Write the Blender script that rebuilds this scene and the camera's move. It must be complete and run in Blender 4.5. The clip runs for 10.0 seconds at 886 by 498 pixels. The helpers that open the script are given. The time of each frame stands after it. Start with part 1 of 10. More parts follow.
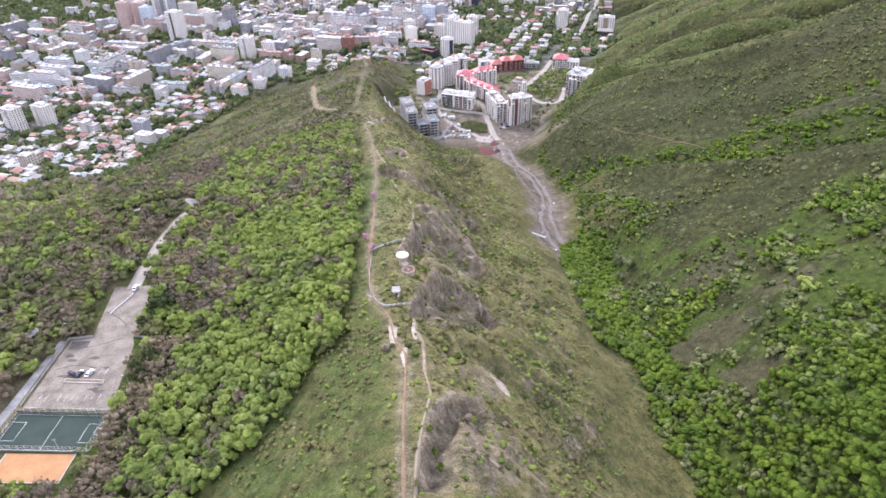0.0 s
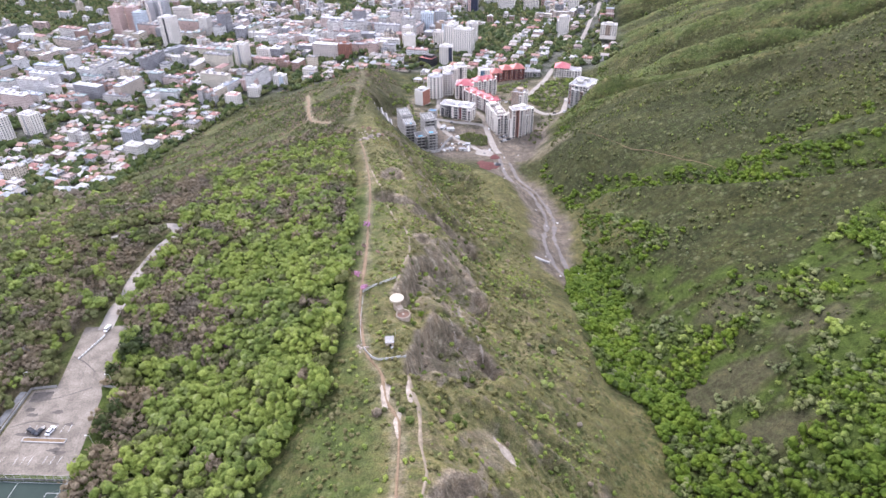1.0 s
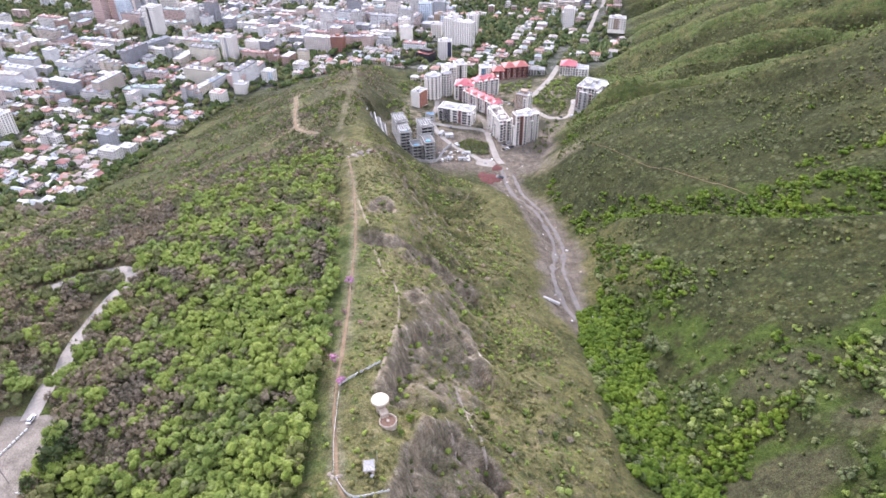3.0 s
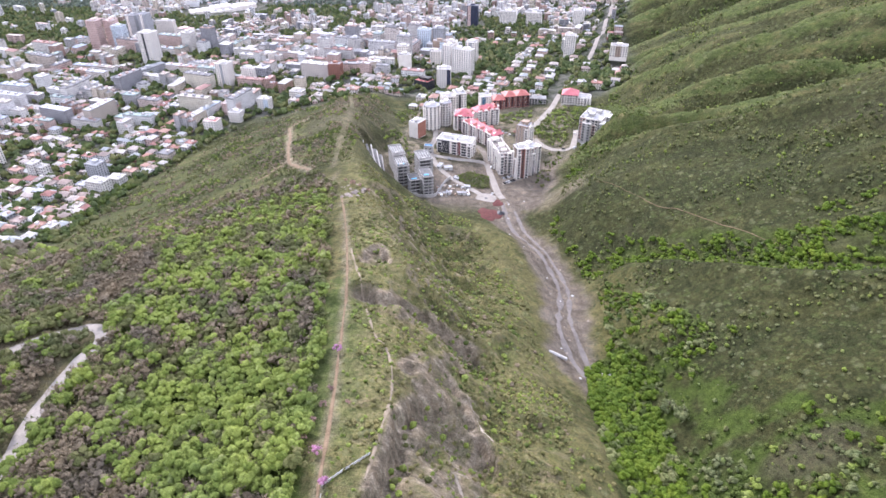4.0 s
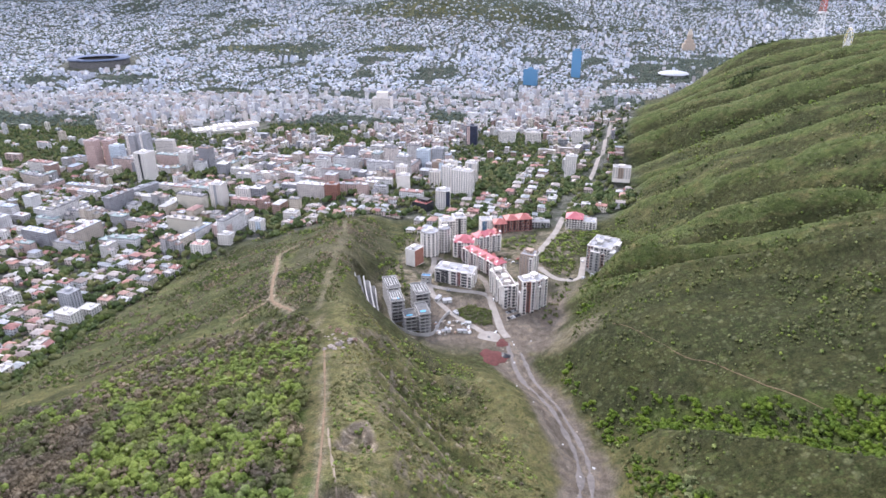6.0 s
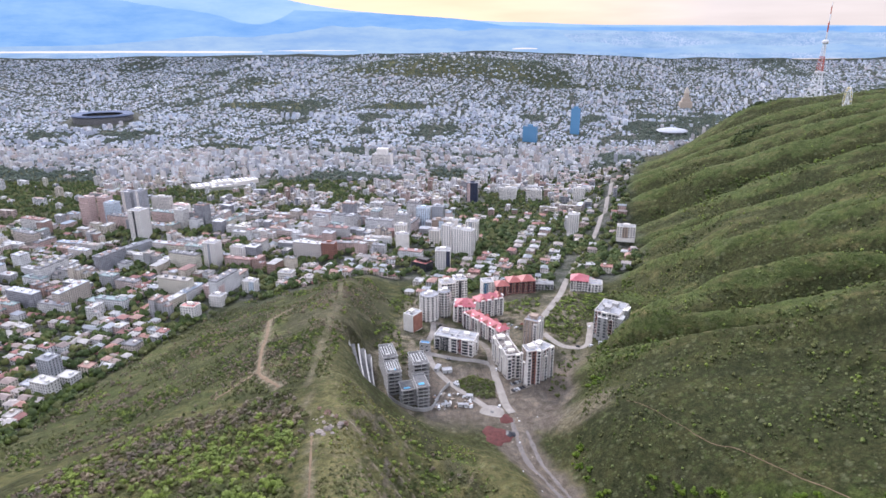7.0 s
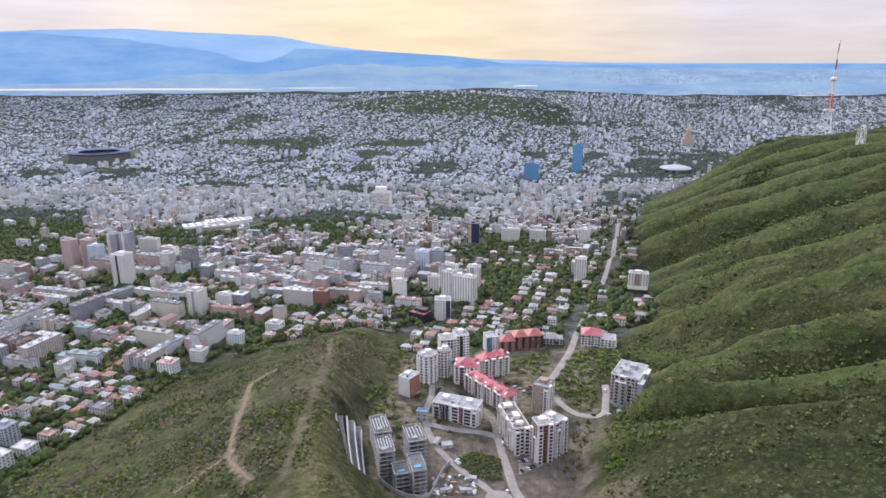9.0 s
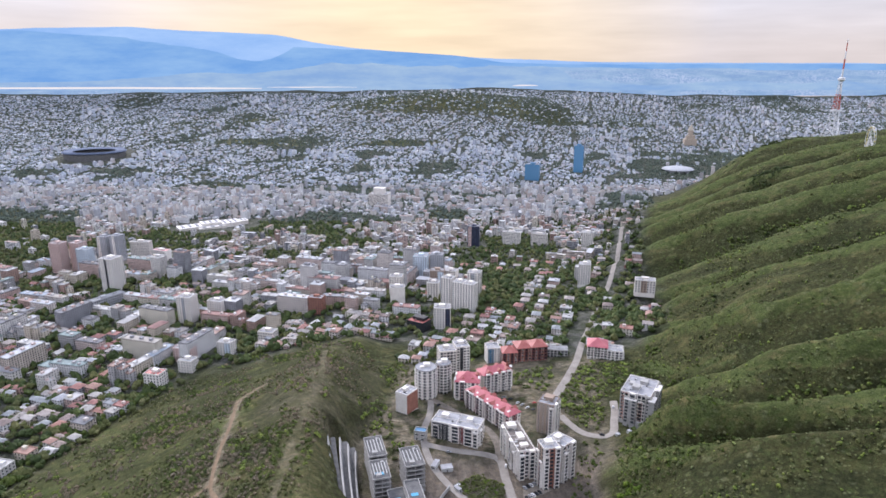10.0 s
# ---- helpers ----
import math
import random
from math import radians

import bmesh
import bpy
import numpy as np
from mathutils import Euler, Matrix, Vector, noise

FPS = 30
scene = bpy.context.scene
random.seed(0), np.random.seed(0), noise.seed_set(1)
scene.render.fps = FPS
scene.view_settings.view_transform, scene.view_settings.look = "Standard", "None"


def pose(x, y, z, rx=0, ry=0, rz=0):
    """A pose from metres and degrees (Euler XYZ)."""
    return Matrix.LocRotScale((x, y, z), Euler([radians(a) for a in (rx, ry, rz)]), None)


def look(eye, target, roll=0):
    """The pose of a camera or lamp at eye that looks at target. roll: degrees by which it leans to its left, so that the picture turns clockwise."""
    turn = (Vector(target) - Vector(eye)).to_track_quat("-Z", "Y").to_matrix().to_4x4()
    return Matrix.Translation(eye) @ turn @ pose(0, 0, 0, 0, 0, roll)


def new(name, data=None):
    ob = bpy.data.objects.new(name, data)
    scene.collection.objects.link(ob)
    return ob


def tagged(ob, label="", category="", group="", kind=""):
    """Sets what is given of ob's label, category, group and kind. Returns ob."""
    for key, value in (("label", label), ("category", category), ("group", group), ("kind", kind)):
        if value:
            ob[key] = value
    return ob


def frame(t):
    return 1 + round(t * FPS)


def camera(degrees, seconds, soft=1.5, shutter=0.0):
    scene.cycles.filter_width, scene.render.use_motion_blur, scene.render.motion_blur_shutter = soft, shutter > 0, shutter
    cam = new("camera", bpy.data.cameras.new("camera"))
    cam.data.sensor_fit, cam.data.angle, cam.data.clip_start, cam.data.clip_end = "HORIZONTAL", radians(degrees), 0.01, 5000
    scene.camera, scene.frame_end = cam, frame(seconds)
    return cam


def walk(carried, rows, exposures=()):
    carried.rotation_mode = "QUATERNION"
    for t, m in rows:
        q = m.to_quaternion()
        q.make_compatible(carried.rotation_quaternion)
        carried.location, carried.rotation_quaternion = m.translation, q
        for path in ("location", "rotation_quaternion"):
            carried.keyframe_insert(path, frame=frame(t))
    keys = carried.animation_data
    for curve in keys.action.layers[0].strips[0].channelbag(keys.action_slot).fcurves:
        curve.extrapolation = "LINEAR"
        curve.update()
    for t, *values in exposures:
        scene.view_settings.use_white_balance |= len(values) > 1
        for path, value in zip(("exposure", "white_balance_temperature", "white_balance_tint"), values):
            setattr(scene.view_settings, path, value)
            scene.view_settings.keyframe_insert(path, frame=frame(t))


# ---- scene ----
cam = camera(69.60, 10.0, soft=1.6)
# seconds, eye, heading, tilt, roll
PATH = [
    (0, (0.01, 0.00, 375.00), 0.00, -33.89, -1.12),
    (0.5, (0.10, 14.78, 374.90), -0.09, -33.80, -0.97),
    (1, (0.29, 30.09, 374.97), -0.18, -33.70, -0.88),
    (1.5, (0.71, 45.68, 374.66), -0.18, -34.75, -0.78),
    (2, (1.08, 61.41, 374.86), -0.24, -35.16, -0.70),
    (3.5, (2.48, 110.15, 374.17), -0.37, -34.89, -0.49),
    (4, (2.75, 126.46, 374.17), -0.45, -33.32, -0.40),
    (4.5, (3.06, 142.70, 373.77), -0.52, -30.91, -0.30),
    (5, (3.05, 159.09, 373.39), -0.58, -28.48, -0.24),
    (5.5, (4.14, 175.56, 372.73), -0.53, -26.10, -0.31),
    (7, (5.13, 225.13, 371.37), -0.57, -19.06, -0.17),
    (7.5, (4.89, 241.70, 371.24), -0.60, -16.74, -0.16),
    (8, (5.37, 257.38, 370.75), -0.60, -15.99, -0.16),
    (8.5, (6.05, 274.54, 370.07), -0.56, -15.96, -0.18),
    (9, (6.68, 290.56, 370.33), -0.54, -15.97, -0.19),
    (9.5, (6.85, 307.58, 369.95), -0.57, -16.01, -0.17),
    (10, (6.62, 325.00, 369.45), -0.61, -16.02, -0.06),
]


def heading(eye, yaw, tilt, roll):
    y, p = radians(yaw), radians(tilt)
    ahead = Vector((-math.sin(y) * math.cos(p), math.cos(y) * math.cos(p), math.sin(p)))
    return look(eye, Vector(eye) + ahead, roll)


# the clip's camera closes down as the bright sky comes into view
EXPOSURES = [(0, 1.35, 5780, 23), (3.5, 1.42, 5760, 23), (5.5, 1.27, 5760, 21), (7.2, 0.86, 5720, 20), (8.0, 0.69, 5740, 19), (10, 0.64, 5740, 19)]
walk(cam, [(t, heading(eye, yaw, tilt, roll)) for t, eye, yaw, tilt, roll in PATH], EXPOSURES)

# ---- light: a bright overcast evening, the clouds thinnest ahead ----
SUN_UP, SUN_TURN = 31.0, -24.0   # degrees: height, and bearing from straight ahead (to the left is minus)
world = bpy.data.worlds.new("sky")
scene.world = world
world.use_nodes = True
wn, wl = world.node_tree.nodes, world.node_tree.links
wn.clear()
w_out, w_bg = wn.new("ShaderNodeOutputWorld"), wn.new("ShaderNodeBackground")
w_sky = wn.new("ShaderNodeTexSky")
w_sky.sky_type, w_sky.sun_disc = "NISHITA", False
w_sky.sun_elevation, w_sky.sun_rotation = radians(SUN_UP), radians(SUN_TURN)
w_sky.air_density, w_sky.dust_density, w_sky.altitude = 1.3, 2.5, 600
w_co = wn.new("ShaderNodeTexCoord")
w_sep = wn.new("ShaderNodeSeparateXYZ")
wl.new(w_co.outputs["Generated"], w_sep.inputs[0])
# cloud deck, from the horizon up
w_ramp = wn.new("ShaderNodeValToRGB")
w_ramp.color_ramp.elements[0].position, w_ramp.color_ramp.elements[0].color = 0.0, (4.95, 4.3, 3.6, 1)
w_ramp.color_ramp.elements[1].position, w_ramp.color_ramp.elements[1].color = 1.0, (7.6, 8.0, 8.8, 1)
for at, colour in ((0.03, (5.05, 4.45, 3.8, 1)), (0.09, (5.2, 4.9, 4.6, 1)), (0.25, (9.4, 9.5, 9.8, 1))):
    e = w_ramp.color_ramp.elements.new(at)
    e.color = colour
wl.new(w_sep.outputs[2], w_ramp.inputs[0])
# yellow glow through the thin cloud straight ahead
w_dot = wn.new("ShaderNodeVectorMath")
w_dot.operation = "DOT_PRODUCT"
w_dot.inputs[1].default_value = (-0.05, 0.99, 0.13)
wl.new(w_co.outputs["Generated"], w_dot.inputs[0])
w_glow = wn.new("ShaderNodeMapRange")
w_glow.inputs[1].default_value, w_glow.inputs[2].default_value = 0.90, 1.0
wl.new(w_dot.outputs["Value"], w_glow.inputs[0])
w_map = wn.new("ShaderNodeMapping")
w_map.inputs["Scale"].default_value = (3.0, 3.0, 26.0)
wl.new(w_co.outputs["Generated"], w_map.inputs[0])
w_noise = wn.new("ShaderNodeTexNoise")
w_noise.inputs["Scale"].default_value, w_noise.inputs["Detail"].default_value = 2.2, 6
wl.new(w_map.outputs[0], w_noise.inputs[0])
w_cl = wn.new("ShaderNodeMapRange")
w_cl.inputs[1].default_value, w_cl.inputs[2].default_value, w_cl.inputs[3].default_value, w_cl.inputs[4].default_value = 0.3, 0.72, 0.90, 1.08
wl.new(w_noise.outputs[0], w_cl.inputs[0])
w_warm = wn.new("ShaderNodeMixRGB")
w_warm.inputs[2].default_value = (6.55, 5.1, 3.0, 1)
wl.new(w_glow.outputs[0], w_warm.inputs[0])
wl.new(w_ramp.outputs[0], w_warm.inputs[1])
w_mul = wn.new("ShaderNodeVectorMath")
w_mul.operation = "SCALE"
wl.new(w_warm.outputs[0], w_mul.inputs[0])
wl.new(w_cl.outputs[0], w_mul.inputs["Scale"])
w_mix = wn.new("ShaderNodeMixRGB")
w_mix.inputs[0].default_value = 0.96
wl.new(w_sky.outputs[0], w_mix.inputs[1])
wl.new(w_mul.outputs[0], w_mix.inputs[2])
wl.new(w_mix.outputs[0], w_bg.inputs[0])
w_bg.inputs[1].default_value = 0.103
wl.new(w_bg.outputs[0], w_out.inputs[0])

sun = new("sun", bpy.data.lights.new("sun", "SUN"))
sun.data.energy, sun.data.angle, sun.data.color = 2.3, radians(12), (1.0, 0.93, 0.82)
a, b = radians(SUN_UP), radians(SUN_TURN)
sun.matrix_world = look((math.sin(b) * math.cos(a) * 900, math.cos(b) * math.cos(a) * 900, math.sin(a) * 900), (0, 0, 0))

# ---- materials ----
def nodes_of(name):
    m = bpy.data.materials.new(name)
    m.use_nodes = True
    nt = m.node_tree
    return m, nt, nt.nodes["Principled BSDF"]


def add(nt, kind, **values):
    n = nt.nodes.new(kind)
    for key, v in values.items():
        n.inputs[key.replace("_", " ")].default_value = v
    return n


def mixed(nt, fac, a, b, how="MIX"):
    n = nt.nodes.new("ShaderNodeMixRGB")
    n.blend_type = how
    for i, v in ((0, fac), (1, a), (2, b)):
        if hasattr(v, "is_linked"):
            nt.links.new(v, n.inputs[i])
        else:
            n.inputs[i].default_value = v if i == 0 else (*v, 1) if len(v) == 3 else v
    return n.outputs[0]


def ramp(nt, fac, stops, constant=False):
    n = nt.nodes.new("ShaderNodeValToRGB")
    n.color_ramp.interpolation = "CONSTANT" if constant else "LINEAR"
    while len(n.color_ramp.elements) < len(stops):
        n.color_ramp.elements.new(0.5)
    for e, (p, c) in zip(n.color_ramp.elements, stops):
        e.position, e.color = p, (*c, 1) if len(c) == 3 else (c[0],) * 3 + (1,)
    nt.links.new(fac, n.inputs[0])
    return n.outputs[0]


def place_of(nt):
    return nt.nodes.new("ShaderNodeNewGeometry").outputs["Position"]


def noise_at(nt, scale, detail=4, rough_=0.6, where=None, stretch=None):
    n = add(nt, "ShaderNodeTexNoise", Scale=scale, Detail=detail, Roughness=rough_)
    w = where or place_of(nt)
    if stretch:
        mp = nt.nodes.new("ShaderNodeMapping")
        mp.inputs["Scale"].default_value = stretch
        nt.links.new(w, mp.inputs[0])
        w = mp.outputs[0]
    nt.links.new(w, n.inputs[0])
    return n.outputs[0]


def bump_on(nt, bsdf, height_out, strength, reach):
    b = add(nt, "ShaderNodeBump", Strength=strength, Distance=reach)
    nt.links.new(height_out, b.inputs["Height"])
    nt.links.new(b.outputs[0], bsdf.inputs["Normal"])


def surface(name, low, high, size=3.0, gloss=0.85, relief=0.3, stain=0.35, palette=None, by="object", metal=0.0, fine=None):
    """Grain and stains at two scales over a base colour, or over a palette drawn by object or by island."""
    m, nt, bs = nodes_of(name)
    big = noise_at(nt, 1.0 / size, 5)
    small = noise_at(nt, (fine or 9.0) / size, 4, 0.7)
    if palette:
        src = nt.nodes.new("ShaderNodeObjectInfo").outputs["Random"] if by == "object" else nt.nodes.new("ShaderNodeNewGeometry").outputs["Random Per Island"]
        base = ramp(nt, src, [(i / len(palette), c) for i, c in enumerate(palette)], True)
        grain = ramp(nt, big, [(0.3, (0.66, 0.66, 0.66)), (0.7, (1.04, 1.04, 1.04))])
        base = mixed(nt, 1.0, base, grain, "MULTIPLY")
    else:
        base = ramp(nt, big, [(0.32, low), (0.68, high)])
    speck = ramp(nt, small, [(0.35, (1 - stain,) * 3), (0.62, (1.0,) * 3)])
    base = mixed(nt, 1.0, base, speck, "MULTIPLY")
    nt.links.new(base, bs.inputs["Base Color"])
    bs.inputs["Roughness"].default_value, bs.inputs["Metallic"].default_value = gloss, metal
    bs.inputs["Specular IOR Level"].default_value = 0.3
    if relief:
        bump_on(nt, bs, small, relief, size * 0.05)
    return m


def ground_material():
    """Spring hillside: grass, straw, low scrub and bare earth; city soil, gravel wash; shade painted on the spurs."""
    m, nt, bs = nodes_of("hillside")
    at = nt.nodes.new("ShaderNodeAttribute")
    at.attribute_name = "cover"
    sep = nt.nodes.new("ShaderNodeSeparateColor")
    nt.links.new(at.outputs["Color"], sep.inputs[0])
    at2 = nt.nodes.new("ShaderNodeAttribute")
    at2.attribute_name = "growth_and_shade"
    sep2 = nt.nodes.new("ShaderNodeSeparateColor")
    nt.links.new(at2.outputs["Color"], sep2.inputs[0])
    at3 = nt.nodes.new("ShaderNodeAttribute")
    at3.attribute_name = "floor_cover"
    sep3 = nt.nodes.new("ShaderNodeSeparateColor")
    nt.links.new(at3.outputs["Color"], sep3.inputs[0])
    at4 = nt.nodes.new("ShaderNodeAttribute")
    at4.attribute_name = "fold_shade"
    big, mid, small, tiny = noise_at(nt, 0.012, 5), noise_at(nt, 0.06, 6, 0.65), noise_at(nt, 0.35, 5, 0.7), noise_at(nt, 1.6, 3, 0.7)
    grass = ramp(nt, mid, [(0.3, (0.071, 0.074, 0.029)), (0.5, (0.130, 0.122, 0.049)), (0.72, (0.208, 0.178, 0.089))])
    straw = ramp(nt, small, [(0.3, (0.085, 0.075, 0.036)), (0.55, (0.155, 0.135, 0.068)), (0.75, (0.23, 0.195, 0.115))])
    dry = ramp(nt, big, [(0.42, (0, 0, 0)), (0.66, (0.75, 0.75, 0.75))])
    base = mixed(nt, dry, grass, straw)
    scrub = ramp(nt, small, [(0.5, (0, 0, 0)), (0.62, (1, 1, 1))])
    base = mixed(nt, mixed(nt, 1.0, scrub, (0.85, 0.85, 0.85), "MULTIPLY"), base, (0.034, 0.046, 0.014))
    # patches with ragged edges: each cover gives way where the coarse grain is against it
    turn = nt.nodes.new("ShaderNodeVectorRotate")
    turn.rotation_type = "Z_AXIS"
    turn.inputs["Angle"].default_value = 0.32
    nt.links.new(place_of(nt), turn.inputs["Vector"])
    drift = noise_at(nt, 0.085, 8, 0.68, where=turn.outputs[0], stretch=(0.42, 1.25, 0.8))

    def ragged(weight, much=1.3):
        n = nt.nodes.new("ShaderNodeMath")
        n.operation = "MULTIPLY_ADD"
        n.inputs[1].default_value, n.inputs[2].default_value = much * 2, -much
        nt.links.new(drift, n.inputs[0])
        add_ = nt.nodes.new("ShaderNodeMath")
        nt.links.new(weight, add_.inputs[0])
        nt.links.new(n.outputs[0], add_.inputs[1])
        cut = nt.nodes.new("ShaderNodeMapRange")
        cut.inputs[1].default_value, cut.inputs[2].default_value = 0.22, 0.72
        nt.links.new(add_.outputs[0], cut.inputs[0])
        gate = nt.nodes.new("ShaderNodeMapRange")
        gate.inputs[1].default_value, gate.inputs[2].default_value = 0.02, 0.2
        nt.links.new(weight, gate.inputs[0])
        both = nt.nodes.new("ShaderNodeMath")
        both.operation = "MULTIPLY"
        nt.links.new(cut.outputs[0], both.inputs[0])
        nt.links.new(gate.outputs[0], both.inputs[1])
        return both.outputs[0]

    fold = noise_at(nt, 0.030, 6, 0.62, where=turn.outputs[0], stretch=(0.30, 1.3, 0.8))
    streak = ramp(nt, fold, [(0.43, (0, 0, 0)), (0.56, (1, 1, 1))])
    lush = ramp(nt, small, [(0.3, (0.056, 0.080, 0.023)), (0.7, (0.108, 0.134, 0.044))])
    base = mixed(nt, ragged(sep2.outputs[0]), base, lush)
    # heath tone, also painted as shade on near faces and in hollows
    heath_shade = ramp(nt, small, [(0.32, (0.025, 0.028, 0.011)), (0.5, (0.048, 0.051, 0.019)), (0.7, (0.085, 0.085, 0.035))])
    base = mixed(nt, ragged(sep2.outputs[1]), base, heath_shade)
    # darker streaks by the fold mask: shade put into the colour
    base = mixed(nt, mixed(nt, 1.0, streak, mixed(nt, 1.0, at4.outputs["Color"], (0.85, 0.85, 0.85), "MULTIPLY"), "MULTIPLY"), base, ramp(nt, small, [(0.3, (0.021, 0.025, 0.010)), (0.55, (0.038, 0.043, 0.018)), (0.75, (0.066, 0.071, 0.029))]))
    sward = ramp(nt, small, [(0.3, (0.096, 0.100, 0.036)), (0.5, (0.174, 0.164, 0.072)), (0.72, (0.285, 0.252, 0.140))])
    base = mixed(nt, sep2.outputs[2], base, sward)
    worn = noise_at(nt, 0.16, 8, 0.7, stretch=(0.38, 1.15, 0.5))
    worn = ramp(nt, worn, [(0.50, (0, 0, 0)), (0.60, (0.8, 0.8, 0.8))])
    base = mixed(nt, mixed(nt, 1.0, worn, sep2.outputs[2], "MULTIPLY"), base, ramp(nt, small, [(0.3, (0.098, 0.076, 0.050)), (0.5, (0.170, 0.136, 0.090)), (0.7, (0.270, 0.222, 0.150))]))
    for size, much in ((0.17, 0.42), (0.42, 0.46)):
        vor = add(nt, "ShaderNodeTexVoronoi", Scale=size, Randomness=1.0)
        nt.links.new(place_of(nt), vor.inputs[0])
        spot = ramp(nt, vor.outputs["Distance"], [(0.26, (1, 1, 1)), (0.46, (0, 0, 0))])
        spot = mixed(nt, 1.0, spot, ramp(nt, mid, [(0.36, (0.12, 0.12, 0.12)), (0.58, (much * 1.5,) * 3)]), "MULTIPLY")
        shrub = nt.nodes.new("ShaderNodeSeparateColor")
        nt.links.new(vor.outputs["Color"], shrub.inputs[0])
        base = mixed(nt, spot, base, ramp(nt, shrub.outputs[0], [(0.0, (0.036, 0.050, 0.017)), (0.45, (0.062, 0.082, 0.026)), (0.75, (0.100, 0.116, 0.044)), (1.0, (0.175, 0.184, 0.105))]))
    # under the trees: green undergrowth, leaf litter; dark bare scrub, also shade painted on spur faces
    base = mixed(nt, sep3.outputs[0], base, ramp(nt, small, [(0.3, (0.034, 0.054, 0.010)), (0.5, (0.060, 0.090, 0.018)), (0.7, (0.092, 0.124, 0.030))]))
    base = mixed(nt, sep3.outputs[1], base, ramp(nt, small, [(0.3, (0.105, 0.094, 0.058)), (0.5, (0.165, 0.140, 0.098)), (0.7, (0.225, 0.190, 0.145))]))
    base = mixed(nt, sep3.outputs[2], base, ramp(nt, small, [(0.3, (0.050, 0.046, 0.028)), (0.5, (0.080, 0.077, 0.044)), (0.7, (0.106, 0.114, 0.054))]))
    earth = ramp(nt, noise_at(nt, 0.34, 8, 0.72, stretch=(0.55, 1.0, 0.4)), [(0.32, (0.105, 0.084, 0.062)), (0.45, (0.200, 0.165, 0.125)), (0.57, (0.310, 0.262, 0.204)), (0.68, (0.52, 0.455, 0.36))])
    base = mixed(nt, sep.outputs[2], base, earth)
    town = ramp(nt, mid, [(0.3, (0.034, 0.045, 0.024)), (0.48, (0.070, 0.076, 0.060)), (0.66, (0.155, 0.152, 0.148))])
    base = mixed(nt, sep.outputs[0], base, town)
    gravel = ramp(nt, noise_at(nt, 0.1, 8, 0.7, stretch=(1.6, 0.5, 1)), [(0.3, (0.108, 0.090, 0.074)), (0.55, (0.168, 0.142, 0.120)), (0.75, (0.245, 0.212, 0.184))])
    base = mixed(nt, sep.outputs[1], base, gravel)
    base = mixed(nt, 1.0, base, ramp(nt, noise_at(nt, 0.13, 6, 0.72), [(0.34, (0.62, 0.64, 0.60)), (0.5, (1.0, 1.0, 1.0)), (0.68, (1.34, 1.28, 1.18))]), "MULTIPLY")
    base = mixed(nt, 1.0, base, ramp(nt, tiny, [(0.32, (0.52, 0.54, 0.50)), (0.68, (1.30, 1.27, 1.22))]), "MULTIPLY")
    nt.links.new(base, bs.inputs["Base Color"])
    bs.inputs["Roughness"].default_value = 0.95
    bs.inputs["Specular IOR Level"].default_value = 0.1
    bump_on(nt, bs, mixed(nt, 0.5, small, tiny), 1.0, 2.0)
    return m


def leaf_material(name, tones, size=0.5, by="island"):
    """Foliage: each leaf spray has its own tone, each plant leans to one of the tones."""
    m, nt, bs = nodes_of(name)
    own = nt.nodes.new("ShaderNodeNewGeometry").outputs["Random Per Island"]
    plant = noise_at(nt, 0.19, 1, 0.5)
    pull = nt.nodes.new("ShaderNodeMapRange")
    pull.inputs[1].default_value, pull.inputs[2].default_value = 0.30, 0.70
    nt.links.new(plant, pull.inputs[0])
    stand = ramp(nt, noise_at(nt, 0.035, 3), [(0.35, (0.78, 0.80, 0.85)), (0.65, (1.18, 1.12, 1.0))])
    base = ramp(nt, mixed(nt, 0.5, pull.outputs[0], own), [(i / max(len(tones) - 1, 1), c) for i, c in enumerate(tones)])
    base = mixed(nt, 1.0, base, stand, "MULTIPLY")
    leafy = noise_at(nt, 1.0 / size, 4, 0.75)
    base = mixed(nt, 1.0, base, ramp(nt, leafy, [(0.34, (0.58, 0.60, 0.56)), (0.6, (1.2, 1.2, 1.15))]), "MULTIPLY")
    nt.links.new(base, bs.inputs["Base Color"])
    bs.inputs["Roughness"].default_value = 0.8
    bs.inputs["Specular IOR Level"].default_value = 0.15
    bump_on(nt, bs, leafy, 1.0, 0.7)
    return m


def glass_material(name, colour, gloss=0.12):
    m, nt, bs = nodes_of(name)
    base = ramp(nt, nt.nodes.new("ShaderNodeObjectInfo").outputs["Random"], [(0.0, colour), (1.0, tuple(c * 1.9 + 0.01 for c in colour))])
    nt.links.new(base, bs.inputs["Base Color"])
    bs.inputs["Roughness"].default_value, bs.inputs["Specular IOR Level"].default_value = gloss, 0.6
    return m


M_GROUND = ground_material()
M_GREEN = leaf_material("spring_leaves", [(0.092, 0.130, 0.030), (0.150, 0.206, 0.042), (0.206, 0.260, 0.060), (0.178, 0.232, 0.058), (0.290, 0.325, 0.140)])
M_TUFT = leaf_material("grass_tufts", [(0.102, 0.108, 0.038), (0.156, 0.151, 0.061), (0.221, 0.198, 0.100)], 0.4)
M_OLIVE = leaf_material("dull_leaves", [(0.074, 0.089, 0.033), (0.111, 0.123, 0.046), (0.156, 0.157, 0.074)])
M_TWIG = leaf_material("bare_twigs", [(0.150, 0.122, 0.088), (0.208, 0.170, 0.124), (0.276, 0.232, 0.174)], 0.35)
M_BRIGHT = leaf_material("fresh_leaves", [(0.055, 0.096, 0.010), (0.088, 0.138, 0.013), (0.132, 0.180, 0.022)])
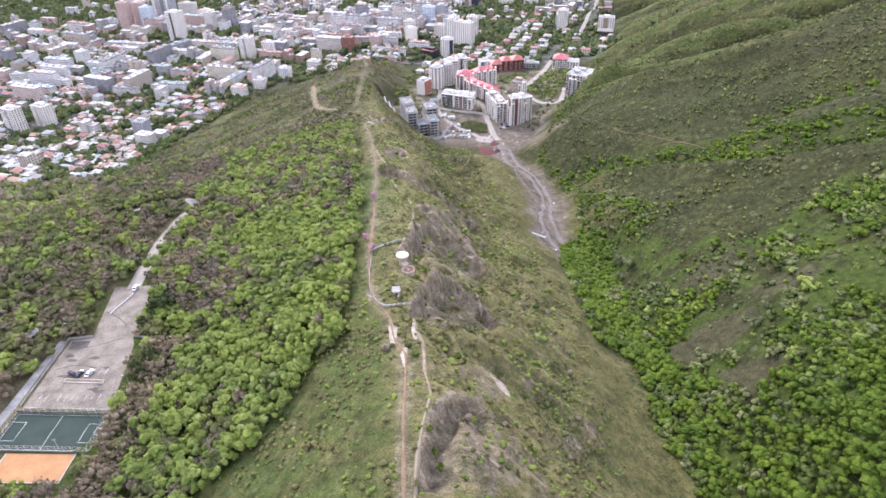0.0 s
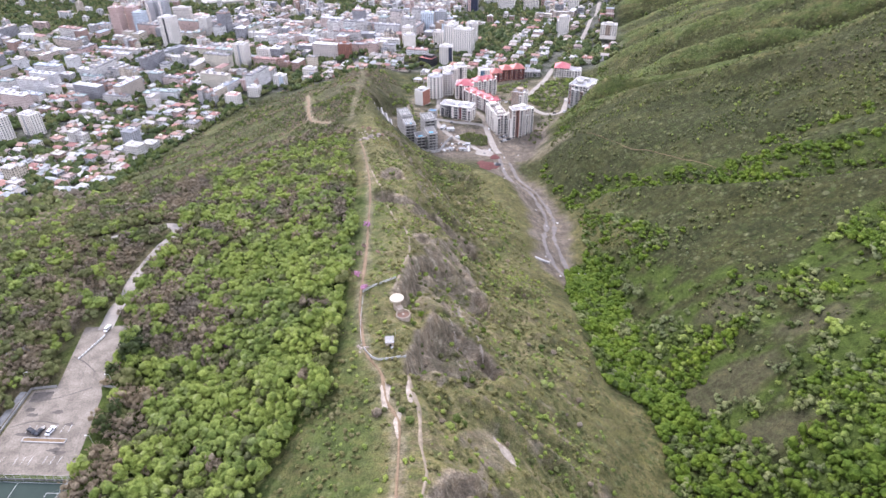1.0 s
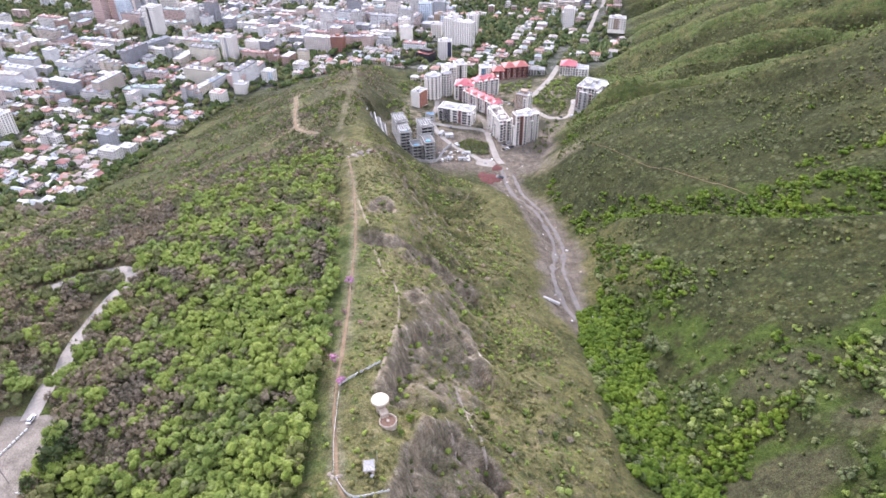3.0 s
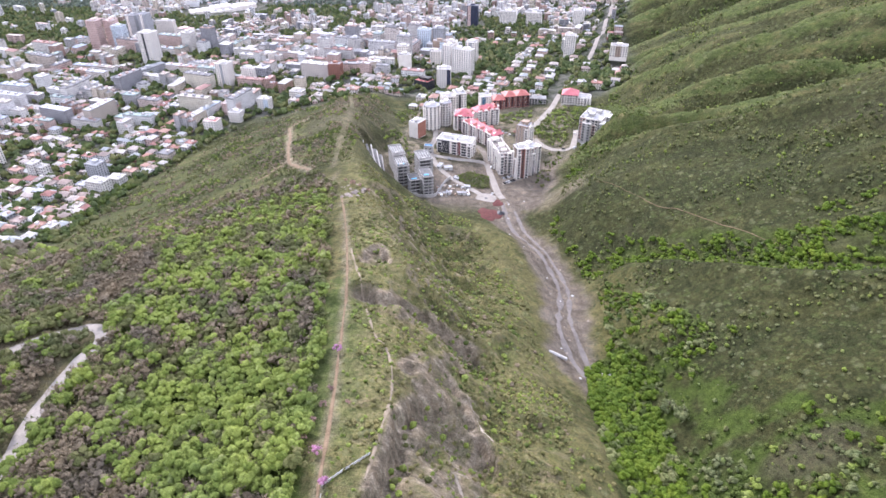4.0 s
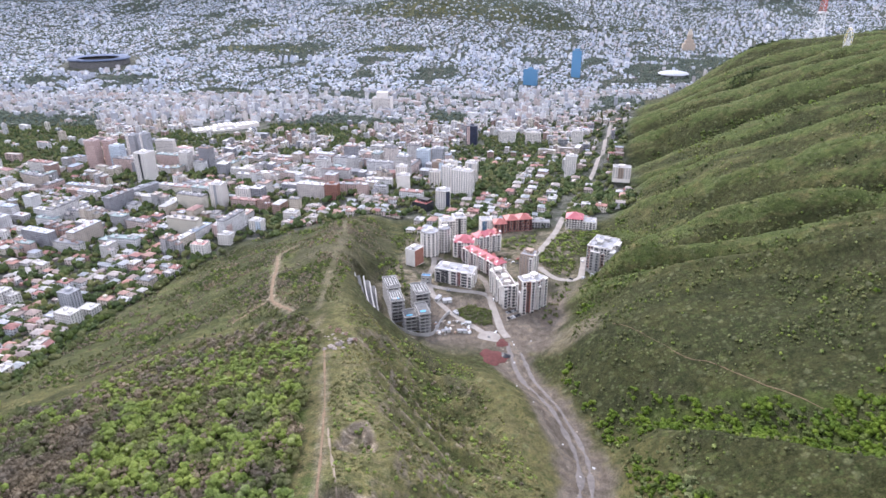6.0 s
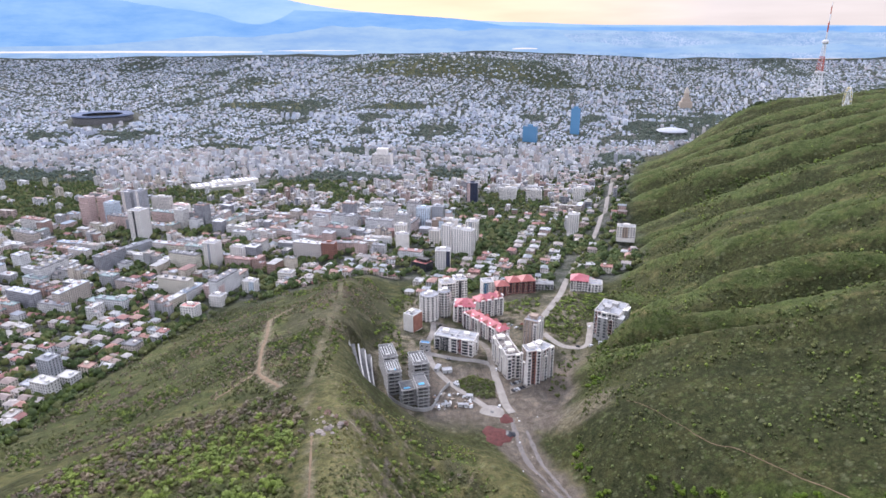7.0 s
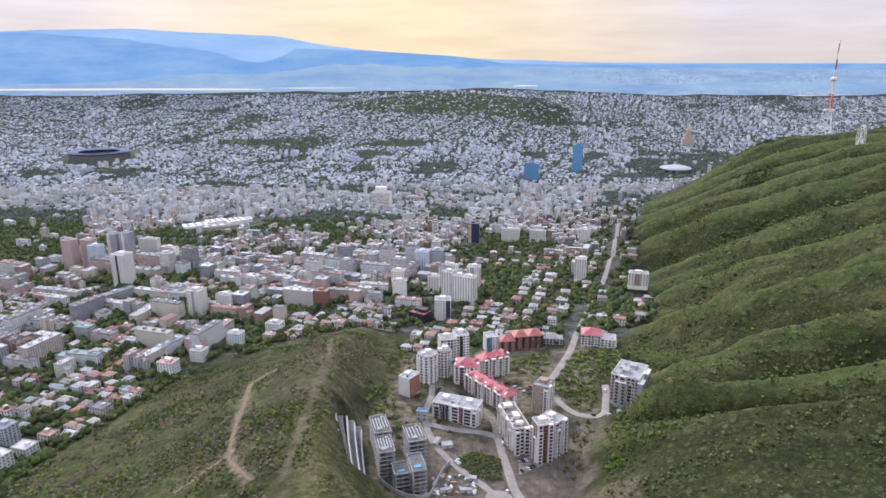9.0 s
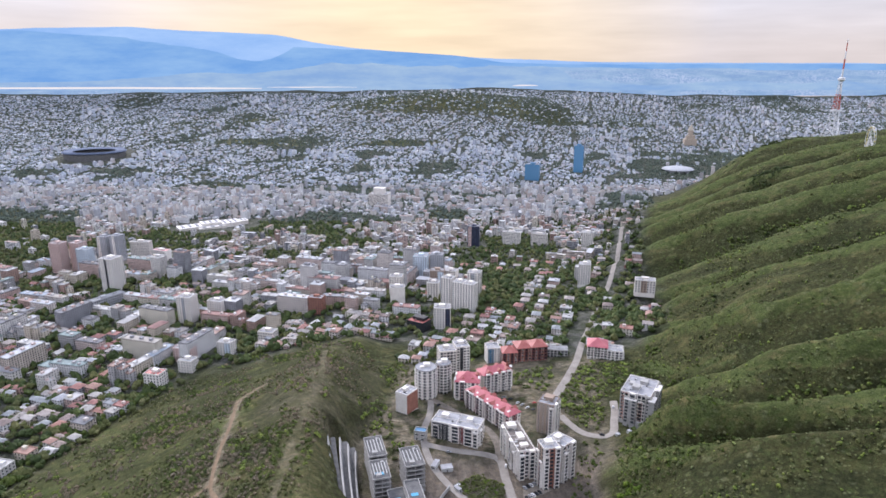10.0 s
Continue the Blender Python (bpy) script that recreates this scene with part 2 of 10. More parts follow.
M_DARK = leaf_material("dark_leaves", [(0.046, 0.066, 0.016), (0.074, 0.104, 0.024), (0.106, 0.136, 0.036)])
M_EVERGREEN = leaf_material("evergreen_needles", [(0.028, 0.042, 0.016), (0.044, 0.062, 0.022), (0.066, 0.086, 0.030)])
M_PALE = leaf_material("grey_leaves", [(0.105, 0.132, 0.052), (0.155, 0.178, 0.076), (0.215, 0.228, 0.112)])
M_PINK = leaf_material("pink_blossom", [(0.38, 0.17, 0.32), (0.50, 0.26, 0.44)], 0.4)
M_ROSE = leaf_material("faded_blossom", [(0.30, 0.19, 0.17), (0.38, 0.25, 0.22)], 0.4)
# blue-grey leaves: distance haze put into the colour
M_FARTREE = leaf_material("far_leaves_hazed", [(0.072, 0.096, 0.082), (0.100, 0.126, 0.104), (0.135, 0.160, 0.130)], 1.5)
M_CITYTREE = leaf_material("town_leaves", [(0.034, 0.052, 0.021), (0.057, 0.081, 0.028), (0.092, 0.121, 0.040)], 1.5)
M_BARK = surface("bark", (0.07, 0.055, 0.04), (0.14, 0.11, 0.085), 0.8)
M_ASPHALT = surface("worn_asphalt", (0.150, 0.128, 0.102), (0.290, 0.252, 0.206), 6, 0.9, 0.15, 0.5, fine=12)
M_LANE = surface("dusty_lane", (0.24, 0.215, 0.185), (0.34, 0.31, 0.275), 10, 0.95, 0.2, 0.25)
M_DIRT = surface("red_brown_earth", (0.158, 0.108, 0.062), (0.25, 0.180, 0.112), 5, 0.95, 0.5, 0.35)
M_CHALK = surface("pale_rock", (0.26, 0.21, 0.16), (0.48, 0.42, 0.345), 2.5, 0.95, 0.6, 0.45)
M_CONCRETE = surface("raw_concrete", (0.36, 0.35, 0.33), (0.50, 0.485, 0.46), 6, 0.9, 0.2, 0.25)
M_OLDCONC = surface("weathered_concrete", (0.23, 0.225, 0.215), (0.37, 0.36, 0.345), 5, 0.9, 0.2, 0.4)
M_DARKCONC = surface("dark_concrete", (0.10, 0.10, 0.10), (0.19, 0.185, 0.18), 5, 0.9, 0.2, 0.3)
M_WHITE = surface("white_render", (0.72, 0.675, 0.62), (0.86, 0.82, 0.765), 7, 0.85, 0.1, 0.12)
M_CREAM = surface("cream_render", (0.66, 0.61, 0.55), (0.80, 0.75, 0.69), 7, 0.85, 0.1, 0.12)
M_BROWNWALL = surface("beige_brown_cladding", (0.30, 0.225, 0.17), (0.40, 0.31, 0.24), 6, 0.85, 0.1, 0.15)
M_BRICK = surface("red_brick", (0.27, 0.12, 0.085), (0.38, 0.18, 0.13), 5, 0.9, 0.2, 0.25, fine=30)
M_MAROON = surface("maroon_cladding", (0.15, 0.055, 0.055), (0.22, 0.085, 0.08), 5, 0.8, 0.1, 0.15)
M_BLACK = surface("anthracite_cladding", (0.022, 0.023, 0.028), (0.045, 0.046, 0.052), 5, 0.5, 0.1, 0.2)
M_NAVY = surface("navy_cladding", (0.030, 0.036, 0.070), (0.050, 0.058, 0.10), 5, 0.4, 0.05, 0.15)
M_PINKROOF = surface("crimson_sheet_roof", (0.40, 0.105, 0.12), (0.54, 0.175, 0.19), 8, 0.6, 0.1, 0.15)
M_REDROOF = surface("brick_red_roof", (0.32, 0.095, 0.08), (0.44, 0.155, 0.13), 8, 0.6, 0.1, 0.15)
M_GREYROOF = surface("grey_flat_roof", (0.28, 0.28, 0.29), (0.42, 0.42, 0.43), 6, 0.9, 0.1, 0.25)
M_GLASS = glass_material("window_glass", (0.020, 0.024, 0.030))
M_BLUEGLASS = glass_material("blue_glass", (0.05, 0.13, 0.22), 0.2)
M_METAL = surface("galvanised_steel", (0.38, 0.38, 0.38), (0.5, 0.5, 0.5), 2, 0.5, 0.05, 0.15, metal=0.6)
CITY_WALLS = [(0.70, 0.67, 0.63), (0.78, 0.76, 0.73), (0.56, 0.49, 0.42), (0.68, 0.56, 0.51), (0.82, 0.81, 0.80), (0.46, 0.45, 0.45), (0.68, 0.60, 0.49), (0.72, 0.65, 0.60), (0.42, 0.29, 0.24), (0.76, 0.75, 0.75), (0.34, 0.34, 0.36), (0.73, 0.68, 0.56), (0.62, 0.60, 0.58), (0.58, 0.44, 0.39)]
CITY_ROOFS = [(0.56, 0.55, 0.54), (0.74, 0.73, 0.72), (0.34, 0.34, 0.35), (0.46, 0.33, 0.28), (0.64, 0.62, 0.58), (0.32, 0.39, 0.38), (0.60, 0.61, 0.63), (0.42, 0.26, 0.23), (0.80, 0.79, 0.78), (0.42, 0.47, 0.53), (0.24, 0.24, 0.25), (0.58, 0.56, 0.53), (0.50, 0.46, 0.41)]
HOUSE_ROOFS = [(0.38, 0.30, 0.26), (0.44, 0.24, 0.19), (0.34, 0.17, 0.15), (0.40, 0.37, 0.34), (0.52, 0.49, 0.45), (0.34, 0.36, 0.37), (0.56, 0.55, 0.52), (0.60, 0.585, 0.57), (0.30, 0.24, 0.215), (0.50, 0.51, 0.53), (0.48, 0.42, 0.38), (0.42, 0.22, 0.19), (0.46, 0.29, 0.235), (0.36, 0.29, 0.26), (0.54, 0.50, 0.46), (0.40, 0.42, 0.42)]
M_CITYWALL = surface("town_render", None, None, 8, 0.9, 0, 0.15, CITY_WALLS, "object")
M_CITYROOF = surface("town_roof", None, None, 5, 0.85, 0, 0.3, CITY_ROOFS, "object")
M_MANYWALL = surface("town_render_mixed", None, None, 8, 0.9, 0, 0.15, CITY_WALLS, "island")
M_HOUSEROOF = surface("house_roof", None, None, 4, 0.85, 0, 0.35, HOUSE_ROOFS, "object")
M_MANYHOUSE = surface("house_roof_mixed", None, None, 4, 0.85, 0, 0.35, HOUSE_ROOFS, "island")
# far palettes shifted to blue-grey: haze painted into walls and roofs
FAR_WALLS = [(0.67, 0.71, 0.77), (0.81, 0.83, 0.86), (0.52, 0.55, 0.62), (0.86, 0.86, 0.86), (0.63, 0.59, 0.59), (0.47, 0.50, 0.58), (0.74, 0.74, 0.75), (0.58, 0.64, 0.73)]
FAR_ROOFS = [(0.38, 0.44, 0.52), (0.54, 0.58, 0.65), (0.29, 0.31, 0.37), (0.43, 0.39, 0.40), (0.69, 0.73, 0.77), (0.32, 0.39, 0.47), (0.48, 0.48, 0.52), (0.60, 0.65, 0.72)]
M_FARWALL = surface("far_render_hazed", None, None, 8, 0.9, 0, 0.15, FAR_WALLS, "island")
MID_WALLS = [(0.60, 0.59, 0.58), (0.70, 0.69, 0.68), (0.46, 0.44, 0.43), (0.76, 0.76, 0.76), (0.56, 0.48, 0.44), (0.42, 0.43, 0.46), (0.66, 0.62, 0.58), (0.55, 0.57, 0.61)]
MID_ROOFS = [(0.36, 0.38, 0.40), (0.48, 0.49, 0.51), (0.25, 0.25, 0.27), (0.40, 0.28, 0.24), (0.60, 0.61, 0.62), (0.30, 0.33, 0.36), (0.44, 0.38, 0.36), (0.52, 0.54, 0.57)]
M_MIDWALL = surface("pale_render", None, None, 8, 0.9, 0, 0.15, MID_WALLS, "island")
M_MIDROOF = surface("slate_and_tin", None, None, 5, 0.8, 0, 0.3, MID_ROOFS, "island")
M_FARROOF = surface("far_roof_hazed", None, None, 5, 0.8, 0, 0.3, FAR_ROOFS, "island")
M_MANYROOF = surface("town_roof_mixed", None, None, 5, 0.85, 0, 0.3, CITY_ROOFS, "island")


# ---- building blocks ----
def mesh_of(name, verts, faces, mat, smooth=False):
    me = bpy.data.meshes.new(name)
    me.from_pydata([tuple(map(float, v)) for v in verts], [], [tuple(map(int, f)) for f in faces])
    for one in mat if isinstance(mat, (list, tuple)) else [mat]:
        me.materials.append(one)
    if smooth:
        me.shade_smooth()
    return me


def fast_mesh(name, verts, faces, mat):
    """Many faces of one corner count, from arrays."""
    me = bpy.data.meshes.new(name)
    n, k = faces.shape
    me.vertices.add(len(verts))
    me.vertices.foreach_set("co", np.ascontiguousarray(verts, np.float32).ravel())
    me.loops.add(n * k)
    me.loops.foreach_set("vertex_index", np.ascontiguousarray(faces, np.int32).ravel())
    me.polygons.add(n)
    me.polygons.foreach_set("loop_start", np.arange(0, n * k, k, dtype=np.int32))
    me.update(calc_edges=True)
    me.shade_flat()
    me.materials.append(mat)
    return me


def thing(name, where, label, category, group="", kind=""):
    ob = new(name)
    ob.empty_display_size = 0.5
    ob.matrix_world = where
    return tagged(ob, label, category, group, kind)


def part(name, me, parent, label="", at=None, kind=""):
    ob = new(name, me)
    ob.parent = parent
    if at is not None:
        ob.matrix_basis = at
    if label or kind:
        tagged(ob, label, kind=kind)
    return ob


CUBE = np.array([(-1, -1, 0), (1, -1, 0), (1, 1, 0), (-1, 1, 0), (-1, -1, 1), (1, -1, 1), (1, 1, 1), (-1, 1, 1)], float) * (0.5, 0.5, 1)
CUBE_F = np.array([(0, 3, 2, 1), (4, 5, 6, 7), (0, 1, 5, 4), (1, 2, 6, 5), (2, 3, 7, 6), (3, 0, 4, 7)])


def boxes(rows):
    """Boxes from rows of x, y, base z, width, depth, height, and a turn in degrees if given."""
    vs, fs = [], []
    for n, r in enumerate(rows):
        v = CUBE * r[3:6]
        if len(r) > 6:
            c, s = math.cos(radians(r[6])), math.sin(radians(r[6]))
            v = np.stack([v[:, 0] * c - v[:, 1] * s, v[:, 0] * s + v[:, 1] * c, v[:, 2]], 1)
        vs.append(v + r[:3])
        fs.append(CUBE_F + 8 * n)
    return np.concatenate(vs), np.concatenate(fs)


def box_mesh(name, rows, mat):
    v, f = boxes(rows)
    return fast_mesh(name, v, f, mat)


def rod_mesh(name, ends, radius, mat, sides=6):
    """Round bars between pairs of points."""
    vs, fs = [], []
    for p, q in ends:
        p, q = np.array(p, float), np.array(q, float)
        w = (q - p) / np.linalg.norm(q - p)
        u = np.cross(w, (0, 0, 1) if abs(w[2]) < 0.9 else (1, 0, 0))
        u /= np.linalg.norm(u)
        v = np.cross(w, u)
        n = len(vs)
        for e in (p, q):
            vs += [e + radius * (u * math.cos(t) + v * math.sin(t)) for t in np.linspace(0, 2 * math.pi, sides, endpoint=False)]
        fs += [(n + i, n + (i + 1) % sides, n + sides + (i + 1) % sides, n + sides + i) for i in range(sides)]
    return fast_mesh(name, np.array(vs), np.array(fs), mat)


def lathe_mesh(name, profile, mat, sides=24):
    vs = [(r * math.cos(t), r * math.sin(t), z) for r, z in profile for t in np.linspace(0, 2 * math.pi, sides, endpoint=False)]
    fs = [(k * sides + i, k * sides + (i + 1) % sides, (k + 1) * sides + (i + 1) % sides, (k + 1) * sides + i) for k in range(len(profile) - 1) for i in range(sides)]
    return mesh_of(name, vs, fs, mat, False)

# ---- lie of the land ----
# Lines that run away from the viewer, from the far left to the far right: rows of y, x, z.
LINE_PLAIN_LEFT = [(-400, -2900, 90), (600, -2900, 0), (900, -2900, -20), (1400, -2900, -25), (2000, -2900, -52), (2700, -2900, -70), (3400, -2900, -28), (4200, -2900, 48), (5000, -3600, 170)]
LINE_CITY_EDGE = [(-400, -760, 130), (0, -640, 128), (300, -480, 106), (480, -400, 84), (600, -368, 62), (750, -390, 20), (890, -378, 2), (1000, -330, 3), (1120, -240, 9), (1250, -220, 12), (1400, -220, 8), (2000, -260, -46), (2700, -300, -68), (3400, -400, -25), (4200, -500, 62), (5000, -700, 200)]
LINE_BENCH_RIM = [(-400, -260, 208), (0, -250, 190), (200, -232, 179), (300, -228, 175), (390, -215, 160), (480, -205, 144), (600, -198, 108), (700, -208, 84), (790, -215, 68), (890, -232, 50), (990, -190, 34), (1100, -170, 20), (1250, -160, 18), (1400, -160, 8), (2000, -170, -46), (2700, -180, -68), (3400, -250, -25), (4200, -300, 66), (5000, -400, 205)]
LINE_BENCH = [(-400, -120, 214), (0, -100, 197), (150, -92, 186), (200, -100, 183), (300, -105, 177), (400, -105, 166), (500, -105, 148), (620, -110, 130), (720, -135, 112), (800, -143, 97), (900, -160, 70), (990, -150, 50), (1100, -125, 26), (1250, -110, 22), (1400, -110, 8), (2000, -110, -46), (2700, -100, -68), (3400, -120, -24), (4200, -150, 70), (5000, -200, 208)]
LINE_CREST = [(-400, 30, 246), (0, 10, 234), (123, -3, 222), (211, -18, 212), (250, -24, 206), (314, -26, 198), (370, -26, 187), (420, -36, 176), (480, -42, 164), (548, -55, 150), (650, -75, 135), (760, -100, 118), (850, -100, 105), (915, -97, 90), (990, -112, 66), (1060, -100, 38), (1250, -60, 24), (1400, -60, 9), (2000, -60, -46), (2700, -50, -68), (3400, -60, -24), (4200, -60, 74), (5000, -100, 210)]
LINE_FLANK = [(-400, 80, 204), (0, 50, 196), (140, 38, 188.5), (190, 41, 175), (270, 32, 160.5), (341, 35, 138.2), (433, 27, 119.5), (550, 5, 96.6), (630, -16, 93.5), (672, -50, 108), (700, -64, 106), (770, -81, 104), (800, -80, 98), (850, -66, 80), (930, -50, 56), (1000, -58, 40), (1100, -50, 30), (1250, -20, 24), (1400, -10, 9), (2000, 0, -45), (2700, 0, -68), (3400, 0, -24), (4200, 0, 80), (5000, 0, 214)]
LINE_WASH = [(-400, 120, 168), (0, 88, 161.5), (180, 72, 152), (310, 76, 138), (400, 66, 111), (470, 62, 105.9), (580, 45, 99.3), (640, 22, 75.9), (672, -10, 68), (700, -46, 68), (770, -63, 68), (800, -58, 66), (850, -38, 62), (930, -30, 53), (1000, -28, 40), (1100, -20, 31), (1250, 10, 24), (1400, 30, 9), (2000, 60, -45), (2700, 60, -68), (3400, 60, -24), (4200, 60, 82), (5000, 60, 214)]
LINE_GULLY = [(-400, 150, 160), (0, 118, 152), (180, 102, 140), (240, 106, 134), (310, 102, 122), (386, 98, 105), (430, 98, 98), (500, 105, 90), (580, 88, 77), (660, 84, 66), (720, 100, 62), (790, 126, 60), (850, 136, 59), (930, 150, 54), (1040, 200, 46), (1150, 230, 36), (1400, 250, 10), (1700, 300, -12), (2000, 380, -40), (2700, 480, -70), (3400, 500, -24), (4200, 500, 76), (5000, 700, 205)]
LINE_BANK = [(-400, 210, 205), (0, 180, 188.7), (180, 163, 191.3), (240, 168, 174.2), (310, 165, 157.2), (390, 150, 142.9), (440, 128, 117.1), (480, 142, 113.7), (550, 150, 115.3), (610, 136, 116), (670, 142, 103.3), (720, 175, 80.6), (760, 186, 130.7), (800, 205, 76), (870, 214, 62.2), (950, 225, 60.3), (1046, 290, 60), (1140, 330, 73.9), (1230, 340, 37.9), (1400, 380, 49.9), (1600, 440, 34.3), (1850, 540, 14), (2100, 640, -22), (2400, 740, -50), (2700, 800, -70), (3400, 900, -24), (4200, 1000, 64), (5000, 1400, 190)]
LINE_SLOPE = [(-400, 450, 350), (0, 420, 317.7), (240, 310, 253.7), (390, 300, 197.4), (480, 300, 186.7), (558, 296, 176.5), (660, 302, 155.1), (730, 312, 125.1), (800, 330, 128), (875, 330, 124.2), (1000, 400, 133), (1140, 520, 138.6), (1235, 520, 124.7), (1420, 540, 123.6), (1560, 640, 122), (1800, 800, 140), (2000, 900, 160), (2150, 940, 140), (2400, 960, 40), (2700, 1060, -66), (3400, 1200, -24), (4200, 1400, 60), (5000, 2000, 180)]
LINE_BROW = [(-400, 1150, 640), (400, 1100, 520), (800, 1050, 400), (1140, 1000, 300), (1500, 1000, 226), (1800, 1000, 192), (2050, 1085, 186), (2250, 1120, 140), (2500, 1200, 30), (2700, 1300, -40), (3400, 1600, -24), (4200, 1900, 56), (5000, 2600, 175)]
LINE_FAR_RIGHT = [(-400, 3200, 900), (800, 3200, 700), (1500, 3200, 460), (2050, 3200, 300), (2400, 3200, 150), (2800, 3200, 10), (3400, 3300, -20), (4200, 3400, 54), (5000, 4000, 170)]
LINES = [LINE_PLAIN_LEFT, LINE_CITY_EDGE, LINE_BENCH_RIM, LINE_BENCH, LINE_CREST, LINE_FLANK, LINE_WASH, LINE_GULLY, LINE_BANK, LINE_SLOPE, LINE_BROW, LINE_FAR_RIGHT]


def smooth_line(rows, reach=22.0):
    """A line's x and z, every 4 m of y, with its corners rounded."""
    ys = np.arange(-400, 5200, 4.0)
    r = np.array(rows, float)
    k = np.exp(-0.5 * (np.arange(-16, 17) * 4.0 / reach) ** 2)
    k /= k.sum()
    return [np.convolve(np.pad(np.interp(ys, r[:, 0], r[:, n]), 16, "edge"), k, "valid") for n in (1, 2)]


SMOOTH = [smooth_line(rows) for rows in LINES]


def lattice(ix, iy, seed):
    h = np.sin(ix * 127.1 + iy * 311.7 + seed * 74.7) * 43758.5453
    return h - np.floor(h)


def wave(x, y, size, seed=0):
    """Smooth value noise, -1 to 1."""
    u, v = x / size, y / size
    iu, iv = np.floor(u), np.floor(v)
    fu, fv = u - iu, v - iv
    fu, fv = fu * fu * (3 - 2 * fu), fv * fv * (3 - 2 * fv)
    a = lattice(iu, iv, seed) * (1 - fu) + lattice(iu + 1, iv, seed) * fu
    b = lattice(iu, iv + 1, seed) * (1 - fu) + lattice(iu + 1, iv + 1, seed) * fu
    return 2 * (a * (1 - fv) + b * fv) - 1


def rough(x, y, size, seed=0, steps=3):
    return sum(wave(x, y, size / 2.1**n, seed + n) * 0.5**n for n in range(steps))


def step(a, b, v):
    s = np.clip((v - a) / (b - a), 0, 1)
    return s * s * (3 - 2 * s)


# crest lines of the nearer spurs on the right: rows of x, y from the foot up, and their rise
SPURS = [([(112, 492), (140, 490), (158, 472), (182, 440), (212, 408), (262, 372), (360, 330)], 9.0), ([(150, 726), (205, 676), (257, 655), (290, 622), (325, 590), (420, 540), (560, 500)], 20.0), ([(180, 775), (223, 738), (260, 726), (300, 720), (350, 700), (440, 660), (640, 600)], 19.0), ([(215, 868), (262, 824), (324, 812), (374, 796), (430, 750), (520, 700), (700, 640)], 20.0), ([(255, 1010), (310, 950), (350, 910), (404, 888), (450, 868), (520, 830), (760, 740)], 21.0), ([(305, 1112), (363, 1075), (416, 1035), (477, 1005), (540, 960), (640, 900), (860, 820)], 20.0)]
SPUR_AT = [-500, 1040, 1130, 1215, 1290, 1370, 1440, 1520, 1600, 1690, 1780, 1870, 1960, 2060, 2160, 2270, 2400, 3000]
SPUR_UP = [0.0, 0.0, -0.5, 0.8, -0.9, 0.9, -0.8, 0.9, -1.0, 0.8, -0.9, 0.9, -0.8, 0.8, -0.8, 0.5, 0.0, 0.0]


def spur(x, y):
    """Spurs and bush-lined dells that run down the slope on the right."""
    x, y = np.asarray(x, float), np.asarray(y, float)
    s = y + 0.2 * (x - 400) + 12 * wave(x, y, 130, 5)
    p = np.clip(np.interp(s, SPUR_AT, SPUR_UP), -1, 1)
    p = 0.55 * p + 0.45 * np.sin(p * 1.57)
    up = step(150, 290, x - 0.22 * np.maximum(y - 900, 0)) * (1 - step(2050, 2300, y)) * (1 - 0.6 * step(700, 1500, x))
    z = p * up * 27
    for rows, rise in SPURS:
        r = np.array(rows, float)
        d = (y - np.interp(x, r[:, 0], r[:, 1]) + 5 * wave(x, y, 70, 6)) * 0.82
        along = step(r[0, 0] - 18, r[0, 0] + 30, x) * (1 - step(r[-1, 0] - 120, r[-1, 0], x))
        crest = np.where(d < 0, np.exp(-(np.sqrt(d**2 + 9) - 3) / 26), np.exp(-(d / 13) ** 2))
        z = z + along * rise * (1.1 * crest - 0.95 * np.exp(-((d - 34) / 19) ** 2))
    return z


CLIFF_BITES = [(9, 290, 15, 34, 9), (9, 224, 14, 18, 8), (14, 137, 17, 17, 6), (0, 384, 22, 15, 7), (-32, 424, 10, 16, 4), (30, 318, 10, 18, 5)]


# rock scarps: the top edge, walked with the drop on the right hand, and the drop
SCARPS = [([(-20, 250), (-17, 266), (-15, 282), (-12, 297), (-6, 309), (2, 315)], 12.8), ([(-13, 201), (-9, 224), (-3, 236), (5, 242), (17, 239), (25, 229)], 12.0), ([(-8, 112), (-5, 129), (-3, 139), (2, 149), (9, 150)], 11.2), ([(-37, 387), (-25, 381), (-14, 385), (0, 388), (21, 386)], 11.2), ([(-42, 422), (-38, 436), (-30, 439), (-24, 421)], 6.4), ([(6, 341), (13, 327), (17, 314), (23, 297)], 7.2), ([(-14, 320), (-9, 332), (-3, 321), (6, 320)], 6.4)]


def scarp_side(rows, x, y):
    """Distance beyond a scarp's edge (positive on its low side), and 1 alongside it, 0 past its ends."""
    r = np.array(rows, float)
    best, side, along = np.full(np.shape(x), 1e9), np.zeros(np.shape(x)), np.zeros(np.shape(x))
    for n, (a, b) in enumerate(zip(r[:-1], r[1:])):
        d = b - a
        size = np.hypot(*d)
        t = ((x - a[0]) * d[0] + (y - a[1]) * d[1]) / (d @ d)
        over = np.maximum((-t if n == 0 else 0 * t), (t - 1 if n == len(r) - 2 else 0 * t)) * size
        c = np.clip(t, 0, 1)
        gap = np.hypot(x - a[0] - c * d[0], y - a[1] - c * d[1])
        right = ((x - a[0]) * d[1] - (y - a[1]) * d[0]) / size
        near = gap < best
        best = np.where(near, gap, best)
        side = np.where(near, np.where(right > 0, gap, -gap), side)
        along = np.where(near, step(7, 0, over), along)
    return side, along


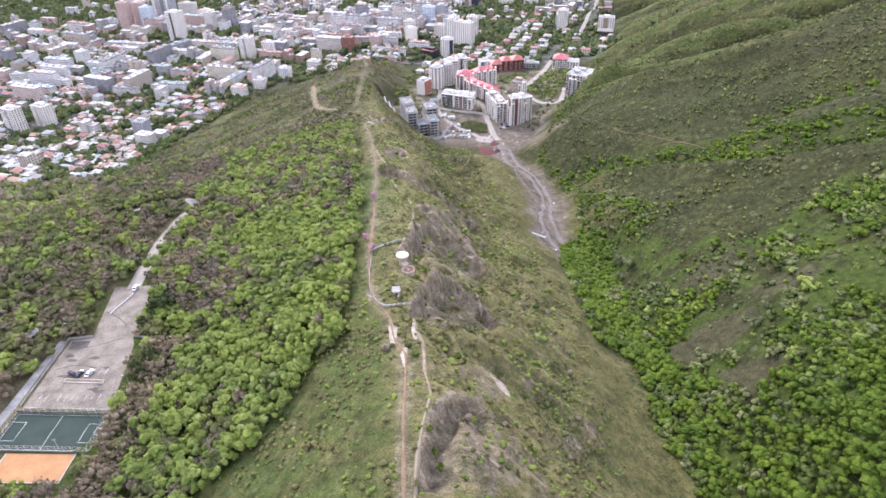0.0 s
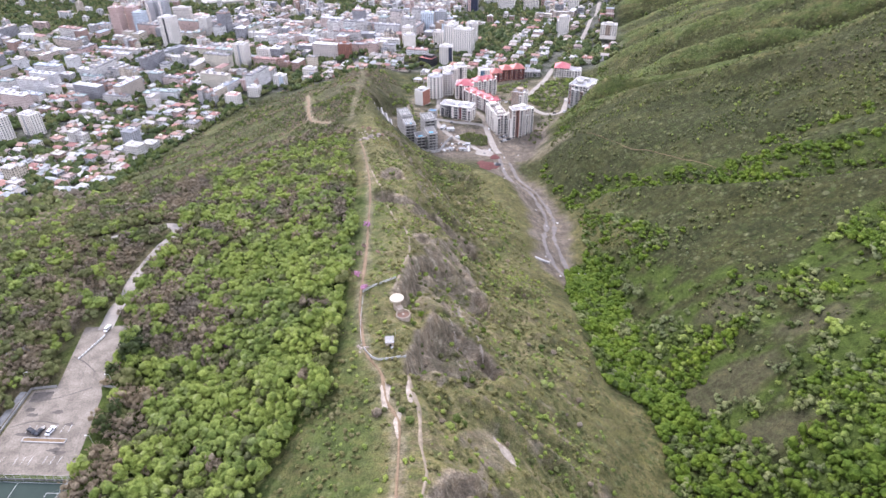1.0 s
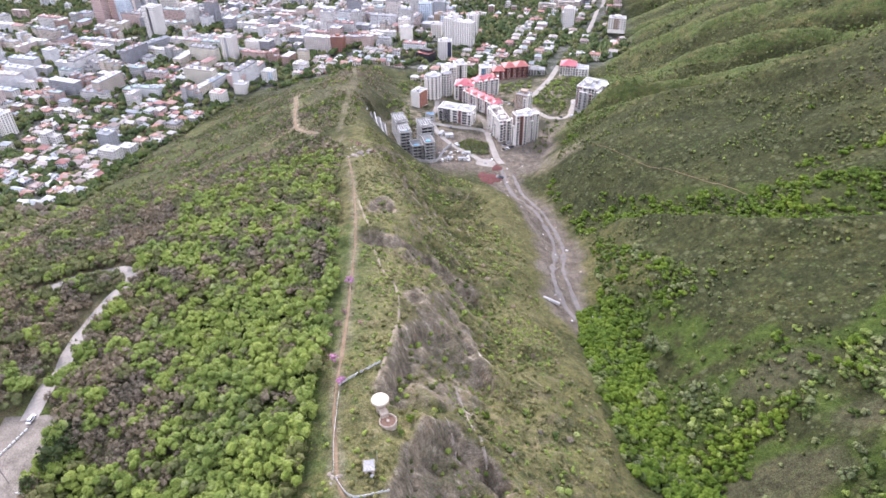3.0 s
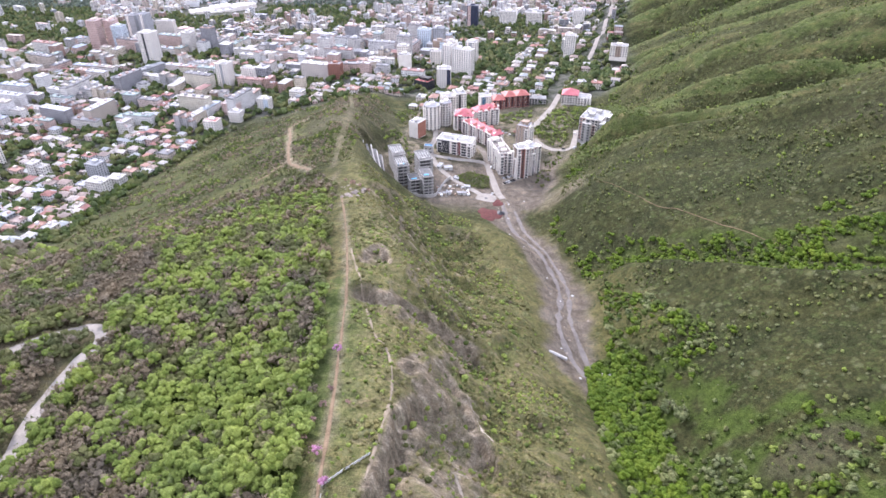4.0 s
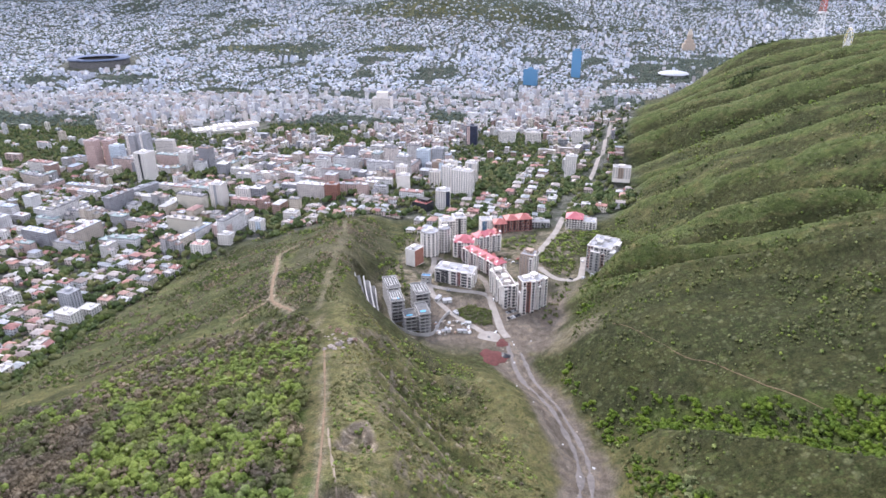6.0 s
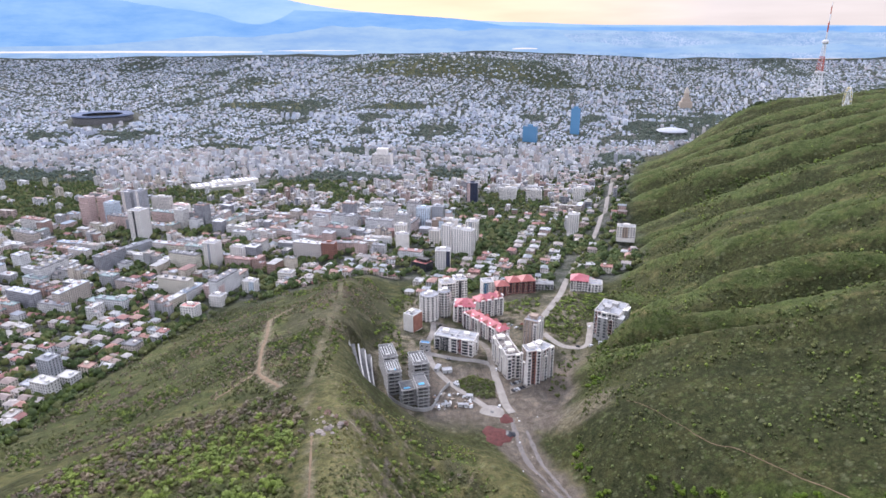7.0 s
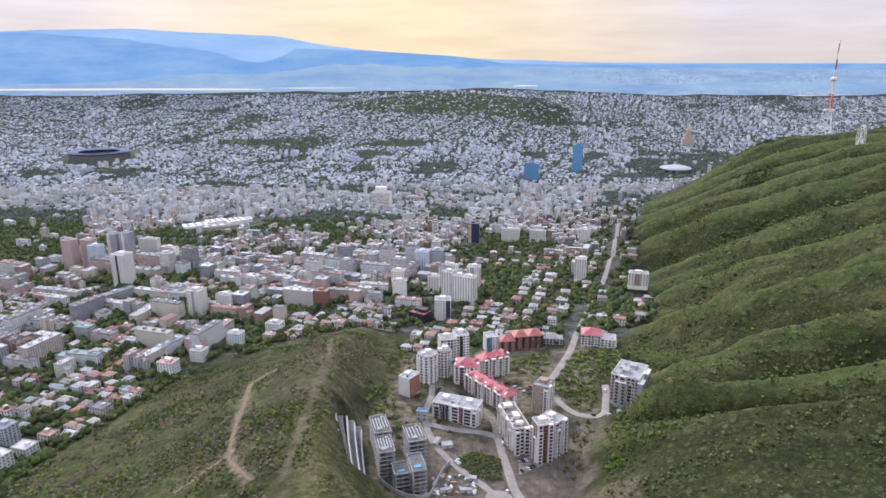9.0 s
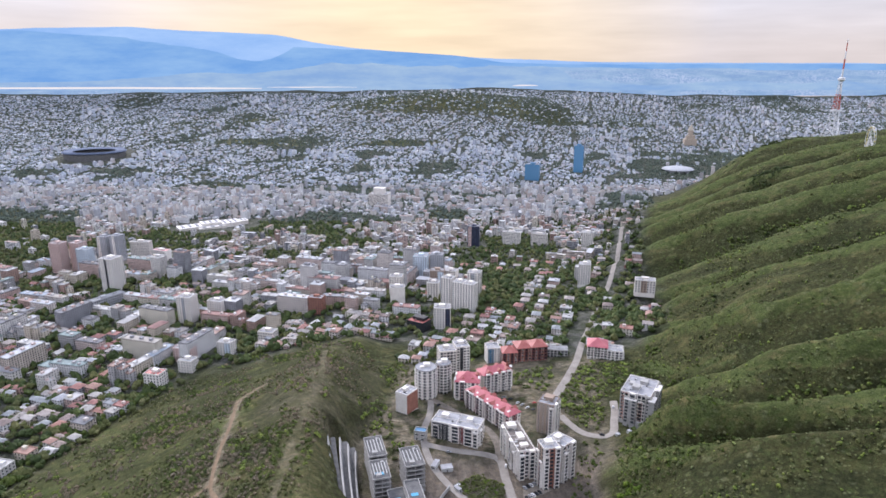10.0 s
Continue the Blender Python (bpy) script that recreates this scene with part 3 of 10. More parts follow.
def height(x, y):
    """The ground's height at any places."""
    x, y = np.broadcast_arrays(np.asarray(x, float), np.asarray(y, float))
    ys = np.arange(-400, 5200, 4.0)
    nx = np.stack([np.interp(y, ys, s[0]) for s in SMOOTH])
    nz = np.stack([np.interp(y, ys, s[1]) for s in SMOOTH])
    d = np.diff(nz, axis=0) / np.maximum(np.diff(nx, axis=0), 4.0)
    m = np.zeros_like(nz)
    both = d[1:] * d[:-1] > 0
    m[1:-1] = np.where(both, 2 * d[1:] * d[:-1] / np.where(both, d[1:] + d[:-1], 1), 0.35 * (d[1:] + d[:-1]) / 2)
    m[0], m[-1] = d[0], d[-1]
    z = nz[0] + 0 * x
    for k in range(len(LINES) - 1):
        w = np.maximum(nx[k + 1] - nx[k], 4.0)
        t = np.clip((x - nx[k]) / w, 0, 1)
        part_z = (2 * t**3 - 3 * t**2 + 1) * nz[k] + (t**3 - 2 * t**2 + t) * w * m[k] + (3 * t**2 - 2 * t**3) * nz[k + 1] + (t**3 - t**2) * w * m[k + 1]
        z = np.where(x >= nx[k], part_z, z)
    # wild ground has relief; built ground and the wash are even
    even = urban(x, y)
    wild = 1 - np.maximum(even, lot_floor(x, y))
    z = z + spur(x, y)
    z = z + wild * (2.6 * rough(x, y, 62, 11) + 0.8 * rough(x, y, 17, 21))
    # gullied, rocky right flank of the ridge
    crest, wash = nx[4], nx[6]
    t = (x - crest) / np.maximum(wash - crest, 8)
    ribs = (1 - np.abs(wave(y + 0.55 * x, x * 0.25, 27, 31))) ** 1.6 * 10 - 4.5 + 1.2 * wave(y + 0.5 * x, x * 0.4, 9, 32)
    z = z + ribs * step(0.02, 0.25, t) * (1 - step(0.7, 1.0, t)) * step(90, 160, y) * (1 - step(560, 660, y))
    rugged = 4.2 * (1 - np.abs(wave(0.8 * x - 0.45 * y, 0.45 * x + 0.8 * y, 24, 131))) ** 2 + 2.0 * (1 - np.abs(wave(x, y, 10, 132))) ** 2 - 2.2 + 0.6 * wave(x, y, 4.5, 133)
    z = z + rugged * step(0.0, 0.15, t) * (1 - step(0.75, 1.05, t)) * step(90, 130, y) * (1 - step(600, 680, y))
    # bitten-out cliffs under the crest, with rock ribs
    for cx, cy, rx, ry, deep in CLIFF_BITES:
        q = step(1.12, 0.72, np.hypot((x - cx) / rx, (y - cy) / ry) + 0.16 * wave(x, y, 9, 37) + 0.08 * wave(x, y, 4, 38))
        z = z - 0.45 * deep * q + q * (2.6 * np.abs(wave(x * 0.35, y + 0.4 * x, 6.5, 33)) + 1.6 * np.abs(wave(x, y, 5.0, 35)))
    near = (x > -80) & (x < 60) & (y > 90) & (y < 460)
    if near.any():
        drop = np.zeros(x[near].shape)
        ragged = 1.6 * wave(x[near], y[near], 7, 39) + 0.7 * wave(x[near], y[near], 3, 40)
        for rows, deep in SCARPS:
            side, along = scarp_side(rows, x[near], y[near])
            side = side + ragged
            drop = np.maximum(drop, deep * along * step(-0.4, 3.2, side) * np.exp(-np.maximum(side - 2, 0) / 19.0) - 0.8 * along * np.exp(-((side + 1.5) / 2.0) ** 2))
        bony = (1 - np.abs(wave(x[near] * 0.55 + y[near] * 0.2, y[near], 5.2, 41))) ** 2 * 2.6 + (1 - np.abs(wave(x[near], y[near], 2.8, 42))) ** 2 * 1.1
        z = z.copy()
        z[near] = z[near] - drop + bony * step(1.5, 6.0, drop)
    q = y + 0.3 * x + 14 * wave(x, y, 75, 122)
    rill = (1 - np.abs(wave(q, (x - 0.3 * y) * 0.22, 31, 123))) ** 1.6 * 7.0 - 2.9
    z = z + rill * step(200, 320, x - 0.2 * np.maximum(y - 900, 0)) * (1 - step(2100, 2250, y)) * (1 - even)
    z = z + 2.5 * rough(x, y, 85, 121) * step(150, 330, x - 0.18 * np.maximum(y - 900, 0)) * (1 - even)
    # the building site is cut into the hill
    cut = step(0, 3, x + 78.5 - 0.25 * (762 - y)) * step(666, 673, y) * step(780, 772, y) * step(-10, -16, x)
    z = z * (1 - cut) + np.minimum(z, 66.5) * cut
    # settled hill across the valley
    hx, hy = (x + 20) / 900, (y - 4280) / 430
    z = z + 104 * np.exp(-(hx**2 + hy**2) * 1.4) * (1 + 0.25 * wave(x, y, 300, 44))
    z = z + (22 * rough(x, y, 700, 51)) * step(2900, 3700, y)
    lot = lot_floor(x, y)
    return z * (1 - lot) + (182.0 - 0.012 * (y - 160)) * lot


def lot_floor(x, y):
    """The levelled car park and pitch on the bench."""
    a = step(-236, -222, x) * (1 - step(-136, -124, x)) * step(88, 104, y) * (1 - step(268, 292, y))
    return a


def urban(x, y):
    """1 on the floor of the city and of the building sites, 0 on the hills."""
    ys = np.arange(-400, 5200, 4.0)
    left = np.interp(y, ys, SMOOTH[1][0])
    right = np.interp(y, ys, SMOOTH[8][0])
    a = step(40, -10, x - left) * step(570, 640, y + 0.12 * (x + 380))
    b = step(1040, 1110, y + 0.18 * np.abs(x + 110)) * step(10, -40, x - right)
    wash = np.interp(y, ys, SMOOTH[6][0])
    gully = np.interp(y, ys, SMOOTH[7][0])
    c = step(640, 690, y) * step(-12, 4, x - wash) * step(12, -6, x - gully - 24)
    d = step(2330, 2480, y - 0.12 * np.maximum(x - 900, 0))
    return np.clip(np.maximum(np.maximum(a, b), np.maximum(c, d)), 0, 1)

# ---- ground: one sheet to the horizon ----
def steps_of(*spans):
    out = []
    for a, b, d in spans:
        out += list(np.arange(a, b, d))
    return np.array(out + [spans[-1][1]], float)


GX = steps_of((-3600, -1300, 60), (-1300, -700, 24), (-700, -270, 10), (-270, -60, 5), (-60, -30, 2), (-30, 44, 1.2), (44, 80, 2.5), (80, 330, 4), (330, 700, 8), (700, 1300, 14), (1300, 4000, 60))
GY = steps_of((-400, 60, 14), (60, 100, 3), (100, 440, 2.0), (440, 720, 4.2), (720, 1180, 5.5), (1180, 2240, 10), (2240, 5060, 40))
GXX, GYY = np.meshgrid(GX, GY)
GZ = height(GXX, GYY)


def ground_z(x, y):
    """The height of the ground sheet itself."""
    x, y = np.atleast_1d(np.asarray(x, float)), np.atleast_1d(np.asarray(y, float))
    i = np.clip(np.searchsorted(GX, x) - 1, 0, len(GX) - 2)
    j = np.clip(np.searchsorted(GY, y) - 1, 0, len(GY) - 2)
    u, v = (x - GX[i]) / (GX[i + 1] - GX[i]), (y - GY[j]) / (GY[j + 1] - GY[j])
    return (GZ[j, i] * (1 - u) + GZ[j, i + 1] * u) * (1 - v) + (GZ[j + 1, i] * (1 - u) + GZ[j + 1, i + 1] * u) * v


def gz(x, y):
    return float(ground_z(x, y)[0])


def inside(poly, x, y):
    """Which places lie in a polygon."""
    p = np.array(poly, float)
    out = np.zeros(np.shape(x), bool)
    for (ax, ay), (bx, by) in zip(p, np.roll(p, -1, 0)):
        if ay != by:
            out ^= ((ay > y) != (by > y)) & (x < (bx - ax) * (y - ay) / (by - ay) + ax)
    return out


def near_line(rows, x, y):
    """The distance to a polyline."""
    r = np.array(rows, float)
    best = np.full(np.shape(x), 1e9)
    for a, b in zip(r[:-1], r[1:]):
        d = b - a
        t = np.clip(((x - a[0]) * d[0] + (y - a[1]) * d[1]) / (d @ d), 0, 1)
        best = np.minimum(best, np.hypot(x - a[0] - t * d[0], y - a[1] - t * d[1]))
    return best


PARKS = [[(-1500, 2330), (-1050, 2200), (-900, 1900), (-740, 1640), (-770, 1470), (-1000, 1440), (-1700, 1500), (-1700, 2200)], [(-420, 2560), (-60, 2480), (300, 2420), (340, 2480), (-60, 2580), (-420, 2660), (-900, 2800), (-1000, 2700)], [(70, 1180), (118, 1160), (160, 1290), (190, 1400), (120, 1470), (80, 1360)], [(-40, 2080), (90, 2060), (120, 2200), (0, 2230)], [(330, 2040), (460, 2060), (470, 2120), (340, 2120)], [(-800, 4330), (-300, 4250), (100, 4050), (380, 4000), (560, 4160), (300, 4300), (-300, 4420)], [(-1500, 4000), (-900, 4100), (-900, 4170), (-1500, 4080)], [(700, 3950), (1000, 3900), (1300, 4000), (1000, 4060)], [(-520, 4240), (-200, 4060), (250, 3990), (620, 3900), (860, 3960), (800, 4250), (600, 4420), (-500, 4440)], [(-1150, 3560), (-760, 3480), (-560, 3560), (-700, 3640), (-1100, 3660)], [(-420, 3480), (-60, 3440), (60, 3520), (-200, 3590)], [(900, 3300), (1500, 3080), (1560, 3180), (1000, 3420)]]
WASH_LINE = [(92, 388), (82, 420), (92, 480), (88, 540), (78, 590), (66, 640), (68, 680), (92, 676)]
TRACK_LINE = [(-108, 624), (-128, 655), (-137, 674), (-148, 722), (-156, 768), (-167, 815), (-173, 846), (-160, 884)]
TRAIL_LINE = [(-72, 545), (-84, 611), (-87, 652), (-89, 708), (-95, 771), (-98, 850), (-112, 950)]
PATH_LINE = [(-10, 60), (-12, 110), (-13, 130), (-14, 166), (-16, 174), (-19, 180), (-22, 195), (-29, 209), (-34, 237), (-35, 253), (-37, 293), (-39, 319), (-42, 360), (-46, 403), (-56, 472), (-68, 539)]
WOOD = [(-92, 100), (-86, 129), (-75, 140), (-60, 164), (-44, 183), (-40, 218), (-41, 252), (-47, 319), (-60, 420), (-68, 484), (-109, 495), (-145, 478), (-198, 495), (-290, 505), (-340, 420), (-320, 90)]
BROWN_STAND = [(-150, 275), (-158, 365), (-128, 368), (-124, 312), (-92, 258), (-98, 226), (-138, 240)]
DELL_BRUSH = [(128, 520), (150, 500), (180, 476), (215, 446), (255, 420), (320, 392), (330, 420), (270, 450), (225, 482), (190, 508), (160, 530), (138, 536)]
GLADES = [(132, 246, 25, 12), (136, 208, 17, 11), (176, 262, 15, 9), (160, 300, 20, 10)]
wob = rough(GXX, GYY, 40, 61)
wob2 = rough(GXX, GYY, 11, 71)
dz_y, dz_x = np.gradient(GZ, GY, GX)
steep = np.hypot(dz_x, dz_y)
crest_x = np.interp(GYY, np.arange(-400, 5200, 4.0), SMOOTH[4][0])
gully_x = np.interp(GYY, np.arange(-400, 5200, 4.0), SMOOTH[7][0])
quarter = step(1010, 980, GYY) * step(-80, -60, GXX) * step(260, 230, GXX)
c_town = np.clip(urban(GXX, GYY) + 0.2 * wob * urban(GXX, GYY), 0, 1) * (1 - quarter * (0.72 + 0.2 * step(-0.2, 0.4, wob)))
c_wash = step(21, 12, near_line(WASH_LINE, GXX, GYY) + 2.5 * step(470, 420, GYY) + 3.5 * wob2)
c_wash = np.maximum(c_wash, step(640, 690, GYY) * step(800, 760, GYY) * step(0, 8, GXX - crest_x - 70) * step(30, 12, GXX - gully_x + 4 * wob2))
flank = step(-6, 6, GXX - crest_x) * (1 - step(0.5, 0.95, (GXX - crest_x) / np.maximum(gully_x - crest_x, 10)))
around = sum(ground_z((GXX + a).ravel(), (GYY + b).ravel()).reshape(GZ.shape) for a, b in ((9, 0), (-9, 0), (0, 9), (0, -9), (6, 6), (6, -6), (-6, 6), (-6, -6))) / 8
knoll = np.clip(GZ - around, -4, 4)
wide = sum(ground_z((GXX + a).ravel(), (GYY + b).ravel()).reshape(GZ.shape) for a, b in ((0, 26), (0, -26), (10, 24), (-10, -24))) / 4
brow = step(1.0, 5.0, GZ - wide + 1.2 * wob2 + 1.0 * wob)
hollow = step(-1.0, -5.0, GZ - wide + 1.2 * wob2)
CLIFFS = [[(-19, 253), (-15, 282), (-6, 309), (2, 316), (3, 302), (9, 296), (16, 276), (4, 250), (-15, 248)], [(-12, 200), (-8, 225), (-2, 236), (7, 243), (17, 239), (25, 226), (14, 220), (1, 201), (-9, 203)], [(-7, 112), (-4, 139), (1, 148), (8, 149), (21, 152), (30, 136), (10, 110)], [(-36, 386), (-25, 382), (-14, 386), (0, 389), (21, 386), (12, 372), (-3, 365), (-17, 366), (-28, 372)], [(-42, 424), (-39, 436), (-29, 440), (-24, 417), (-34, 414)], [(7, 177), (16, 187), (25, 171), (12, 159)], [(6, 320), (21, 295), (15, 255), (4, 248)], [(-16, 320), (-8, 334), (-2, 322), (5, 320), (-6, 309)]]
c_cliff = np.zeros_like(GZ)
for poly in CLIFFS:
    c_cliff = np.maximum(c_cliff, inside(poly, GXX + 2.5 * wob2, GYY + 3.0 * wob) * 0.95)
c_bare = 0.6 * flank * step(100, 130, GYY) * (1 - step(540, 700, GYY)) * step(1.2, 1.8, steep + 0.3 * wob + 0.35 * wob2)
c_bare = np.maximum(c_bare, c_cliff * np.clip(0.25 + 0.75 * step(0.5, 1.1, steep) + 0.4 * wob2, 0.0, 1))
for rows, deep in SCARPS:
    side, along = scarp_side(rows, GXX, GYY)
    c_bare = np.maximum(c_bare, along * step(-2.5, -0.3, side + 0.8 * wob2) * step(6 + 0.6 * deep, 3, side + 3.0 * wob2))
c_bare = np.maximum(c_bare, 0.85 * step(4.5, 2.0, near_line(TRACK_LINE, GXX, GYY) + 0.8 * wob2))
c_bare = np.maximum(c_bare, 0.4 * step(3.6, 1.0, near_line(TRAIL_LINE, GXX, GYY) + 2.5 * wob2))
c_bare = np.maximum(c_bare, 0.5 * step(3.2, 1.0, near_line(PATH_LINE, GXX, GYY) + 1.0 * wob2))
c_bare = np.maximum(c_bare, step(26, 14, np.hypot((GXX - 121) / 1.2, GYY - 656) + 5 * wob2) * 0.45)
c_bare = np.maximum(c_bare, step(26, 12, np.hypot(GXX - 134, (GYY - 765) / 2.0) + 6 * wob2) * 0.3)
g_lush = np.clip(step(-40, -12, GXX - crest_x) * step(12, -2, GXX - crest_x) * step(240, 290, GYY) * step(420, 370, GYY) + 0.8 * step(0.1, 0.5, wob) * step(-10, -40, GXX - crest_x) * step(520, 640, GYY), 0, 1)
right = step(0, 40, GXX - gully_x + 14 * wob + 6 * wob2)
g_lush = np.maximum(g_lush, 0.25 * right * step(-0.2, 0.6, -wob + 0.8 * spur(GXX, GYY) / 14))
c_bare = np.maximum(c_bare, quarter * urban(GXX, GYY) * 0.8 * step(-0.25, 0.25, -wob2 + 0.3 * wob))
c_wash = np.maximum(c_wash, 0.4 * quarter * urban(GXX, GYY) * step(-0.1, 0.35, wob2 + 0.2 * wob) * step(0.05, 0.35, 0.5 - wob))
g_heath_shade = np.clip(0.75 * step(0.15, 0.7, wob + 0.4 * wob2) * (1 - right) * step(300, 600, GYY) + right * (0.62 + 0.26 * step(720, 620, GYY) + 0.45 * step(-0.2, 0.7, -spur(GXX, GYY) / 16 + 0.6 * wob)) + 0.55 * step(820, 900, GYY) * step(-130, -90, GXX) * step(-40, -60, GXX) + 0.8 * step(30, 10, np.hypot((GXX - 145) / 1.6, GYY - 232) + 8 * wob2), 0, 1)
hill = step(560, 640, GYY) * step(1100, 1040, GYY) * step(-400, -340, GXX) * (1 - right)
meadow = hill * step(-140, -165, GXX) * step(960, 860, GYY)
g_heath_shade = np.maximum(g_heath_shade, hill * (0.95 - 0.5 * meadow) * step(-0.9, 0.0, wob + 0.4 * wob2))
knob = step(-155, -130, GXX + 10 * wob) * step(-40, -58, GXX) * step(690, 740, GYY) * step(990, 940, GYY)
g_heath_shade = np.maximum(g_heath_shade, 0.92 * knob)
c_bare = np.maximum(c_bare, 0.25 * knob * step(-0.25, 0.35, wob2))
g_heath_shade = g_heath_shade * (1 - step(-70, -40, GXX - crest_x) * step(40, 10, GXX - gully_x) * step(560, 480, GYY))
# shade painted as dark heath: hollows and faces turned to the viewer
g_heath_shade = np.maximum(g_heath_shade, right * step(0.0, -1.2, knoll + 0.4 * wob) * 0.9)
shade_face = (spur(GXX, GYY + 6) - spur(GXX, GYY - 6)) / 12
g_heath_shade = np.maximum(g_heath_shade, right * step(0.12, 0.34, shade_face + 0.08 * wob2))
g_lush = g_lush * (1 - 0.85 * right * step(0.0, 0.25, shade_face))
bushy = inside([(92, 405), (80, 330), (80, 262), (102, 246), (98, 197), (106, 158), (110, 100), (380, 100), (380, 345), (262, 350), (224, 335), (196, 322), (150, 340), (120, 420)], GXX + 5 * wob2, GYY + 8 * wob)
g_heath_shade = np.maximum(g_heath_shade, 0.9 * bushy)
g_lush = g_lush * (1 - 0.8 * bushy)
g_sward = np.clip(flank * step(620, 520, GYY) * (0.45 + 0.55 * step(-0.4, 0.4, wob + 0.4 * wob2)) * (1 - 0.45 * step(360, 460, GYY)) + (0.25 + 0.35 * step(700, 600, GYY)) * step(-20, 0, GXX - crest_x) * step(30, 0, GXX - crest_x), 0, 0.9)
g_lush = np.maximum(g_lush, 0.5 * meadow)
g_lush = np.maximum(g_lush, (1 - knob) * hill * 0.32 * step(0.0, -0.5, wob + 0.3 * wob2))
g_lush = np.maximum(g_lush, 0.55 * step(-95, -70, GXX) * step(0, -14, GXX - crest_x) * step(290, 240, GYY))
ground_me = fast_mesh("ground", np.stack([GXX, GYY, GZ], -1).reshape(-1, 3), (np.arange(len(GX) - 1)[None, :, None] + len(GX) * np.arange(len(GY) - 1)[:, None, None] + np.array([0, 1, len(GX) + 1, len(GX)])).reshape(-1, 4), M_GROUND)
ground_me.shade_smooth()
c_bare = np.maximum(c_bare, 0.95 * step(9, 6, np.hypot((GXX + 213) / 1.1, (GYY - 490) / 1.3) + 1.5 * wob2))
slope_side = flank * step(660, 560, GYY) * step(95, 120, GYY)
c_bare = np.maximum(c_bare, slope_side * step(0.85, 1.4, steep + 0.25 * wob2) * step(0.2, 1.1, knoll + 0.7 * wob2) * 0.85)
g_lush = np.maximum(g_lush, slope_side * 0.85 * step(0.0, -1.0, knoll + 0.5 * wob))
g_heath_shade = np.maximum(g_heath_shade, slope_side * 0.75 * step(-0.4, -1.6, knoll - 0.4 * wob2))
g_heath_shade = np.maximum(g_heath_shade, 0.95 * inside([(47, 361), (72, 380), (90, 362), (95, 345), (76, 336), (58, 350)], GXX, GYY))
for poly in PARKS:
    grove = inside(poly, GXX + 25 * wob, GYY + 25 * wob)
    c_town, g_heath_shade = c_town * (1 - 0.9 * grove), np.maximum(g_heath_shade, 0.7 * grove * step(3300, 2900, GYY))
f_green = np.maximum(0.85 * inside(WOOD, GXX, GYY) * step(-175, -160, GXX + 6 * wob2), 0.9 * bushy * step(0.35, -0.2, wob2 + 0.3 * wob))
f_green = np.maximum(f_green, 0.45 * inside(DELL_BRUSH, GXX + 4 * wob2, GYY + 4 * wob2))
f_litter = inside(WOOD, GXX, GYY) * np.maximum(0.75 * step(-155, -180, GXX + 8 * wob2), 0.8 * inside(BROWN_STAND, GXX + 6 * wob2, GYY + 6 * wob2))
f_dark = np.zeros_like(GZ)
for cx, cy, rx, ry in GLADES:
    f_dark = np.maximum(f_dark, 0.92 * step(1.15, 0.75, np.hypot((GXX - cx) / rx, (GYY - cy) / ry) + 0.25 * wob2))
f_dark = np.maximum(f_dark, 0.85 * step(26, 15, np.hypot(GXX - 138, (GYY - 778) / 1.9) + 5 * wob2))
f_dark = np.maximum(f_dark, 0.8 * step(7, 3, near_line([(-38, 690), (-24, 656), (-8, 620), (12, 580), (28, 552)], GXX, GYY) + 2.5 * wob2))
# near spur faces darkened as well, shade put into the colour
f_dark = np.maximum(f_dark, 0.7 * right * step(620, 560, GYY) * step(0.18, 0.4, shade_face + 0.1 * wob2))
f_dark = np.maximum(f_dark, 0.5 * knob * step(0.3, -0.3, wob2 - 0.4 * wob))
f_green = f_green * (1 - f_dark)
# distant spurs: shaded near faces and hollows, lit crests, all painted in
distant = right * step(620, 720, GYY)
f_fold_shade = np.clip(0.55 * distant + 0.2 * distant * step(1000, 1300, GYY) + 1.0 * right * (1 - distant) + 0.85 * hill - 0.4 * meadow, 0, 1) * (1 - c_town)
f_fold_shade = np.clip(f_fold_shade + distant * 0.9 * step(0.16, 0.40, shade_face + 0.10 * wob2), 0, 1) * (1 - 0.9 * distant * brow)
g_heath_shade = np.maximum(g_heath_shade, 0.95 * distant * hollow) * (1 - 0.85 * distant * brow)
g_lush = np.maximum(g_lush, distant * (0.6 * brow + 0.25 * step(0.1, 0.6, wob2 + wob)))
for title, three in (("cover", (c_town, c_wash, c_bare)), ("growth_and_shade", (g_lush, g_heath_shade, g_sward)), ("floor_cover", (f_green, f_litter, f_dark)), ("fold_shade", (f_fold_shade, f_fold_shade, f_fold_shade))):
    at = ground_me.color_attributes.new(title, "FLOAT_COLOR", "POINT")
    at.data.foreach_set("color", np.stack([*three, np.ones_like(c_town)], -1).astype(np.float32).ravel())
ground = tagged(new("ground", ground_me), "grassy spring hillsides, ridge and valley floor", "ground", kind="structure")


def curve_through(rows, gap=2.0):
    r = np.array(rows, float)
    out = []
    for i in range(len(r) - 1):
        p0, p1, p2, p3 = r[max(i - 1, 0)], r[i], r[i + 1], r[min(i + 2, len(r) - 1)]
        n = max(int(np.linalg.norm(p2 - p1) / gap), 1)
        t = np.linspace(0, 1, n, endpoint=False)[:, None]
        out.append(0.5 * (2 * p1 + (p2 - p0) * t + (2 * p0 - 5 * p1 + 4 * p2 - p3) * t**2 + (3 * p1 - p0 - 3 * p2 + p3) * t**3))
    return np.concatenate(out + [r[-1:]])


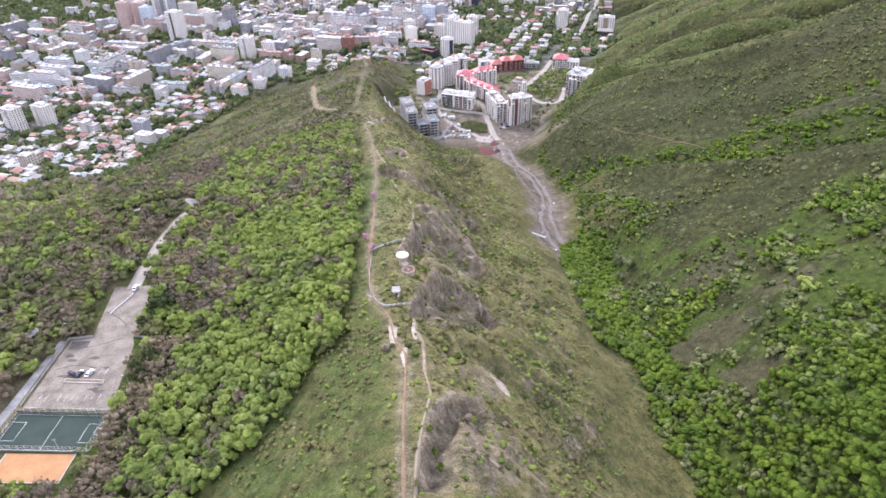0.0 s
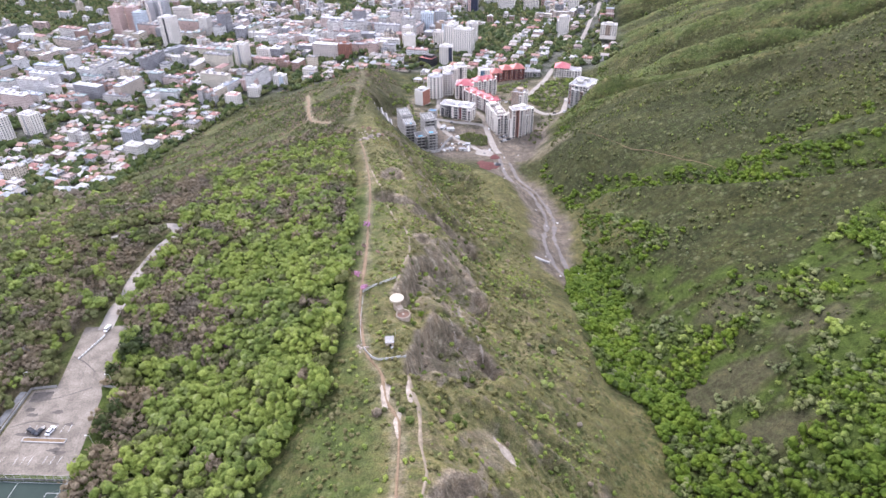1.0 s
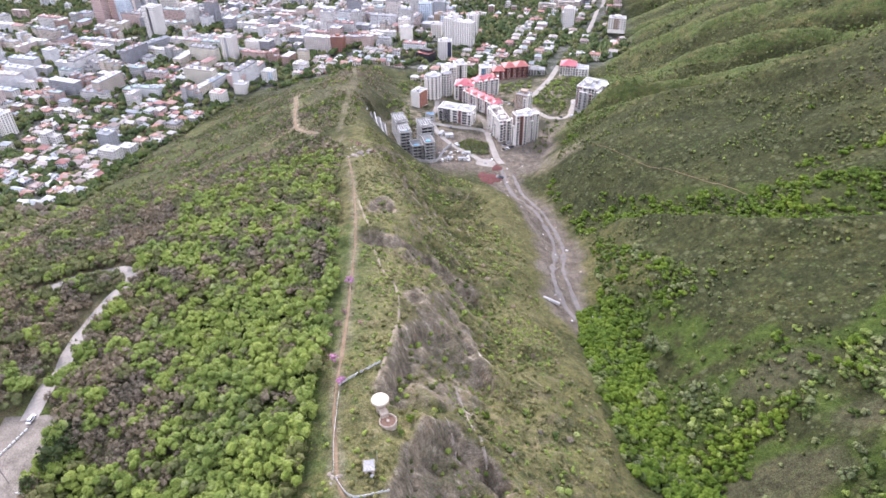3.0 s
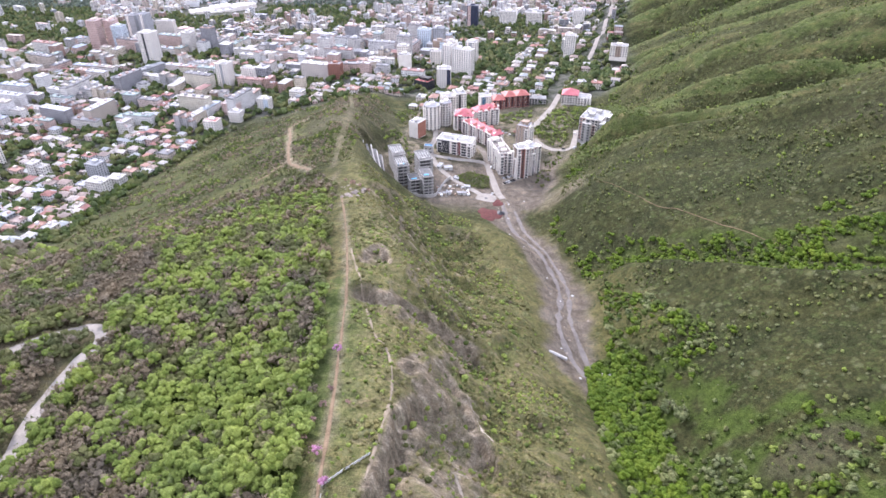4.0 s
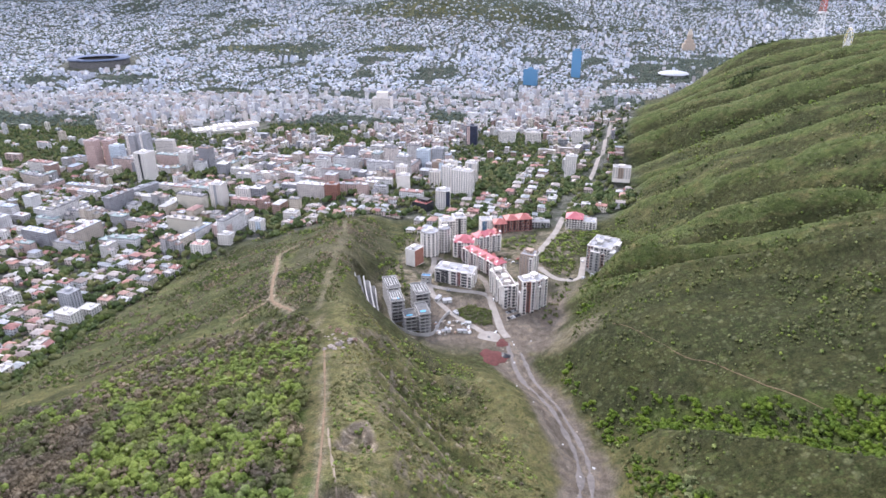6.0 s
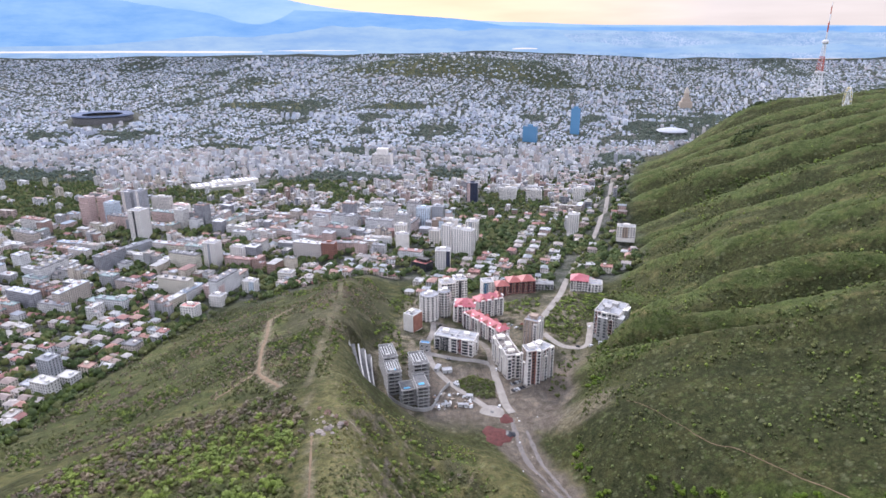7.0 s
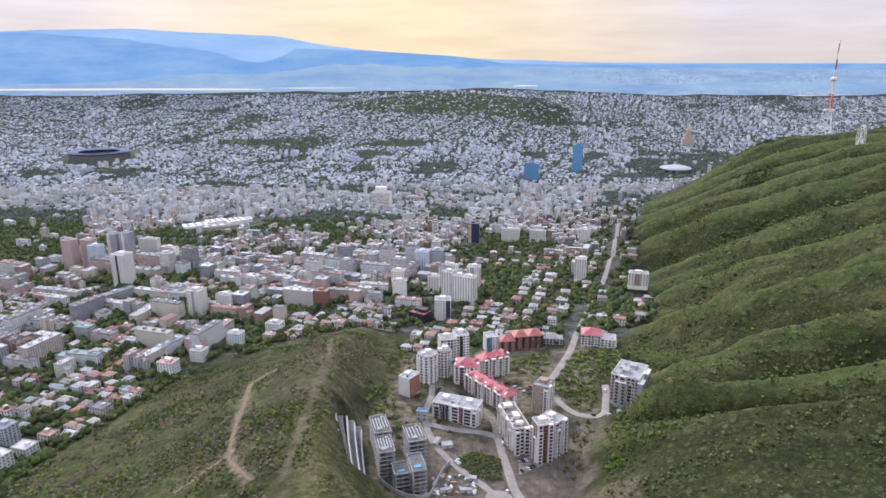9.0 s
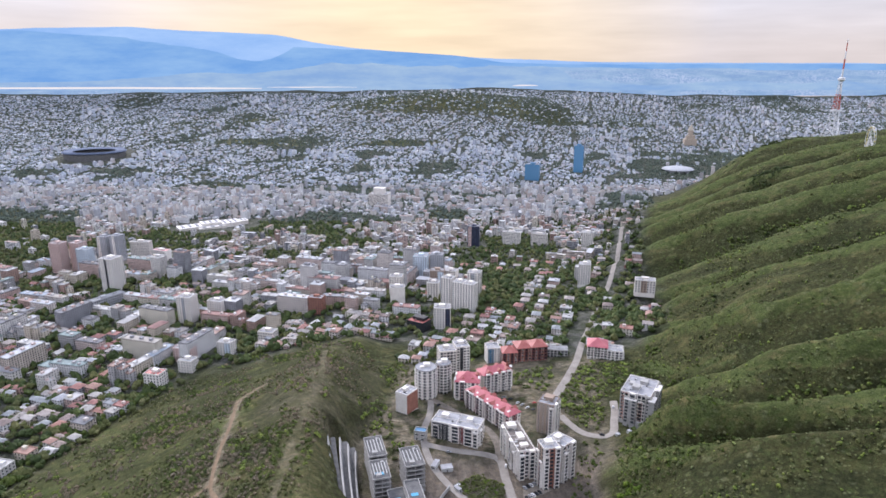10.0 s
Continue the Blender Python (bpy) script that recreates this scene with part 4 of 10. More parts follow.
def ribbon(name, rows, width, mat, label, category="road", lift=0.35, ragged=0.0, gap=2.0, across=5):
    """A strip of road or path laid on the ground."""
    c = curve_through(rows, gap)
    d = np.gradient(c, axis=0)
    d /= np.linalg.norm(d, axis=1)[:, None]
    side = np.stack([d[:, 1], -d[:, 0]], 1)
    half = width / 2 * (1 + ragged * rough(c[:, 0] * 1.0, c[:, 1] * 1.0, 9, 81))
    if ragged > 0.7:
        half = half * np.sin(np.linspace(0.08, 3.06, len(c))) ** 0.6
    vs = []
    for u in np.linspace(-1, 1, across):
        p = c + side * (half * u)[:, None]
        z = ground_z(p[:, 0], p[:, 1]) + lift * (1 - 0.7 * abs(u) ** 3)
        vs.append(np.column_stack([p, z]))
    v = np.stack(vs, 1).reshape(-1, 3)
    n = len(c)
    f = np.array([(i * across + k, i * across + k + 1, (i + 1) * across + k + 1, (i + 1) * across + k) for i in range(n - 1) for k in range(across - 1)])
    me = fast_mesh(name, v, f, mat)
    me.shade_smooth()
    return tagged(new(name, me), label, category, kind="structure")


ribbon("path", PATH_LINE, 1.15, M_DIRT, "narrow red-brown earth footpath along the grassy crest", "path", 0.3, 0.5)
M_SAND = surface("sandy_footpath", (0.19, 0.155, 0.105), (0.31, 0.255, 0.185), 3, 0.95, 0.4, 0.3)
ribbon("path", [(-48, 435), (-43, 413), (-38, 393), (-31, 360), (-25, 338), (-20, 330), (-17, 317), (-16, 300), (-17, 282), (-19, 269), (-21, 253)], 1.1, M_SAND, "sandy footpath along the rim of the scarp", "path", 0.3, 0.65)
ribbon("path", [(-13, 201), (-11, 187), (-8, 176), (-7, 159), (-5, 147), (-6, 138), (-8, 122), (-9, 100)], 1.0, M_SAND, "sandy footpath down the crest", "path", 0.3, 0.65)
ribbon("path", [(143, 630), (158, 598), (174, 557), (186, 545), (196, 519), (212, 484), (229, 448)], 0.45, M_DIRT, "faint brown footpath across the grassy spur", "path", 0.3, 0.6)
ribbon("track", TRACK_LINE, 2.8, M_DIRT, "brown earth vehicle track up the hillside", "track", 0.3, 0.3)
ribbon("track", [(-137, 674), (-150, 652), (-160, 634)], 3.5, M_DIRT, "brown earth fork of the hillside track", "track", 0.3, 0.3)
ribbon("lane", [(-157, 258), (-159, 275), (-165, 305), (-167, 325), (-165, 345), (-161, 360), (-166, 371), (-176, 373), (-190, 365), (-205, 350)], 6.5, M_LANE, "pale worn asphalt lane through the wood", "lane", 0.4)
ribbon("street", [(420, 1700), (330, 1420), (262, 1250), (222, 1140), (201, 1082), (181, 1030), (163, 977), (141, 925), (125, 890), (116, 862)], 8, M_LANE, "straight pale concrete street between the houses", "street", 0.5)
ribbon("street", [(121, 848), (124, 838), (131, 822), (140, 812), (152, 806), (160, 812), (166, 832), (172, 852), (176, 872)], 7, M_LANE, "pale concrete drive curving up to the corner block", "street", 0.5)
ribbon("street", [(-6, 905), (0, 880), (0, 850), (-5, 820), (-4, 795), (2, 770), (14, 745), (30, 722), (44, 704), (52, 692)], 6, M_LANE, "dusty grey site road past the unfinished blocks", "street", 0.45)
ribbon("street", [(-4, 797), (20, 790), (46, 786), (58, 778), (60, 755), (62, 730), (64, 705), (68, 690)], 7, M_LANE, "grey-brown site road beside the overgrown plot", "street", 0.45)
ribbon("street", [(2, 880), (20, 858), (36, 838), (52, 822), (58, 800), (58, 778)], 7, M_ASPHALT, "asphalt street before the pink-roofed block", "street", 0.5)
M_RUT = surface("rutted_gravel", (0.150, 0.132, 0.120), (0.215, 0.192, 0.176), 4, 0.95, 0.3, 0.35)
ribbon("wheel_track", [(88, 395), (80, 440), (91, 500), (85, 560), (70, 620), (66, 680)], 3.8, M_RUT, "pale rutted wheel track down the gravel wash", "track", 0.25, 0.6)
ribbon("wheel_track", [(94, 400), (90, 450), (98, 505), (92, 560), (82, 610), (76, 660)], 2.8, M_RUT, "pale rutted wheel track down the gravel wash", "track", 0.25, 0.65)

# ---- distance: plain, lake and ranges as glowing sheets, haze in their colour ----
# emission only: the blue of the air is painted into the ranges
def glowing_haze_material(name, low, high, size):
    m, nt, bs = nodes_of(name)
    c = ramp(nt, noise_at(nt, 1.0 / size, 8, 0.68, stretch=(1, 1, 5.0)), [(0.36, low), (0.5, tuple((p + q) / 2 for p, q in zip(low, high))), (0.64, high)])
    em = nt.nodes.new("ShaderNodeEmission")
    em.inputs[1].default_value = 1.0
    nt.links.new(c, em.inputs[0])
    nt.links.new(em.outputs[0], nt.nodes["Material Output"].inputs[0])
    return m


def range_mesh(name, y, skyline, foot, mat, seed, rise=6.0, x0=-4200, x1=4600):
    """A far range: a curved sheet whose top follows the skyline rows of x, z."""
    xs = np.arange(x0, x1, 20.0)
    s = np.array(skyline, float)
    k = np.exp(-0.5 * (np.arange(-9, 10) / 4.0) ** 2)
    top = np.convolve(np.pad(np.interp(xs, s[:, 0], s[:, 1]), 9, "edge"), k / k.sum(), "valid") + rise * rough(xs, xs * 0 + seed, 420, seed, 4)
    vs, n = [], 10
    for t in np.linspace(0, 1, n):
        vs.append(np.column_stack([xs, y + 60 * t + 0 * xs, foot + (top - foot) * t]))
    v = np.stack(vs, 1).reshape(-1, 3)
    f = np.array([(i * n + j, (i + 1) * n + j, (i + 1) * n + j + 1, i * n + j + 1) for i in range(len(xs) - 1) for j in range(n - 1)])
    return tagged(new(name, fast_mesh(name, v, f, mat)), "", "backdrop", kind="structure")


tagged(range_mesh("backdrop_range", 5078, [(-4200, 600), (-3240, 617), (-2567, 638), (-2147, 638), (-1852, 613), (-1390, 596), (-1095, 583), (-948, 541), (-717, 508), (-296, 474), (418, 424), (965, 402), (1806, 388), (4600, 384)], 200, glowing_haze_material("pale_hazed_range", (0.20, 0.325, 0.50), (0.29, 0.405, 0.54), 900), 3, 4.0), "pale hazy blue mountain range on the horizon")
tagged(range_mesh("backdrop_range", 5068, [(-4200, 590), (-3240, 604), (-2988, 615), (-2693, 600), (-2273, 572), (-1978, 545), (-1852, 540), (-1474, 518), (-1348, 498), (-1053, 505), (-717, 487), (-296, 470), (57, 453), (250, 436), (460, 396), (965, 384), (4600, 376)], 200, glowing_haze_material("hazed_range", (0.125, 0.25, 0.43), (0.20, 0.325, 0.46), 600), 5, 4.0), "wooded hills painted haze-blue below the horizon")
tagged(range_mesh("backdrop_range", 5058, [(-4200, 372), (-3240, 380), (-2400, 396), (-1770, 425), (-1300, 408), (-800, 440), (-300, 410), (200, 388), (460, 370), (1200, 348), (4600, 346)], 200, glowing_haze_material("nearer_range", (0.175, 0.275, 0.40), (0.27, 0.36, 0.42), 420), 9, 7.0), "nearer hills painted haze blue-green below the mountains")


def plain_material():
    """Hazy plain with the far suburbs scattered over it; the haze is painted into a glowing colour."""
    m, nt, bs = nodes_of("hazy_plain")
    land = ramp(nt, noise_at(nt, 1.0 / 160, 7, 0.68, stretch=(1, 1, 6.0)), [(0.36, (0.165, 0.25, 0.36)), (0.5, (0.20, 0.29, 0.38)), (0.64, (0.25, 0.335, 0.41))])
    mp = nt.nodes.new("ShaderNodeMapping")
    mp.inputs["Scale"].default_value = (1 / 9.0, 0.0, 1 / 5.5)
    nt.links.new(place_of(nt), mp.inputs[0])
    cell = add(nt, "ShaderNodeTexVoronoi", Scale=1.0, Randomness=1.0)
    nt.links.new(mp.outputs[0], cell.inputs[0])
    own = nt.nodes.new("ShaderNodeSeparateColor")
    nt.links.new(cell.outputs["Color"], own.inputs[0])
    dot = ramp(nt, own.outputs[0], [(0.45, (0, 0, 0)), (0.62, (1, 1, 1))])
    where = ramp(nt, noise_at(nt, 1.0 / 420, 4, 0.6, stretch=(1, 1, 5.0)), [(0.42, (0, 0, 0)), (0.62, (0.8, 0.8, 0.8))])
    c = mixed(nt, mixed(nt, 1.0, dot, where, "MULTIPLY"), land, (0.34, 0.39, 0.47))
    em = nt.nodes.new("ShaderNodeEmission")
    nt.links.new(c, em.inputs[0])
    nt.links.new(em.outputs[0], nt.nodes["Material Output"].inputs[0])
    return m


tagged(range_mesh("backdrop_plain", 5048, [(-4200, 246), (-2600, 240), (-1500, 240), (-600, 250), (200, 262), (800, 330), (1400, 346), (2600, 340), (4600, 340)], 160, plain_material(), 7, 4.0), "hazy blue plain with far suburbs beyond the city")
# lake strips glow, the water's brightness put into emission
lake_mat, lake_nt, lake_bs = nodes_of("lake_glow")
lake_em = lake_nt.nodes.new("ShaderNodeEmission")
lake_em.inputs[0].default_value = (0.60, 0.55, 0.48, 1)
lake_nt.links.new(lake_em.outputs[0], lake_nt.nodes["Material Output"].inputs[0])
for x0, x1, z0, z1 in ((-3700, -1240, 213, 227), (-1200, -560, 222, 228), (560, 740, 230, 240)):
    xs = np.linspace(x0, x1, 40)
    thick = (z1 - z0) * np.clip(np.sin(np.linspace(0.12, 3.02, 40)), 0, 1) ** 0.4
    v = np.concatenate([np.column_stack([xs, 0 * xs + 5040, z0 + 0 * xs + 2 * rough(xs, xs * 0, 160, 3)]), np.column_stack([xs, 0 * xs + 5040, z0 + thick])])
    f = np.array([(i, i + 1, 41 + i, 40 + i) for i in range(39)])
    tagged(new("backdrop_lake", fast_mesh("backdrop_lake", v, f, lake_mat)), "glowing strip standing for far lake water", "backdrop", kind="structure")

# ---- woods, bushes and scrub ----
ICO_V = np.array([(0, 0, -1), (0.724, -0.526, -0.447), (-0.276, -0.851, -0.447), (-0.894, 0, -0.447), (-0.276, 0.851, -0.447), (0.724, 0.526, -0.447), (0.276, -0.851, 0.447), (-0.724, -0.526, 0.447), (-0.724, 0.526, 0.447), (0.276, 0.851, 0.447), (0.894, 0, 0.447), (0, 0, 1)])
ICO_F = np.array([(0, 2, 1), (0, 1, 5), (0, 3, 2), (0, 4, 3), (0, 5, 4), (1, 2, 6), (2, 3, 7), (3, 4, 8), (4, 5, 9), (5, 1, 10), (1, 6, 10), (2, 7, 6), (3, 8, 7), (4, 9, 8), (5, 10, 9), (6, 7, 11), (7, 8, 11), (8, 9, 11), (9, 10, 11), (10, 6, 11)])


def crown(seed, radius, tall, lift, lumps, lump, leaves, leaf):
    """A crown of uneven leaf clumps with loose sprays of leaves and gaps between; triangles."""
    r = np.random.RandomState(seed)
    vs, fs, n = [], [], 0
    lean = r.uniform(0.7, 1.25, 5)
    for k in range(lumps):
        a, e = r.uniform(0, 2 * math.pi), math.asin(r.uniform(-0.35, 1.0))
        reach = r.uniform(0.45, 0.88) * lean[int(a / 6.2832 * 5) % 5]
        c = np.array([math.cos(a) * math.cos(e) * radius * reach, math.sin(a) * math.cos(e) * radius * reach, lift + tall * (0.42 + 0.50 * math.sin(e) * reach)])
        size = lump * radius * r.uniform(0.7, 1.3)
        v = ICO_V * size * r.uniform(0.74, 1.22, (12, 1)) * np.array([1, 1, 0.85])
        vs.append(v + c)
        fs.append(ICO_F[5:] + n)
        n += 12
    for k in range(leaves):
        a, e = r.uniform(0, 2 * math.pi), math.asin(r.uniform(-0.2, 1.0))
        reach = r.uniform(0.75, 1.12) * lean[int(a / 6.2832 * 5) % 5]
        c = np.array([math.cos(a) * math.cos(e) * radius * reach, math.sin(a) * math.cos(e) * radius * reach, lift + tall * (0.42 + 0.54 * math.sin(e) * reach)])
        vs.append(c + r.normal(0, leaf * radius, (3, 3)))
        fs.append(np.array([(0, 1, 2)]) + n)
        n += 3
    return np.concatenate(vs), np.concatenate(fs)


def dome(seed, size=1.0):
    """A far crown of few faces."""
    r = np.random.RandomState(seed)
    t = np.arange(5) * 1.2566 + r.uniform(0, 1, 5) * 0.5
    g = r.uniform(0.75, 1.25, 5)
    v = np.concatenate([[(r.normal(0, 0.6), r.normal(0, 0.6), 7.0)], np.stack([3.6 * g * np.cos(t), 3.6 * g * np.sin(t), 4.2 * r.uniform(0.7, 1.2, 5)], 1), np.stack([2.2 * np.cos(t), 2.2 * np.sin(t), -0.5 + 0 * t], 1)])
    f = [(0, 1 + i, 1 + (i + 1) % 5) for i in range(5)] + [(1 + i, 6 + i, 1 + (i + 1) % 5) for i in range(5)]
    return v * size, np.array(f)


def stems(seed, radius, tall, limbs, girth):
    """A tapered trunk and its limbs; triangles."""
    r = np.random.RandomState(seed)
    vs, fs, n = [], [], 0

    def bar(p, q, a, b, sides):
        nonlocal n
        for e, g in ((p, a), (q, b)):
            vs.append(np.array([(e[0] + g * math.cos(t), e[1] + g * math.sin(t), e[2]) for t in np.linspace(0, 6.2832, sides, endpoint=False)]))
        for i in range(sides):
            j = (i + 1) % sides
            fs.append([(n + i, n + j, n + sides + j), (n + i, n + sides + j, n + sides + i)])
        n += 2 * sides

    top = np.array([r.normal(0, 0.1 * radius), r.normal(0, 0.1 * radius), tall * 0.6])
    bar((0, 0, -0.6), top, girth, girth * 0.5, 5)
    for k in range(limbs):
        a = 6.2832 * (k + r.uniform(0, 0.7)) / limbs
        start = top * r.uniform(0.45, 1.0)
        bar(start, (math.cos(a) * radius * r.uniform(0.45, 0.85), math.sin(a) * radius * r.uniform(0.45, 0.85), tall * r.uniform(0.62, 0.95)), girth * 0.4, girth * 0.12, 3)
    return np.concatenate(vs), np.concatenate([np.array(f) for f in fs])


def scatter(poly, gap, seed, jitter=0.42):
    """Places on a loose grid inside a polygon."""
    r = np.random.RandomState(seed)
    p = np.array(poly, float)
    xs, ys = np.meshgrid(np.arange(p[:, 0].min(), p[:, 0].max(), gap), np.arange(p[:, 1].min(), p[:, 1].max(), gap))
    x = xs.ravel() + r.uniform(-jitter, jitter, xs.size) * gap
    y = ys.ravel() + r.uniform(-jitter, jitter, xs.size) * gap
    k = inside(poly, x, y)
    return x[k], y[k], r


def gather(name, shapes, x, y, r, low, high, mat, label, category, sink=0.15, flat=(0.85, 1.15)):
    """Many plants in one mesh: shapes drawn at random, turned and sized."""
    z = ground_z(x, y) - sink
    pick, turn, size, tall = r.randint(0, len(shapes), len(x)), r.uniform(0, 6.2832, len(x)), r.uniform(low, high, len(x)), r.uniform(*flat, len(x))
    vs, fs, n = [], [], 0
    for k, (sv, sf) in enumerate(shapes):
        m = np.where(pick == k)[0]
        if not len(m):
            continue
        c, s = np.cos(turn[m])[:, None], np.sin(turn[m])[:, None]
        g = size[m][:, None]
        v = np.stack([(sv[:, 0] * c - sv[:, 1] * s) * g + x[m][:, None], (sv[:, 0] * s + sv[:, 1] * c) * g + y[m][:, None], sv[:, 2] * g * tall[m][:, None] + z[m][:, None]], -1)
        fs.append((sf[None] + (n + np.arange(len(m)) * len(sv))[:, None, None]).reshape(-1, 3))
        vs.append(v.reshape(-1, 3))
        n += len(m) * len(sv)
    if not vs:
        return None
    me = fast_mesh(name, np.concatenate(vs), np.concatenate(fs), mat)
    return tagged(new(name, me), label, category, kind="stuff")


YARD = [(-179, 140), (-176, 181), (-175, 221), (-164, 223), (-169, 262), (-144.5, 264), (-140.5, 222), (-137.5, 216), (-131.5, 177), (-131, 140)]
LANE_LINE = [(-157, 258), (-159, 275), (-165, 305), (-167, 325), (-165, 345), (-161, 360), (-166, 371), (-176, 373), (-190, 365), (-205, 350)]
wx, wy, wr = scatter(WOOD, 4.7, 7)
keep = ~inside(YARD, wx, wy) & (near_line(LANE_LINE, wx, wy) > 5.0) & (near_line(PATH_LINE, wx, wy) > 3.4)
wx, wy = wx[keep], wy[keep]
patch = rough(wx, wy, 60, 91)
drab = np.where(wx < -166, 0.50, 0.08) + 0.52 * inside(BROWN_STAND, wx, wy) + 0.7 * inside([(-140, 100), (-112, 100), (-116, 215), (-146, 225)], wx, wy) + 0.4 * patch - 0.08 * (wy > 420)
draw = wr.uniform(0, 1, len(wx))
is_bare = draw < np.clip(drab, 0.02, 0.9)
is_dull = ~is_bare & (wr.uniform(0, 1, len(wx)) < np.where(wx < -166, 0.78, 0.20 + 0.2 * (patch > 0.3) + 0.25 * step(380, 470, wy)))
is_green = ~is_bare & ~is_dull
GREEN_SHAPES = [crown(s, 3.5, 6.8, 0.6, 11, 0.40, 36, 0.12) for s in range(6)]
DULL_SHAPES = [crown(20 + s, 3.3, 6.2, 0.7, 8, 0.42, 32, 0.13) for s in range(4)]
BARE_SHAPES = [crown(40 + s, 3.0, 6.2, 0.8, 7, 0.33, 60, 0.13) for s in range(3)]
STEM_SHAPES = [stems(60 + s, 2.6, 6.6, 5, 0.17) for s in range(3)]

# the trees that the viewer passes nearest are things of their own
GREEN_ME = [fast_mesh("crown", *GREEN_SHAPES[k], M_GREEN) for k in range(5)]
BARE_ME = [fast_mesh("crown", *BARE_SHAPES[k], M_TWIG) for k in range(3)]
STEM_ME = [fast_mesh("trunk", *STEM_SHAPES[k], M_BARK) for k in range(3)]
single = inside([(-86, 160), (-40, 160), (-40, 268), (-86, 268)], wx, wy)
for kind_mask, meshes, label, group in ((is_green, GREEN_ME, "young broadleaf tree in fresh green leaf on the slope", "green trees of the wood"), (is_bare, BARE_ME, "grey-brown tree still bare of leaves", "bare trees of the wood")):
    for i in np.where(kind_mask & single)[0][:290]:
        t = thing("tree", pose(wx[i], wy[i], gz(wx[i], wy[i]), 0, 0, wr.uniform(0, 360)), label, "tree", group)
        t.scale = (1, 1, 1)
        g = wr.uniform(0.70, 1.32)
        grow = Matrix.Diagonal((g, g, g * wr.uniform(0.85, 1.12), 1))
        part("trunk", STEM_ME[i % 3], t, at=grow)
        part("crown", meshes[i % len(meshes)], t, at=grow)
rest = ~single
for m, shapes, mat, label in ((is_green & rest, GREEN_SHAPES, M_GREEN, "wood of young broadleaf trees in fresh green leaf"), ((is_dull & rest) | (is_dull & single), DULL_SHAPES, M_OLIVE, "dull olive-green trees of the wood"), (is_bare & rest, BARE_SHAPES, M_TWIG, "grey-brown leafless trees of the wood")):
    r2 = np.random.RandomState(5)
    gather("woodland", shapes, wx[m], wy[m], r2, 0.68, 1.32, mat, label, "trees")
m = is_bare & (wx > -190)
gather("woodland_trunks", STEM_SHAPES, wx[m], wy[m], np.random.RandomState(5), 0.72, 1.1, M_BARK, "thin trunks and limbs of the wood", "trees")

# brown thicket on the shoulder beyond the wood
BELT = [(-68, 500), (-75, 560), (-97, 610), (-142, 600), (-200, 600), (-235, 560), (-230, 500), (-120, 495)]
bx, by, br = scatter(BELT, 4.3, 17)
keep = (near_line(TRACK_LINE, bx, by) > 4) & (br.uniform(0, 1, len(bx)) < 0.8)
bx, by = bx[keep], by[keep]
what = br.uniform(0, 1, len(bx)) + 0.4 * rough(bx, by, 30, 84) + 0.25 * step(540, 600, by)
THICKET = [crown(70 + s, 2.3, 3.8, 0.2, 4, 0.48, 30, 0.15) for s in range(4)]
for lo, hi, mat, label in ((-9, 0.48, M_GREEN, "fresh green bushes on the shoulder beyond the wood"), (0.48, 0.70, M_OLIVE, "olive-green bushes in the thicket"), (0.70, 9, M_TWIG, "brown leafless thicket on the shoulder")):
    m = (what >= lo) & (what < hi)
    gather("thicket", THICKET, bx[m], by[m], br, 0.6, 1.3, mat, label, "bushes")

# drab wood that runs on down the hill towards the town
FAR_WOOD = [(-342, 300), (-292, 508), (-318, 575), (-352, 612), (-380, 640), (-430, 625), (-620, 640), (-700, 300)]
lw_x, lw_y, lw_r = scatter(FAR_WOOD, 5.4, 29)
what = lw_r.uniform(0, 1, len(lw_x)) + 0.5 * rough(lw_x, lw_y, 48, 85)
FAR_CROWN = [dome(280 + q, 0.92) for q in range(6)]
for lo, hi, mat, label in ((-9, 0.42, M_OLIVE, "olive-green trees of the wood above the town"), (0.42, 0.58, M_GREEN, "fresh green trees of the wood above the town"), (0.58, 9, M_TWIG, "brown leafless trees of the wood above the town")):
    m = (what >= lo) & (what < hi)
    gather("woodland", FAR_CROWN, lw_x[m], lw_y[m], lw_r, 0.6, 1.35, mat, label, "trees")

# scrub over the left flank of the hill, thinner to the top
HILL = [(-70, 620), (-110, 620), (-230, 600), (-330, 600), (-370, 700), (-360, 880), (-300, 1000), (-220, 1110), (-110, 1080), (-50, 960), (-62, 850), (-80, 790), (-76, 700)]
hx, hy, hr = scatter(HILL, 3.1, 27)
den = rough(hx, hy, 46, 93)
keep = (hr.uniform(0, 1, len(hx)) < np.clip(0.16 + 0.7 * den + 0.25 * step(760, 620, hy), 0.02, 0.7)) & (near_line(TRACK_LINE, hx, hy) > 3.5) & (near_line(TRAIL_LINE, hx, hy) > 2.5)
hx, hy, den = hx[keep], hy[keep], den[keep]
BUSH = [crown(80 + s, 1.5, 2.2, 0.0, 3, 0.6, 6, 0.18) for s in range(4)]
HILL_BUSH = [dome(240 + s, 0.30) for s in range(6)]
olive = hr.uniform(0, 1, len(hx)) + 0.8 * rough(hx, hy, 34, 94) < 0.5
gather("scrub", HILL_BUSH, hx[olive], hy[olive], hr, 0.55, 1.35, M_OLIVE, "low olive scrub over the hillside", "bushes")
gather("scrub", HILL_BUSH, hx[~olive], hy[~olive], hr, 0.5, 1.2, M_TWIG, "low brown scrub over the hillside", "bushes")

